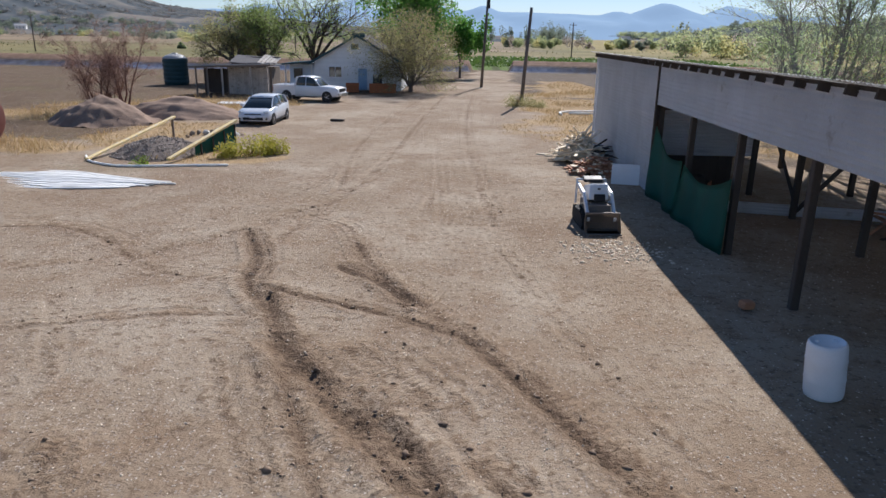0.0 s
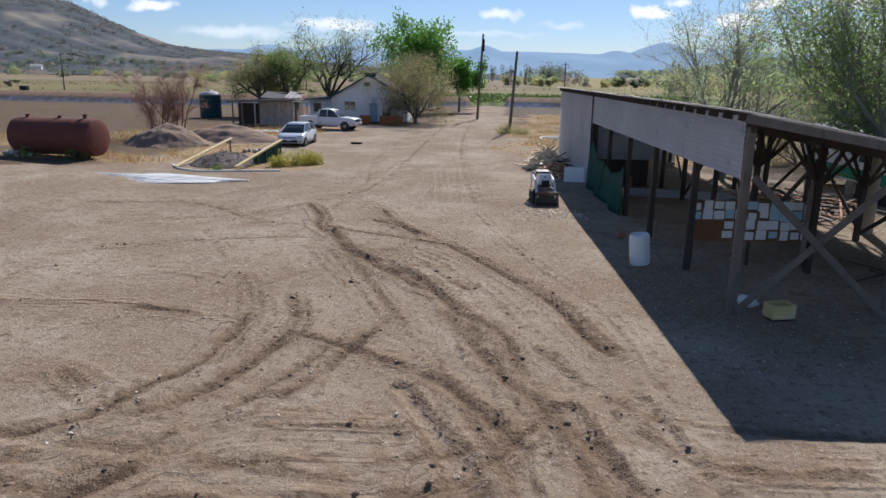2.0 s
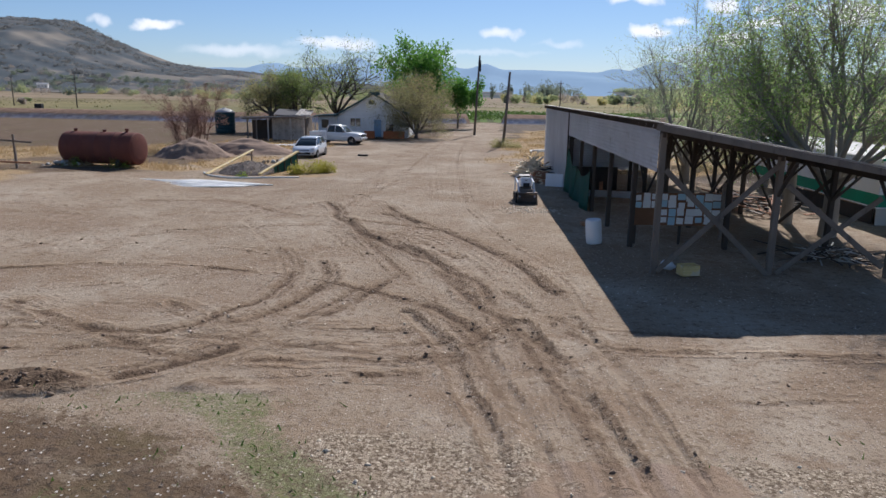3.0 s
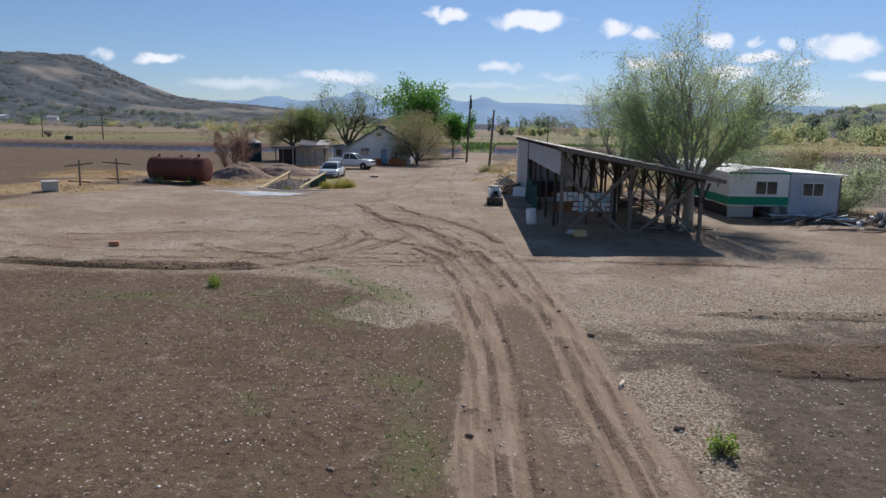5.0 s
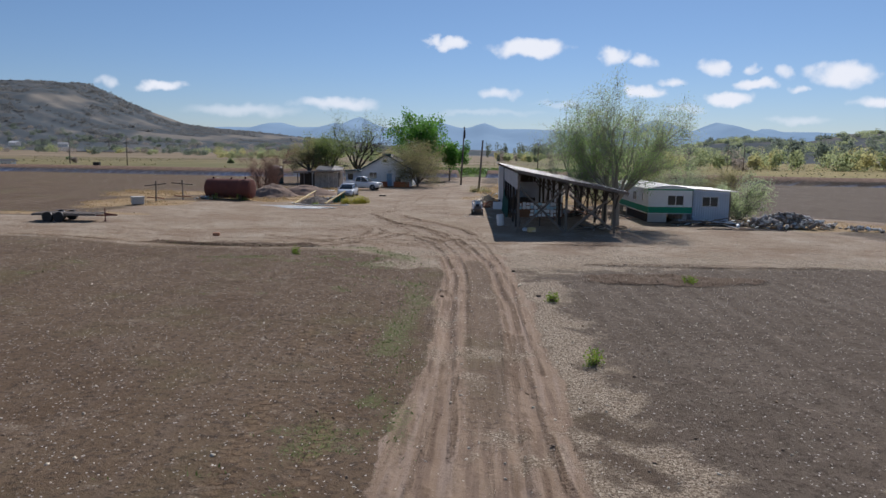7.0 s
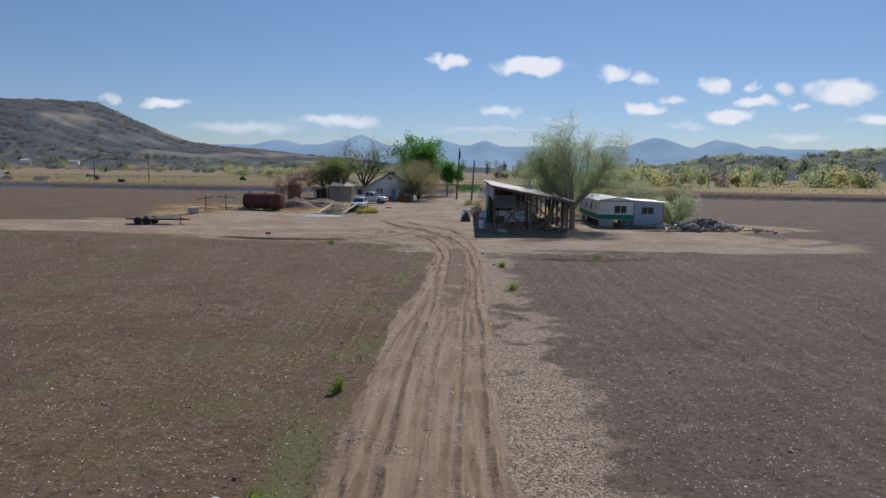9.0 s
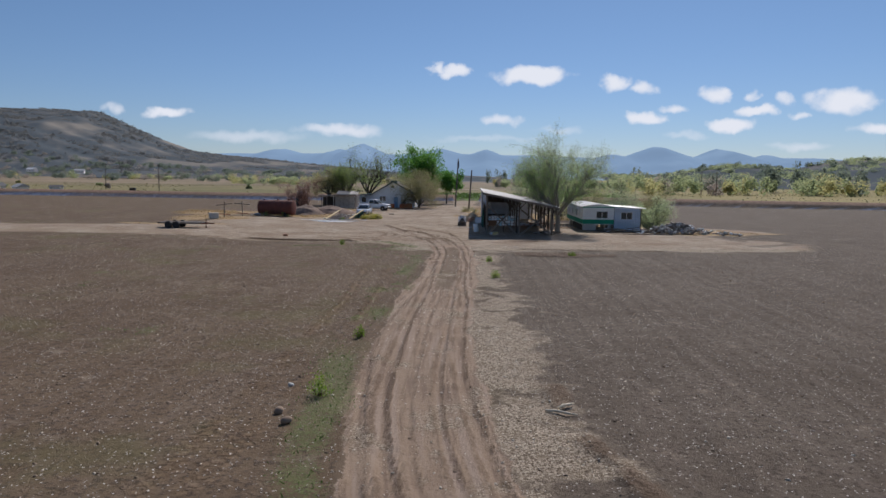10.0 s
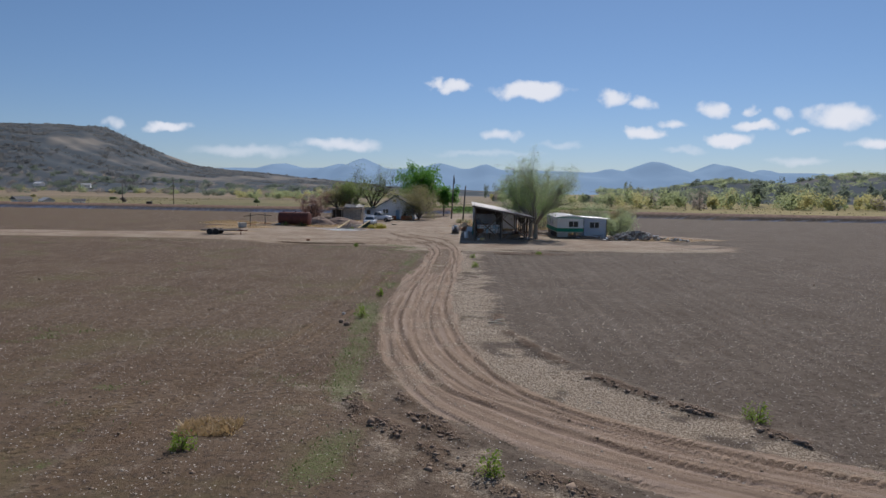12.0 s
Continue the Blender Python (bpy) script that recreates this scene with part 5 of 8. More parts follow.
def utility_pole(at, h, lean=(0, 0), arm=True, r=0.15, group="utility poles", label="weathered wooden utility pole with a short crossarm"):
    s = thing("utility_pole", label, "pole", at, 0, group)
    bm = B()
    tube(bm, [(0, 0, -0.1), (lean[0] * .5, lean[1] * .5, h / 2), (lean[0], lean[1], h)], [r, r * 0.88, r * 0.72], 10)
    part("pole", bm, POLE_WOOD, s, smooth=True)
    if arm:
        bm = B()
        beam(bm, (lean[0] - 0.7, lean[1], h - 0.5), (lean[0] + 0.7, lean[1], h - 0.5), 0.09, 0.11)
        part("crossarm", bm, POLE_WOOD, s)
        for k in (-0.6, 0.6):
            bm = B()
            lathe(bm, [(0.03, 0), (0.05, 0.05), (0.03, 0.1), (0.05, 0.14), (0.02, 0.18)], 8, pose(lean[0] + k, lean[1], h - 0.44))
            part("insulator", bm, CONCRETE, s)
    return s


utility_pole((4.35, 53.9, 0), 7.0, (0.45, 0.1), False, label="leaning grey wooden pole in dry grass")
p = utility_pole((1.70, 71.8, 0), 9.4, (0.45, 0.0), False, label="tall wooden pole with a dark fixture near its top")
bm = B()
box(bm, (0.52, -0.15, 8.2), (0.22, 0.3, 1.3), bevel=0.03)
part("fixture", bm, BLACK, p)
for at, h in (((-124, 176, 0), 8.5), ((-99, 163, 0), 9), ((88, 190, 0), 9), ((94, 192, 0), 9), ((22, 150, 0), 8), ((-45, 190, 0), 9)):
    utility_pole(at, h)
# ---------------------------------------------------------------- trees
def add_limb(verts, faces, pts, radii, sides):
    n = None
    base = len(verts)
    for i, p in enumerate(pts):
        d = (pts[min(i + 1, len(pts) - 1)] - pts[max(i - 1, 0)]).normalized()
        if n is None:
            n = d.orthogonal().normalized()
        n = (n - d * n.dot(d)).normalized()
        b = d.cross(n)
        for k in range(sides):
            a = 2 * math.pi * k / sides
            verts.append(tuple(p + (n * math.cos(a) + b * math.sin(a)) * radii[i]))
    for i in range(len(pts) - 1):
        for k in range(sides):
            a, c = base + i * sides + k, base + i * sides + (k + 1) % sides
            faces.append((a, c, c + sides, a + sides))


def grow(rnd, verts, faces, tips, p, d, length, r, level, spec):
    """One limb and, from it, its side limbs; the last ones carry leaves."""
    seg = spec["segments"][level]
    pts, radii = [p.copy()], [r]
    q, v = p.copy(), d.normalized()
    for i in range(seg):
        v = (v + Vector((rnd.gauss(0, 1), rnd.gauss(0, 1), rnd.gauss(0, 1))) * spec["wander"] + Vector((0, 0, spec["rise"][level]))).normalized()
        q = q + v * length / seg
        pts.append(q.copy())
        radii.append(max(r * (1 - 0.75 * (i + 1) / seg), 0.006))
    add_limb(verts, faces, pts, radii, 8 if level == 0 else 5 if level == 1 else 3)
    if level == len(spec["count"]):
        tips.extend((pts[i].lerp(pts[i + 1], rnd.random()), level) for i in range(len(pts) - 1) for _ in range(spec["leaves"]))
        return
    for _ in range(spec["count"][level]):
        k = spec["from"][level] + (1 - spec["from"][level]) * rnd.random()
        i = min(int(k * seg), seg - 1)
        at = pts[i].lerp(pts[i + 1], k * seg - i)
        along = (pts[i + 1] - pts[i]).normalized()
        side = along.cross(Vector((rnd.gauss(0, 1), rnd.gauss(0, 1), rnd.gauss(0, 1)))).normalized()
        a = radians(rnd.uniform(*spec["angle"][level]))
        grow(rnd, verts, faces, tips, at, along * math.cos(a) + side * math.sin(a), length * rnd.uniform(*spec["ratio"][level]), max(radii[i] * 0.55, 0.008), level + 1, spec)


def tree(label, at, spec, leaf, size, seed, bark=None, group="", name="tree", aspect=0.45, spread=0.28):
    rnd = random.Random(seed)
    rng = np.random.default_rng(seed)
    verts, faces, tips = [], [], []
    for k in range(spec["stems"]):
        a = 2 * math.pi * (k + rnd.random() * 0.6) / spec["stems"]
        tilt = radians(rnd.uniform(*spec["tilt"]))
        d = Vector((math.cos(a) * math.sin(tilt), math.sin(a) * math.sin(tilt), math.cos(tilt)))
        d = (d + Vector(spec.get("lean", (0, 0, 0)))).normalized()
        off = Vector((math.cos(a), math.sin(a), 0)) * (0.18 if spec["stems"] > 1 else 0)
        grow(rnd, verts, faces, tips, off + Vector((0, 0, spec.get("fork", -0.1))), d, spec["length"] * rnd.uniform(0.85, 1.1) * (1 - spec.get("dome", 0) * math.degrees(tilt) / 60), spec["radius"], 0, spec)
    if spec.get("fork", 0) > 0.2:
        add_limb(verts, faces, [Vector((0, 0, -0.1)), Vector((0.03, 0, spec["fork"] * 0.6)), Vector((0, 0, spec["fork"] + 0.15))], [spec["trunk"] * 1.25, spec["trunk"], spec["trunk"] * 0.9], 10)
    s = thing(name, label, "tree" if name == "tree" else name, at, 0, group)
    trunk = new("trunk", raw_mesh("trunk", verts, faces, bark or BARK, True))
    trunk.parent = s
    if leaf and tips:
        c = np.array([t[0] for t in tips])
        c = c + rng.normal(size=c.shape) * spread
        leaves = leaf if isinstance(leaf, (list, tuple)) else [leaf]
        if len(leaves) == 1:
            groups = [c]
        else:
            w = spec["split"](c)
            pick = rng.random(len(c)) < w
            groups = [c[pick], c[~pick]]
        for g, lm in zip(groups, leaves):
            if len(g) == 0:
                continue
            g = g[g[:, 2] > 0.15]
            crown = new("crown", quads_mesh("crown", g, rng.uniform(0.6, 1.35, len(g)) * size, lm, rng=rng, aspect=aspect))
            crown.parent = s
    return s


BIG = dict(stems=14, tilt=(2, 58), length=6.25, dome=0.16, radius=0.12, fork=1.9, trunk=0.27, segments=[7, 5, 4, 3], wander=0.075, rise=[0.03, 0.03, 0.01, -0.02],
           count=[9, 6, 3], angle=[(14, 48), (18, 55), (20, 60)], ratio=[(0.32, 0.55), (0.35, 0.6), (0.35, 0.6)], leaves=6)
BIG["from"] = [0.26, 0.15, 0.1]
BIG["split"] = lambda c: np.clip(1.2 - (c[:, 2] - 3.0) / 4.8 - 0.05 * c[:, 0], 0.08, 1)
tree("large many-stemmed willow with fresh green leaves beside the shed", (14.2, 11.3, 0), BIG, [LEAF_WILLOW, LEAF_WILLOW_PALE], 0.105, 3, bark=WILLOW_BARK, aspect=0.42, spread=0.30)

PALE = dict(BIG, stems=10, length=6.4, fork=1.0, trunk=0.26, radius=0.10, leaves=4, tilt=(3, 58))
PALE["split"] = lambda c: np.clip(0.55 - (c[:, 2] - 3.0) / 5.0, 0.05, 1)
tree("tall twiggy willow with pale young leaves behind the shed", (14.0, 28.0, 0), PALE, [LEAF_WILLOW, LEAF_WILLOW_PALE], 0.085, 41, bark=WILLOW_BARK, aspect=0.42, spread=0.25)

BROAD = dict(stems=5, tilt=(12, 48), length=5.4, radius=0.17, fork=2.2, trunk=0.34, segments=[6, 5, 4, 3], wander=0.16, rise=[0.05, 0.02, 0.0, 0.0],
             count=[7, 5, 4], angle=[(25, 60), (25, 65), (25, 70)], ratio=[(0.4, 0.65), (0.4, 0.65), (0.4, 0.6)], leaves=4)
BROAD["from"] = [0.25, 0.15, 0.1]
tree("tall broad tree in bright green leaf behind the house", (-6.4, 86, 0), dict(BROAD, length=6.6, tilt=(6, 42), leaves=5), LEAF_BRIGHT, 0.38, 5, spread=0.4, aspect=0.6)
tree("young tree in bright green leaf beside the drive", (-0.6, 88, 0), dict(BROAD, stems=4, length=3.4, radius=0.09, trunk=0.14, tilt=(6, 26)), LEAF_BRIGHT, 0.34, 8, spread=0.3, aspect=0.7)
DROOP = dict(BROAD, stems=8, length=5.6, tilt=(10, 60), rise=[0.03, -0.05, -0.14, -0.2], leaves=5)
tree("spreading old tree with drooping green foliage behind the shack", (-20.6, 73, 0), dict(DROOP, length=5.0, tilt=(6, 46), leaves=3), [LEAF_MID], 0.20, 6, spread=0.35, aspect=0.5)
tree("lower drooping green tree behind the shack", (-23.2, 71.5, 0), dict(DROOP, length=3.2, stems=7, leaves=3), [LEAF_OLIVE], 0.18, 16, spread=0.4, aspect=0.5)
GREEN = dict(DROOP, stems=7, length=4.9, fork=2.9, trunk=0.2, radius=0.09, tilt=(3, 48), lean=(-0.42, 0.05, 0.1), rise=[0.04, -0.02, -0.09, -0.15], leaves=2, count=[7, 5, 3])
tree("leafy green willow leaning over the low edge of the shed roof", (13.85, 13.9, 0), GREEN, [LEAF_WILLOW], 0.13, 27, bark=WILLOW_BARK, aspect=0.42, spread=0.3)
BARE = dict(BROAD, stems=6, length=7.8, radius=0.20, trunk=0.42, wander=0.20, tilt=(10, 55), leaves=1)
tree("old gnarled tree with dark bare limbs and few leaves", (-16.2, 77, 0), BARE, [LEAF_MID], 0.2, 9, bark=DARK_WOOD, spread=0.4, aspect=0.6)
OLIVE = dict(BROAD, stems=15, length=4.9, radius=0.07, fork=0.5, trunk=0.2, tilt=(3, 60), leaves=4, wander=0.12, rise=[0.06, -0.04, -0.16, -0.26])
OLIVE["from"] = [0.08, 0.1, 0.1]
tree("dull olive-coloured tree in front of the white house", (-4.9, 64.5, 0), OLIVE, [LEAF_OLIVE], 0.13, 12, spread=0.28, aspect=0.5)
SHRUBBY = dict(stems=7, tilt=(4, 34), length=4.2, radius=0.07, segments=[6, 4, 3, 3], wander=0.09, rise=[0.04, 0.04, 0.02, 0.0],
               count=[9, 6, 4], angle=[(18, 45), (20, 50), (20, 60)], ratio=[(0.32, 0.55), (0.35, 0.6), (0.35, 0.55)], leaves=2)
SHRUBBY["from"] = [0.15, 0.1, 0.1]
tree("bare reddish-brown shrubby tree beside the earth mounds", (-22.6, 42.8, 0), dict(SHRUBBY, length=3.4, stems=4, tilt=(2, 20), leaves=4), [LEAF_RED], 0.06, 14, bark=TWIG, group="reddish trees", spread=0.14)
tree("bare reddish-brown shrubby tree beside the earth mounds", (-21.3, 43.6, 0), dict(SHRUBBY, length=4.1, stems=5, tilt=(2, 24), leaves=4), [LEAF_RED], 0.06, 15, bark=TWIG, group="reddish trees", spread=0.14)
BUSHY = dict(stems=9, tilt=(5, 60), length=3.1, radius=0.05, segments=[5, 4, 3, 3], wander=0.12, rise=[0.02, 0.0, 0.0, 0.0],
             count=[7, 5, 3], angle=[(20, 55), (20, 60), (20, 65)], ratio=[(0.4, 0.6), (0.4, 0.6), (0.4, 0.6)], leaves=4)
BUSHY["from"] = [0.1, 0.1, 0.1]
tree("leafy pale green bush at the end of the mobile home", (25.8, 17.2, 0), dict(BUSHY, leaves=3, length=2.7), [LEAF_WILLOW_PALE], 0.15, 17, name="bush", spread=0.2)
for k, (x, y, l) in enumerate(((20.5, 33, 3.6), (25.5, 31, 3.6), (29, 30, 3.0), (17.5, 38, 3.2))):
    tree("thicket of pale green willow scrub behind the mobile home", (x, y, 0), dict(BUSHY, length=l, leaves=4), [LEAF_WILLOW_PALE if k % 2 else LEAF_OLIVE], 0.12, 30 + k, name="bush", group="scrub", spread=0.28)
# ---------------------------------------------------------------- white house
def window_unit(parent, centre, w, h, facing=-1, panes=2, frame_mat=None, axis="y", depth=0.08, name="window"):
    """A framed window set in a wall that faces along -y (axis y) or -x (axis x)."""
    x, y, z = centre
    bm = B()
    f = 0.06
    def bar(cx, cz, sx, sz):
        box(bm, (cx, 0, cz), (sx, depth, sz), bevel=0.006)
    bar(0, h / 2 - f / 2, w, f); bar(0, -h / 2 + f / 2, w, f); bar(-w / 2 + f / 2, 0, f, h - 2 * f); bar(w / 2 - f / 2, 0, f, h - 2 * f)
    for k in range(1, panes):
        bar(-w / 2 + w * k / panes, 0, f * 0.8, h - 2 * f)
    m = pose(x, y, z, 0, 0, 0 if axis == "y" else -90)
    bmesh.ops.transform(bm, matrix=m, verts=bm.verts)
    win = part(name, bm, frame_mat or WHITE_WALL, parent)
    for k in range(panes):
        bm = B()
        pw = (w - 2 * f) / panes
        box(bm, (-w / 2 + f + pw * (k + 0.5), 0.01, 0), (pw - 0.03, 0.012, h - 2 * f))
        bmesh.ops.transform(bm, matrix=m, verts=bm.verts)
        part("pane", bm, GLASS, win)
    return win


def lap_wall(parent, x0, x1, z0, top, y, lap=0.16, material=None, axis="y", name="siding_board", holes=()):
    """Boards laid over one another up to a top line; holes are left for windows."""
    z = z0
    while True:
        lo, hi = x0, x1
        # keep the board under the gable line
        xs = np.linspace(x0, x1, 60)
        ok = [x for x in xs if top(x) >= z + lap * 0.5]
        if not ok:
            break
        spans = [(min(ok), max(ok))]
        for hx0, hx1, hz0, hz1 in holes:
            if hz0 < z + lap and hz1 > z:
                nxt = []
                for a, b in spans:
                    if hx0 > a:
                        nxt.append((a, min(b, hx0)))
                    if hx1 < b:
                        nxt.append((max(a, hx1), b))
                spans = [sp for sp in nxt if sp[1] - sp[0] > 0.05]
        for a, b in spans:
            bm = B()
            box(bm, ((a + b) / 2, 0, z + lap / 2), (b - a, 0.025, lap + 0.02), turn=(3, 0, 0))
            m = pose(0, y, 0) if axis == "y" else Matrix(((0, 1, 0, y), (1, 0, 0, 0), (0, 0, 1, 0), (0, 0, 0, 1)))
            bmesh.ops.transform(bm, matrix=m, verts=bm.verts)
            part(name, bm, material or WHITE_WALL, parent)
        z += lap


def build_house():
    s = thing("house", "small white clapboard house with a grey gable roof", "house")
    x0, x1, y0, y1, eave, ridge = -13.7, -5.8, 64.9, 74.5, 2.55, 4.85
    xm = (x0 + x1) / 2
    top = lambda x: eave + (ridge - eave) * (1 - abs(x - xm) / (xm - x0))
    bm = B()
    prof = [(x0, 0), (x1, 0), (x1, eave), (xm, ridge - 0.05), (x0, eave)]
    a = [bm.verts.new((x, y0 + 0.05, z)) for x, z in prof]
    b = [bm.verts.new((x, y1, z)) for x, z in prof]
    bm.faces.new(a)
    bm.faces.new(b[::-1])
    for k in range(5):
        bm.faces.new((a[k], b[k], b[(k + 1) % 5], a[(k + 1) % 5]))
    part("wall", bm, WHITE_WALL, s)
    lap_wall(s, x0, x1, 0.1, top, y0, 0.22)
    for side in (-1, 1):
        bm = B()
        xe = xm + side * (xm - x0 + 0.45)
        ze = eave - 0.13
        v = [bm.verts.new(p) for p in ((xm, y0 - 0.4, ridge + 0.06), (xe, y0 - 0.4, ze), (xe, y1 + 0.4, ze), (xm, y1 + 0.4, ridge + 0.06))]
        f = bm.faces.new(v if side < 0 else v[::-1])
        bmesh.ops.solidify(bm, geom=[f], thickness=0.12)
        part("roof", bm, SHINGLE, s)
        bm = B()
        beam(bm, (xm, y0 - 0.42, ridge - 0.05), (xe, y0 - 0.42, ze - 0.1), 0.04, 0.18)
        part("bargeboard", bm, TEAL_ROOF, s, "dark teal bargeboard")
    bm = B()
    box(bm, (xm + 0.1, y0 - 0.38, ridge - 0.02), (1.3, 0.2, 0.36), bevel=0.03)
    part("gable_cap", bm, TEAL_ROOF, s, "dark teal gable peak")
    window_unit(s, (-11.8, y0 - 0.05, 1.62), 1.25, 1.0)
    window_unit(s, (-7.95, y0 - 0.05, 1.05), 1.0, 0.95, panes=1)
    vent = window_unit(s, (-9.95, y0 - 0.05, 3.85), 0.66, 0.42, panes=1, name="vent", frame_mat=TEAL_ROOF)
    bm = B()
    box(bm, (-9.3, y0 - 0.08, 1.0), (0.8, 0.06, 1.9), bevel=0.01)
    d = part("door", bm, mat("blue_door", (0.30, 0.42, 0.55), 0.6, vary=0.15), s, "pale blue door")
    bm = B()
    box(bm, (-9.05, y0 - 0.14, 1.0), (0.05, 0.06, 0.05), bevel=0.01)
    part("handle", bm, CHROME, d)
    # low porch on the shack side
    bm = B()
    box(bm, (-15.2, 67.5, 2.35), (3.2, 4.6, 0.14), turn=(0, -5, 0), bevel=0.02)
    part("porch_roof", bm, TEAL_ROOF, s)
    bm = B()
    box(bm, (-15.1, 68.3, 1.1), (2.6, 3.4, 2.2))
    part("porch_wall", bm, BLUE_PAINT, s)
    for x in (-16.5, -14.1):
        bm = B()
        beam(bm, (x, 65.4, 0), (x, 65.4, 2.25), 0.1, 0.1)
        part("porch_post", bm, WHITE_WALL, s)
    bm = B()
    box(bm, (-15.6, 66.5, 1.35), (0.8, 0.08, 0.9))
    part("window", bm, GLASS, s)


def build_shack():
    s = thing("shack", "pale rough shack with a lean-to roof and white posts", "shack")
    bm = B()
    box(bm, (-17.65, 59.4, 1.1), (3.7, 2.6, 2.2))
    part("wall", bm, OLD_WOOD, s)
    weathered = mat("flaking_white_boards", (0.50, 0.46, 0.41), 0.9, vary=0.3, scale=1.6, fine=25, bump=0.2, stain=(0.27, 0.23, 0.19), stain_at=0.54)
    x = -19.4
    while x < -16.0:
        bm = B()
        box(bm, (x + 0.13, 58.07, 1.1), (0.25, 0.03, 2.16 + 0.06 * math.sin(x * 9)), bevel=0.004)
        part("wall_board", bm, weathered, s)
        x += 0.262
    # added dark boards stand in for the shaded void behind the open porch
    for k in range(8):
        bm = B()
        box(bm, (-21.7 + 0.3 * k, 59.2, 1.0), (0.298, 0.03, 2.0 + 0.05 * math.sin(4 * k)))
        part("back_board", bm, DARK_WOOD, s)
    bm = B()
    box(bm, (-18.75, 58.0, 2.36), (6.6, 3.4, 0.07), turn=(-3, -2.0, 0))
    part("roof", bm, ROOF_METAL, s)
    bm = B()
    beam(bm, (-22.0, 56.3, 2.2), (-15.4, 56.3, 2.44), 0.06, 0.14)
    part("fascia", bm, OLD_WOOD, s)
    for x, m in ((-21.5, OLD_WOOD), (-20.6, OLD_WOOD), (-19.4, weathered), (-17.1, weathered), (-15.75, weathered)):
        bm = B()
        beam(bm, (x, 56.5, 0), (x, 56.5, 2.3 + 0.03 * (x + 21)), 0.12, 0.12)
        part("post", bm, m, s)
    # patched upper roof: a dark sloping sheet and a strip of shingles
    bm = B()
    box(bm, (-18.1, 58.9, 2.78), (2.2, 2.3, 0.05), turn=(13, 3, 0))
    part("upper_roof", bm, SHINGLE, s, "dark weathered upper roof sheet")
    for k in range(5):
        bm = B()
        box(bm, (-16.7 + 0.28 * k, 58.8, 2.86 - 0.05 * k), (0.24, 2.3, 0.04), turn=(14, 6, 0))
        part("roof_strip", bm, weathered, s)
    for y in (57.9, 59.6):
        bm = B()
        beam(bm, (-18.9, y, 2.50 + (y - 57.9) * 0.25), (-15.4, y, 2.55 + (y - 57.9) * 0.25), 0.08, 0.1)
        part("purlin", bm, OLD_WOOD, s)


def build_water_tank():
    s = thing("water_tank", "dark green plastic water tank with a domed pale lid", "water tank", (-27.8, 68, 0))
    s.scale = (0.92, 0.92, 0.95)
    bm = B()
    prof = [(1.18, 0), (1.22, 0.05)]
    for k in range(6):
        prof += [(1.22, 0.15 + k * 0.4), (1.27, 0.25 + k * 0.4), (1.27, 0.38 + k * 0.4), (1.22, 0.48 + k * 0.4)]
    prof += [(1.2, 2.55)]
    lathe(bm, prof, 28)
    part("barrel", bm, WATER_TANK, s, smooth=True)
    bm = B()
    lathe(bm, [(1.24, 2.55), (1.22, 2.62), (0.9, 2.85), (0.45, 3.0), (0.28, 3.02), (0.28, 3.1), (0.01, 3.12)], 28)
    part("lid", bm, ROOF_METAL, s, "pale domed lid", smooth=True)


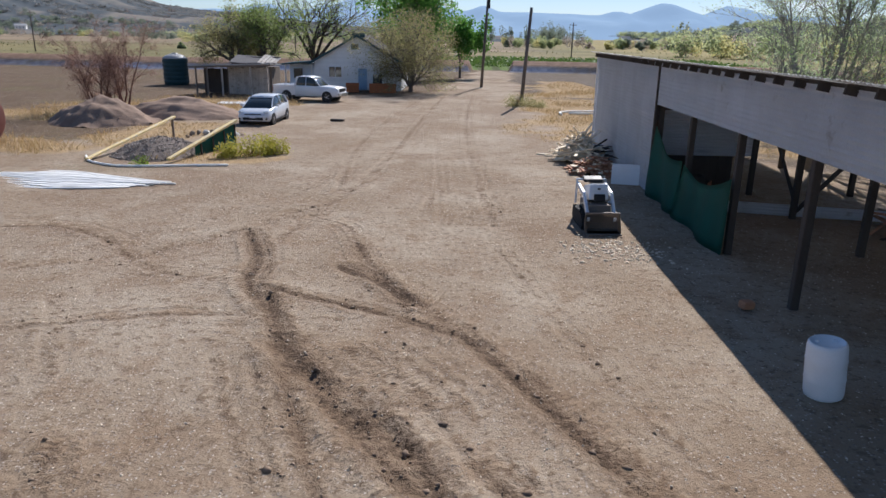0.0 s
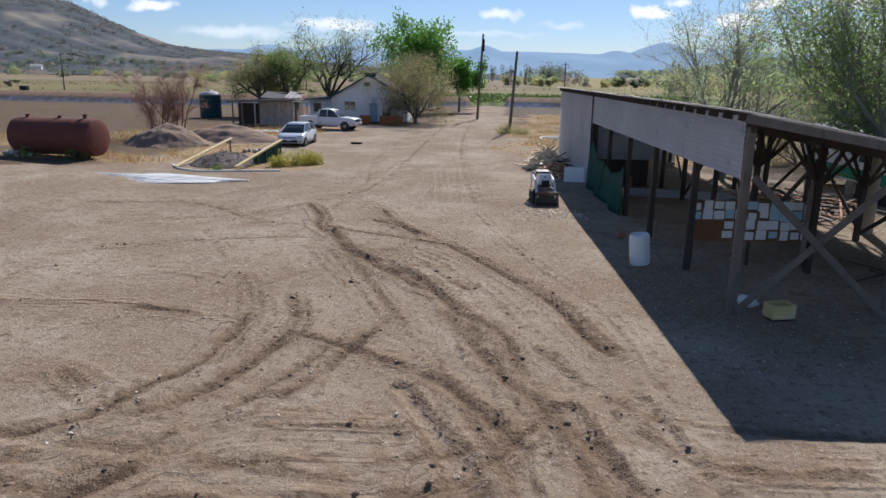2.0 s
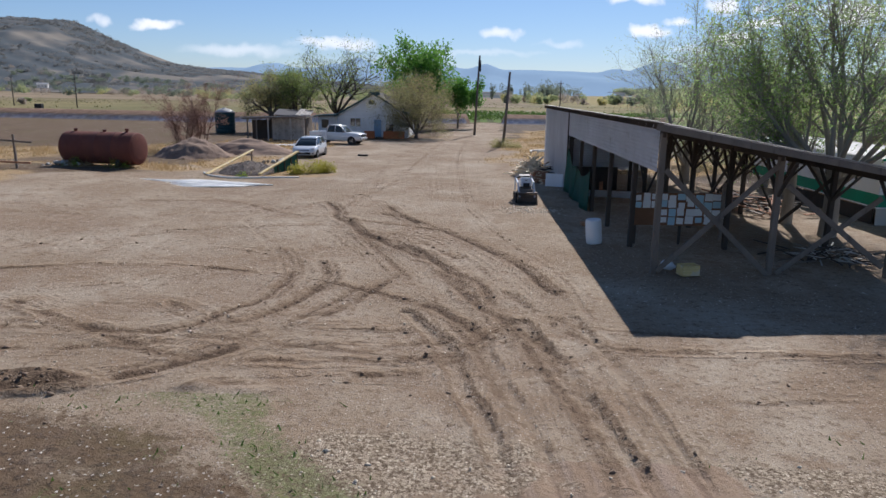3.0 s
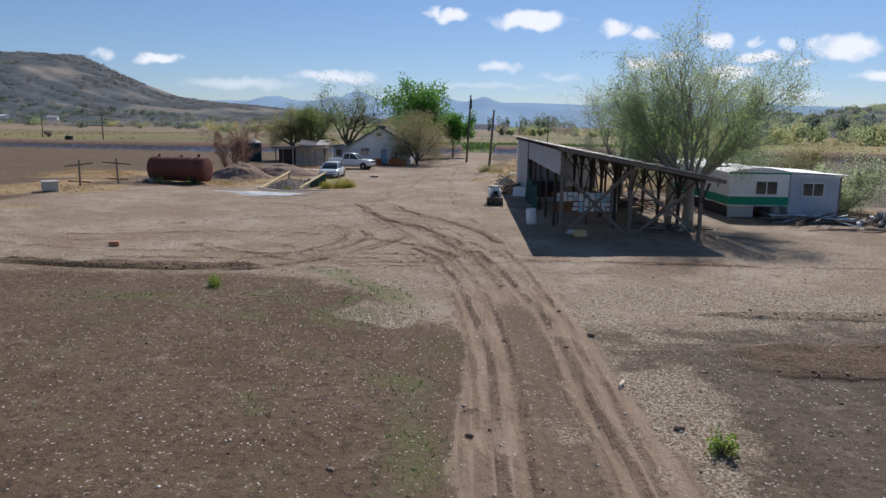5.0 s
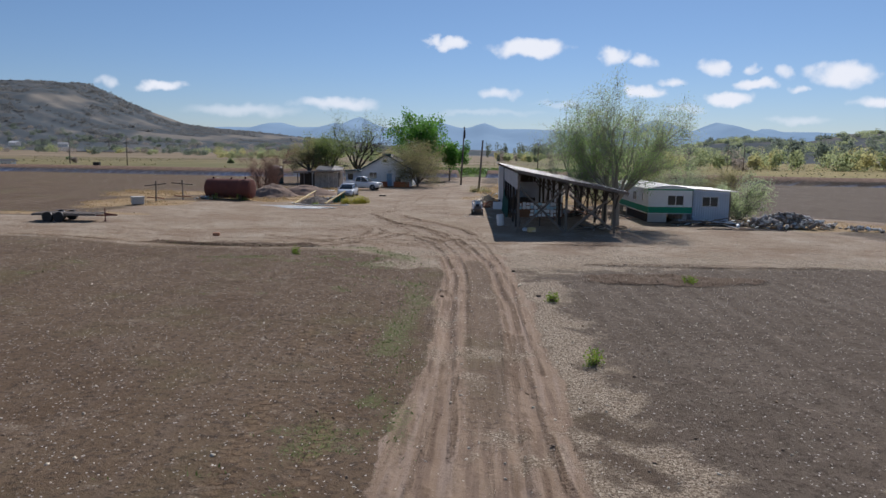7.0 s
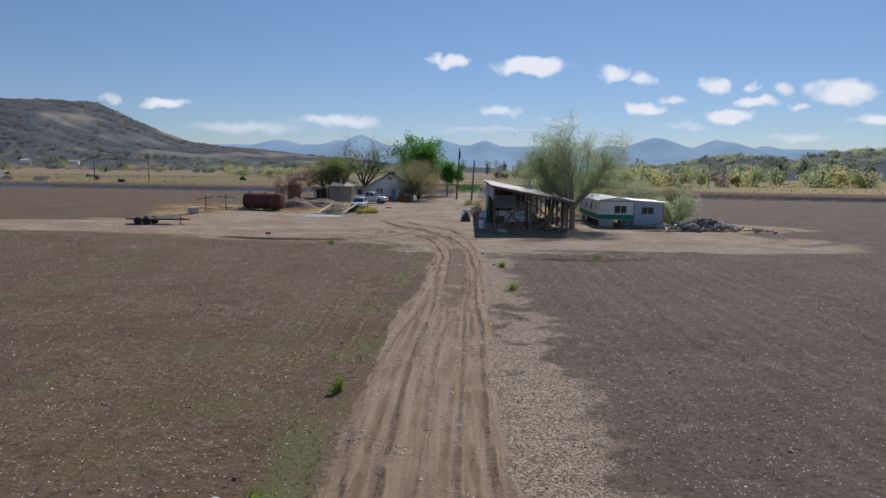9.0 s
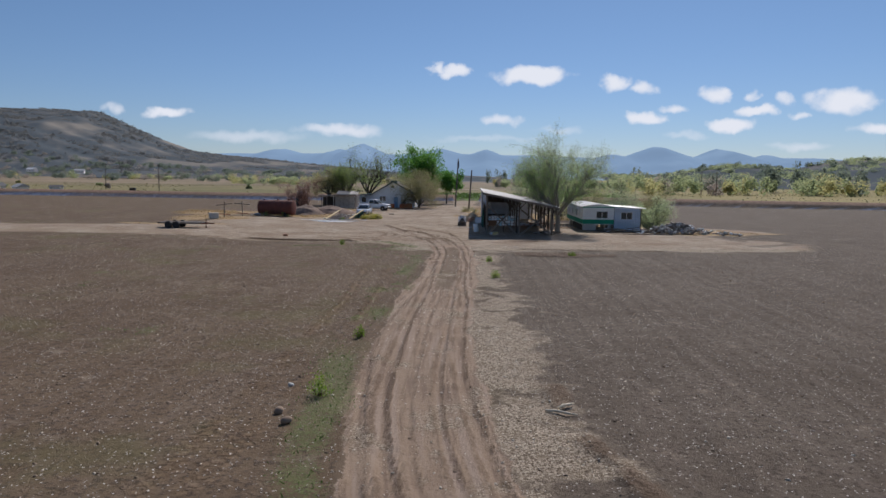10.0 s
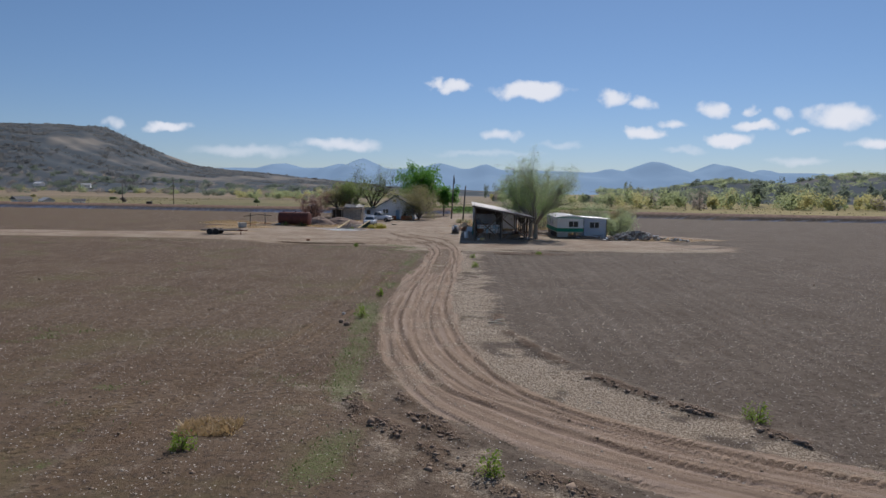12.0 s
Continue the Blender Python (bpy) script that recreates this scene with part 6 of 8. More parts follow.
def build_mobile_home():
    s = thing("mobile_home", "old white mobile home with a green stripe on blocks", "mobile home")
    x0, x1, y0, y1, zb, zs, zt = 17.25, 20.75, 13.65, 26.0, 0.72, 1.22, 2.66
    bm = B()
    box(bm, ((x0 + x1) / 2, (y0 + y1) / 2, (zb + zt) / 2), (x1 - x0, y1 - y0, zt - zb), bevel=0.05)
    part("body", bm, WHITE_WALL, s)
    # stripe panels, 6 mm proud
    for c, sz in ((((x0 + x1) / 2, y0 - 0.006, (zb + zs) / 2 + 0.03), (x1 - x0 - 0.02, 0.02, zs - zb)), ((x0 - 0.006, (y0 + y1) / 2, (zb + zs) / 2 + 0.03), (0.02, y1 - y0 - 0.02, zs - zb))):
        bm = B()
        box(bm, c, sz)
        part("stripe", bm, GREEN_PAINT, s, "green painted stripe")
    bm = B()
    box(bm, ((x0 + x1) / 2, y0 - 0.01, zt - 0.03), (x1 - x0 + 0.1, 0.04, 0.10))
    part("trim", bm, GREEN_PAINT, s, "green edge under the roof")
    for c, sz in ((((x0 + x1) / 2, y0 - 0.012, zb + 0.01), (x1 - x0, 0.03, 0.05)), ((x0 - 0.012, (y0 + y1) / 2, zb + 0.01), (0.03, y1 - y0, 0.05))):
        bm = B()
        box(bm, c, sz)
        part("trim", bm, WHITE_WALL, s)
    # shallow arched roof
    bm = B()
    n = 10
    rows = []
    for y in (y0 - 0.18, y1 + 0.1):
        rows.append([bm.verts.new((x0 - 0.14 + (x1 - x0 + 0.28) * k / n, y, zt + 0.04 + 0.26 * math.sin(math.pi * k / n))) for k in range(n + 1)])
    fs = [bm.faces.new((rows[0][k], rows[0][k + 1], rows[1][k + 1], rows[1][k])) for k in range(n)]
    bm.faces.new([*rows[0][::-1]])
    bmesh.ops.solidify(bm, geom=fs, thickness=0.05)
    part("roof", bm, mat("white_roof_coat", (0.78, 0.77, 0.74), 0.6, vary=0.2, scale=0.8, stain=(0.55, 0.52, 0.48), stain_at=0.6), s)
    window_unit(s, (19.42, y0 - 0.03, 1.78), 1.35, 0.86)
    window_unit(s, (x0 - 0.03, 15.3, 1.95), 0.5, 0.7, panes=1, axis="x")
    for y in (18.0, 21.0, 24.3):
        window_unit(s, (x0 - 0.03, y, 1.9), 1.2, 0.8, panes=2, axis="x")
    # blocks and dark void below, pale skirting at one end
    for y in (14.2, 18, 22, 25.5):
        for x in (17.7, 20.3):
            bm = B()
            for k in range(3):
                box(bm, (x, y, 0.1 + 0.21 * k), (0.4, 0.4, 0.2), turn=(0, 0, 7 * k), bevel=0.01)
            part("block", bm, CONCRETE, s)
    bm = B()
    box(bm, (17.3, 17.5, 0.32), (0.03, 7.0, 0.62))
    part("skirting", bm, DARK_WOOD, s)
    bm = B()
    box(bm, (18.05, y0 + 0.12, 0.34), (1.5, 0.03, 0.66), turn=(-4, 0, 0))
    part("skirting", bm, CONCRETE, s)
    a = thing("lean_to_room", "pale blue sheet-metal room built onto the mobile home", "annexe")
    ax0, ax1, ay0, ay1 = 20.82, 23.75, 13.85, 19.5
    bm = B()
    v = [bm.verts.new(p) for p in ((ax0, ay0, 0), (ax1, ay0, 0), (ax1, ay1, 0), (ax0, ay1, 0), (ax0, ay0, 2.66), (ax1, ay0, 2.50), (ax1, ay1, 2.50), (ax0, ay1, 2.66))]
    for f in ((0, 1, 5, 4), (1, 2, 6, 5), (2, 3, 7, 6), (3, 0, 4, 7), (4, 5, 6, 7), (3, 2, 1, 0)):
        bm.faces.new([v[i] for i in f])
    part("body", bm, BLUE_PAINT, a)
    x = ax0 + 0.02
    while x < ax1 - 0.1:
        bm = B()
        ribbed(bm, 0.74, 2.40 - (x - ax0) * 0.05, 0.185, 0.008, 0.003)
        bmesh.ops.transform(bm, matrix=Matrix(((1, 0, 0, x), (0, 0, -1, ay0 - 0.02), (0, 1, 0, 0.08), (0, 0, 0, 1))), verts=bm.verts)
        part("wall_sheet", bm, BLUE_PAINT, a)
        x += 0.73
    bm = B()
    box(bm, ((ax0 + ax1) / 2 + 0.2, (ay0 + ay1) / 2, 2.63), (ax1 - ax0 + 0.7, ay1 - ay0 + 0.5, 0.05), turn=(0, 3, 0))
    part("roof", bm, ROOF_METAL, a)
    bm = B()
    beam(bm, (ax1 + 0.03, ay0 - 0.02, 0), (ax1 + 0.03, ay0 - 0.02, 2.45), 0.1, 0.06)
    part("corner_board", bm, OLD_WOOD, a)
    bm = B()
    beam(bm, (ax0 - 0.02, ay0 - 0.06, 0.2), (ax0 - 0.02, ay0 - 0.06, 2.6), 0.05, 0.05)
    part("corner_board", bm, DARK_WOOD, a)
    window_unit(a, (22.2, ay0 - 0.06, 1.70), 1.32, 0.84)
    bm = B()
    box(bm, (21.0, 13.4, 0.16), (2.6, 0.5, 0.05), turn=(18, 0, 0))
    part("ramp", bm, BLUE_PAINT, a, "pale sheet leaning at the wall's foot")


build_house()
build_shack()
build_water_tank()
build_mobile_home()
# ---------------------------------------------------------------- vehicles
def loft(bm, stations, closed=True):
    """Skin a row of cross-sections, each a list of (y, z) at its x."""
    rings = [[bm.verts.new((x, y, z)) for y, z in ring] for x, ring in stations]
    n = len(rings[0])
    for a, b in zip(rings, rings[1:]):
        for k in range(n if closed else n - 1):
            bm.faces.new((a[k], a[(k + 1) % n], b[(k + 1) % n], b[k]))
    bm.faces.new(rings[0][::-1])
    bm.faces.new(rings[-1])
    bmesh.ops.recalc_face_normals(bm, faces=bm.faces)


def body_ring(half, z0, z1, shoulder=0.06, tuck=0.08):
    """A lower-body section with rounded shoulders and tucked sills."""
    pts = [(half - tuck, z0), (half, z0 + 0.16), (half + 0.01, (z0 + z1) / 2), (half - 0.01, z1 - shoulder), (half - 0.07, z1), (half * 0.5, z1 + 0.015)]
    return pts + [(-y, z) for y, z in pts[::-1]]


def cab_ring(half, z0, z1, top):
    pts = [(half, z0), (half - 0.04, z0 + (z1 - z0) * 0.4), (top + 0.03, z1 - 0.06), (top - 0.06, z1), (top * 0.4, z1 + 0.02)]
    return pts + [(-y, z) for y, z in pts[::-1]]


def wheel(parent, at, r, w, rim=None, spokes=5):
    bm = B()
    m = pose(*at, 90, 0, 0)
    lathe(bm, [(r * 0.62, -w / 2), (r * 0.95, -w / 2), (r, -w * 0.3), (r, w * 0.3), (r * 0.95, w / 2), (r * 0.62, w / 2)], 26, m)
    tyre = part("wheel", bm, TYRE, parent, smooth=False)
    bm = B()
    for side in (-1, 1):
        lathe(bm, [(r * 0.63, 0), (r * 0.6, 0.02), (r * 0.2, 0.025), (r * 0.12, 0.05), (0.01, 0.05)], 20, pose(*at, -90 * side, 0, 0) @ Matrix.Translation((0, 0, w * 0.42)))
        for k in range(spokes):
            a = 2 * math.pi * k / 5
            beam(bm, Vector(at) + Vector((math.cos(a) * r * 0.15, side * (w * 0.5), math.sin(a) * r * 0.15)), Vector(at) + Vector((math.cos(a) * r * 0.6, side * (w * 0.48), math.sin(a) * r * 0.6)), 0.05, 0.03, 0.0)
    part("rim", bm, rim or CHROME, tyre)
    bm = B()
    lathe(bm, [(r * 1.14, -w / 2 - 0.012), (r * 1.14, w / 2 + 0.012)], 26, m)
    part("wheel_arch", bm, BLACK, parent)


def blocks(name, parent, material, *items, label=""):
    bm = B()
    for centre, size, turn, bev in items:
        box(bm, centre, size, turn, bev)
    return part(name, bm, material, parent, label)


def each(name, parent, material, *items):
    for item in items:
        blocks(name, parent, material, item)


def pillars(parent, material, *bars):
    for p, q, w, h in bars:
        bm = B()
        beam(bm, p, q, w, h)
        part("pillar", bm, material, parent)


def build_car():
    """Compact hatchback, nose towards -x in its own frame before turning."""
    s = thing("hatchback_car", "silver-white compact hatchback parked on the dirt yard", "car", (-11.45, 40.2, 0.0), 89.0)
    s.scale = (1.04, 1.02, 0.93)
    bm = B()
    loft(bm, [(-2.18, body_ring(0.66, 0.32, 0.62)), (-2.08, body_ring(0.80, 0.26, 0.74)), (-1.7, body_ring(0.88, 0.22, 0.90)), (-1.05, body_ring(0.905, 0.20, 1.00)), (-0.2, body_ring(0.91, 0.20, 1.03)),
              (0.8, body_ring(0.91, 0.20, 1.06)), (1.6, body_ring(0.89, 0.22, 1.08)), (2.05, body_ring(0.82, 0.28, 1.06)), (2.19, body_ring(0.70, 0.38, 0.98))])
    part("body", bm, CAR_SILVER, s, smooth=True)
    bm = B()
    loft(bm, [(-1.35, cab_ring(0.80, 0.96, 1.02, 0.72)), (-0.45, cab_ring(0.85, 1.00, 1.50, 0.64)), (0.1, cab_ring(0.86, 1.02, 1.585, 0.64)), (1.1, cab_ring(0.86, 1.04, 1.58, 0.63)), (1.75, cab_ring(0.82, 1.05, 1.45, 0.60)), (2.06, cab_ring(0.76, 1.04, 1.10, 0.68))])
    part("side_glazing", bm, GLASS, s, "dark tinted glass", smooth=True)
    bm = B()
    loft(bm, [(-0.52, [(0.64, 1.49), (0.6, 1.53), (0, 1.55), (-0.6, 1.53), (-0.64, 1.49)]), (0.1, [(0.66, 1.575), (0.6, 1.61), (0, 1.63), (-0.6, 1.61), (-0.66, 1.575)]), (1.1, [(0.65, 1.57), (0.6, 1.605), (0, 1.62), (-0.6, 1.605), (-0.65, 1.57)]), (1.85, [(0.6, 1.43), (0.55, 1.47), (0, 1.48), (-0.55, 1.47), (-0.6, 1.43)])])
    part("roof", bm, CAR_SILVER, s, smooth=True)
    for y in (-1, 1):
        pillars(s, CAR_SILVER, ((-1.32, y * 0.80, 1.0), (-0.48, y * 0.655, 1.52), 0.05, 0.06), ((0.22, y * 0.875, 1.03), (0.25, y * 0.67, 1.58), 0.05, 0.09),
                ((1.45, y * 0.86, 1.05), (1.55, y * 0.635, 1.52), 0.05, 0.2), ((2.02, y * 0.78, 1.06), (1.80, y * 0.60, 1.46), 0.05, 0.1))
    for x in (-1.36, 1.29):
        for y in (-0.80, 0.80):
            wheel(s, (x, y, 0.325), 0.325, 0.22)
    each("grille", s, BLACK, ((-2.17, 0, 0.42), (0.06, 1.1, 0.16), (0, 0, 0), 0.02), ((-2.13, 0, 0.66), (0.08, 0.9, 0.07), (0, 0, 0), 0.02))
    for y in (-0.66, 0.66):
        blocks("headlight", s, LAMP_CLEAR, ((-1.97, y, 0.76), (0.34, 0.24, 0.12), (0, 18, -25 if y > 0 else 25), 0.04))
        blocks("fog_lamp", s, BLACK, ((-2.1, y, 0.42), (0.1, 0.22, 0.12), (0, 0, 0), 0.03))
        blocks("tail_light", s, LAMP_RED, ((2.05, y * 1.08, 0.98), (0.16, 0.14, 0.34), (0, 0, 0), 0.03))
        blocks("side_mirror", s, CAR_SILVER, ((-0.82, y * 1.5, 1.08), (0.14, 0.18, 0.14), (0, 0, 0), 0.04))
        blocks("sill", s, BLACK, ((0, y * 1.35, 0.24), (2.0, 0.05, 0.1), (0, 0, 0), 0.01))
    blocks("number_plate", s, PLASTIC, ((-2.215, 0, 0.52), (0.02, 0.32, 0.13), (0, 0, 0), 0.004))
    return s


def build_pickup():
    s = thing("pickup_truck", "white crew-cab pickup truck parked before the house", "pickup truck", (-11.75, 53.85, 0), 168.5)
    s.scale = (0.89, 0.95, 0.95)
    bm = B()
    loft(bm, [(-2.92, body_ring(0.80, 0.50, 0.98)), (-2.78, body_ring(0.94, 0.42, 1.08)), (-2.2, body_ring(0.99, 0.40, 1.16)), (-1.0, body_ring(1.0, 0.38, 1.22)), (0.95, body_ring(1.0, 0.38, 1.24))])
    part("body", bm, CAR_WHITE, s, smooth=True)
    bm = B()
    loft(bm, [(-1.35, cab_ring(0.88, 1.16, 1.24, 0.80)), (-0.62, cab_ring(0.92, 1.18, 1.80, 0.72)), (-0.1, cab_ring(0.93, 1.20, 1.90, 0.72)), (0.7, cab_ring(0.93, 1.20, 1.88, 0.72)), (1.0, cab_ring(0.90, 1.20, 1.30, 0.80))])
    part("side_glazing", bm, GLASS, s, "dark tinted glass", smooth=True)
    bm = B()
    loft(bm, [(-0.7, [(0.72, 1.79), (0.66, 1.84), (0, 1.86), (-0.66, 1.84), (-0.72, 1.79)]), (-0.1, [(0.74, 1.89), (0.68, 1.93), (0, 1.95), (-0.68, 1.93), (-0.74, 1.89)]), (0.75, [(0.74, 1.87), (0.68, 1.91), (0, 1.93), (-0.68, 1.91), (-0.74, 1.87)])])
    part("roof", bm, CAR_WHITE, s, smooth=True)
    for y in (-1, 1):
        pillars(s, CAR_WHITE, ((-1.33, y * 0.88, 1.2), (-0.64, y * 0.735, 1.83), 0.06, 0.07), ((-0.05, y * 0.945, 1.2), (-0.03, y * 0.75, 1.9), 0.05, 0.10), ((0.93, y * 0.93, 1.2), (0.76, y * 0.74, 1.88), 0.06, 0.22))
    # open bed: two sides, tailgate, floor
    bm = B()
    for y in (-0.94, 0.94):
        box(bm, (1.95, y, 0.86), (1.98, 0.11, 0.78), bevel=0.04)
    box(bm, (2.9, 0, 0.9), (0.09, 1.8, 0.7), bevel=0.03)
    box(bm, (1.95, 0, 0.62), (1.95, 1.8, 0.06))
    box(bm, (1.0, 0, 0.95), (0.06, 1.85, 0.58))
    part("bed", bm, CAR_WHITE, s)
    for x in (-1.92, 1.72):
        for y in (-0.86, 0.86):
            wheel(s, (x, y, 0.40), 0.40, 0.27)
    blocks("bumper", s, CHROME, ((-2.98, 0, 0.60), (0.14, 1.85, 0.24), (0, 0, 0), 0.05))
    blocks("rear_bumper", s, CHROME, ((3.0, 0, 0.60), (0.16, 1.85, 0.2), (0, 0, 0), 0.05))
    blocks("grille", s, BLACK, ((-2.93, 0, 0.90), (0.06, 1.2, 0.26), (0, 0, 0), 0.02))
    for y in (-0.78, 0.78):
        blocks("headlight", s, LAMP_CLEAR, ((-2.85, y, 0.96), (0.16, 0.3, 0.2), (0, 0, 0), 0.03))
        blocks("tail_light", s, LAMP_RED, ((2.93, y * 1.2, 0.98), (0.06, 0.1, 0.4), (0, 0, 0), 0.01))
        blocks("side_mirror", s, BLACK, ((-0.95, y * 1.38, 1.32), (0.14, 0.2, 0.24), (0, 0, 0), 0.04))
        blocks("running_board", s, BLACK, ((-0.05, y * 1.28, 0.36), (2.3, 0.14, 0.06), (0, 0, 0), 0.01))
    return s


def build_loader():
    """Small stand-on skid loader with its bucket down, facing the camera's side."""
    s = thing("mini_loader", "small white and grey tracked loader with lowered steel bucket", "loader", (3.68, 18.6, 0.0), 3)
    s.scale = (0.88, 0.88, 0.88)
    for x in (-0.44, 0.44):
        bm = B()
        prof = [(-0.75, 0.14), (-0.66, 0.02), (0.6, 0.02), (0.72, 0.16), (0.68, 0.36), (0.52, 0.46), (-0.5, 0.42), (-0.72, 0.30)]
        a = [bm.verts.new((x - 0.11, y, z)) for y, z in prof]
        b = [bm.verts.new((x + 0.11, y, z)) for y, z in prof]
        bm.faces.new(a)
        bm.faces.new(b[::-1])
        for k in range(8):
            bm.faces.new((a[k], b[k], b[(k + 1) % 8], a[(k + 1) % 8]))
        bmesh.ops.recalc_face_normals(bm, faces=bm.faces)
        for k in range(16):
            y = -0.7 + 1.36 * k / 15
            box(bm, (x, y, 0.012), (0.23, 0.045, 0.03))
            box(bm, (x, y, 0.44 if y > -0.55 else 0.4), (0.23, 0.045, 0.03))
        part("track", bm, TYRE, s)
    bm = B()
    box(bm, (0, 0.05, 0.5), (0.66, 1.3, 0.5), bevel=0.05)
    part("chassis", bm, STEEL, s)
    bm = B()
    box(bm, (0, 0.10, 0.98), (0.62, 0.95, 0.5), turn=(-14, 0, 0), bevel=0.08, taper=0.92)
    hood = part("hood", bm, CAR_WHITE, s, "white engine hood")
    blocks("vent", hood, BLACK, ((0, -0.30, 1.17), (0.10, 0.10, 0.05), (-14, 0, 0), 0.02), ((0, -0.46, 0.93), (0.34, 0.06, 0.22), (-14, 0, 0), 0.02))
    for x in (-0.42, 0.42):
        bm = B()
        beam(bm, (x, 0.72, 1.12), (x, -0.2, 0.98), 0.09, 0.14, 0.015)
        beam(bm, (x, -0.2, 0.98), (x * 0.95, -0.92, 0.34), 0.09, 0.13, 0.015)
        part("lift_arm", bm, CAR_SILVER, s)
        bm = B()
        tube(bm, [(x * 0.86, 0.35, 0.55), (x * 0.86, -0.35, 0.78)], 0.035, 8)
        part("hydraulic_ram", bm, CHROME, s)
    bm = B()
    beam(bm, (-0.46, 0.74, 0.5), (-0.46, 0.74, 1.28), 0.06, 0.06)
    beam(bm, (0.46, 0.74, 0.5), (0.46, 0.74, 1.28), 0.06, 0.06)
    beam(bm, (-0.46, 0.74, 1.26), (0.46, 0.74, 1.26), 0.06, 0.06)
    part("guard", bm, CAR_SILVER, s)
    bm = B()
    box(bm, (0, 0.62, 1.30), (0.6, 0.26, 0.10), turn=(20, 0, 0), bevel=0.03)
    part("control_panel", bm, BLACK, s)
    # bucket: curved back, floor and cheeks
    bm = B()
    prof = [(-1.33, 0.03), (-0.98, 0.03), (-0.88, 0.10), (-0.86, 0.28), (-0.92, 0.48), (-1.0, 0.58)]
    a = [bm.verts.new((-0.51, y, z)) for y, z in prof]
    b = [bm.verts.new((0.51, y, z)) for y, z in prof]
    fs = [bm.faces.new((a[k], a[k + 1], b[k + 1], b[k])) for k in range(5)]
    fs += [bm.faces.new(a), bm.faces.new(b[::-1])]
    bmesh.ops.solidify(bm, geom=fs, thickness=0.025)
    bucket = part("bucket", bm, STEEL, s, "worn brown-grey steel bucket")
    blocks("cutting_edge", bucket, STEEL, ((0, -1.35, 0.03), (1.04, 0.10, 0.03), (0, 0, 0), 0.004))
    blocks("rim", bucket, STEEL, ((0, -1.0, 0.585), (1.04, 0.05, 0.05), (0, 0, 0), 0.008))
    return s


def build_flat_trailer():
    s = thing("flat_trailer", "low rusty flatbed trailer with tandem black wheels", "trailer", (-24.1, 4.3, 0), 2)
    s.scale = (0.85, 0.85, 0.85)
    bm = B()
    for y in (-0.85, 0.85):
        beam(bm, (-3.1, y, 0.55), (2.0, y, 0.55), 0.08, 0.14)
    for k in range(8):
        beam(bm, (-3.0 + 0.7 * k, -0.85, 0.56), (-3.0 + 0.7 * k, 0.85, 0.56), 0.06, 0.10)
    part("frame", bm, STEEL, s)
    for k in range(9):
        bm = B()
        box(bm, (-0.55, -0.8 + 0.2 * k, 0.645), (4.9, 0.185, 0.045), bevel=0.006)
        part("deck_board", bm, DARK_WOOD if k % 3 else OLD_WOOD, s)
    bm = B()
    beam(bm, (2.0, -0.8, 0.52), (3.3, 0, 0.5), 0.08, 0.12)
    beam(bm, (2.0, 0.8, 0.52), (3.3, 0, 0.5), 0.08, 0.12)
    part("drawbar", bm, RUST, s)
    bm = B()
    tube(bm, [(2.35, 0, 0.0), (2.35, 0, 1.05)], 0.045, 8)
    box(bm, (2.35, 0, 0.02), (0.3, 0.3, 0.03))
    part("jack_stand", bm, RUST, s)
    for x in (-1.75, -0.85):
        for y in (-1.0, 1.0):
            wheel(s, (x, y, 0.36), 0.36, 0.22, TYRE, 0)
    for x in (-1.3,):
        each("mudguard", s, STEEL, ((x, -1.0, 0.80), (1.9, 0.26, 0.03), (0, 0, 0), 0.01), ((x, 1.0, 0.80), (1.9, 0.26, 0.03), (0, 0, 0), 0.01))
    return s


build_car()
build_pickup()
build_loader()
build_flat_trailer()
# ---------------------------------------------------------------- things in and round the shed
def build_barrel():
    s = thing("plastic_barrel", "white plastic barrel standing in the shed's shade", "barrel", (5.30, 9.12, 0), 15)
    s.matrix_basis = pose(5.30, 9.12, 0.02, 0, -5, 0) @ Matrix.Scale(0.94, 4)
    bm = B()
    lathe(bm, [(0.25, 0), (0.275, 0.02), (0.285, 0.08), (0.288, 0.27), (0.296, 0.30), (0.288, 0.33), (0.288, 0.58), (0.296, 0.61), (0.288, 0.64), (0.285, 0.80), (0.27, 0.87), (0.25, 0.895), (0.235, 0.895), (0.225, 0.865), (0.05, 0.86)], 32)
    part("body", bm, PLASTIC, s, smooth=True)
    for x in (-0.13, 0.13):
        bm = B()
        lathe(bm, [(0.035, 0.86), (0.035, 0.885), (0.02, 0.89)], 12, pose(x, 0.05, 0))
        part("bung", bm, PLASTIC, s)


def plank_pile(name, label, category, at, count, length, spread, height, materials, seed, width=(0.06, 0.14), thick=(0.03, 0.05), flat=11, piece_name="plank", heading=None):
    """A heap of loose sticks: lower ones flat, upper ones crossing."""
    r = random.Random(seed)
    s = thing(name, label, category, at)
    shared = {}
    for k in range(count):
        key = (k % 5, k % len(materials))
        if key not in shared:
            bm = B()
            box(bm, (0, 0, 0), (r.uniform(*length), r.uniform(*width), r.uniform(*thick)), bevel=0.004)
            shared[key] = finish(piece_name, bm, materials[key[1]])
        u = k / count
        x, y = r.gauss(0, spread[0] * 0.5), r.gauss(0, spread[1] * 0.5)
        fall = math.exp(-((x / spread[0]) ** 2 + (y / spread[1]) ** 2))
        z = 0.04 + height * fall * (0.15 + 0.85 * u)
        yaw = r.gauss(heading, 26) if heading is not None else r.uniform(0, 180)
        piece(piece_name, shared[key], s, pose(x, y, z, r.gauss(0, 8), r.gauss(0, flat * fall), yaw))
    return s


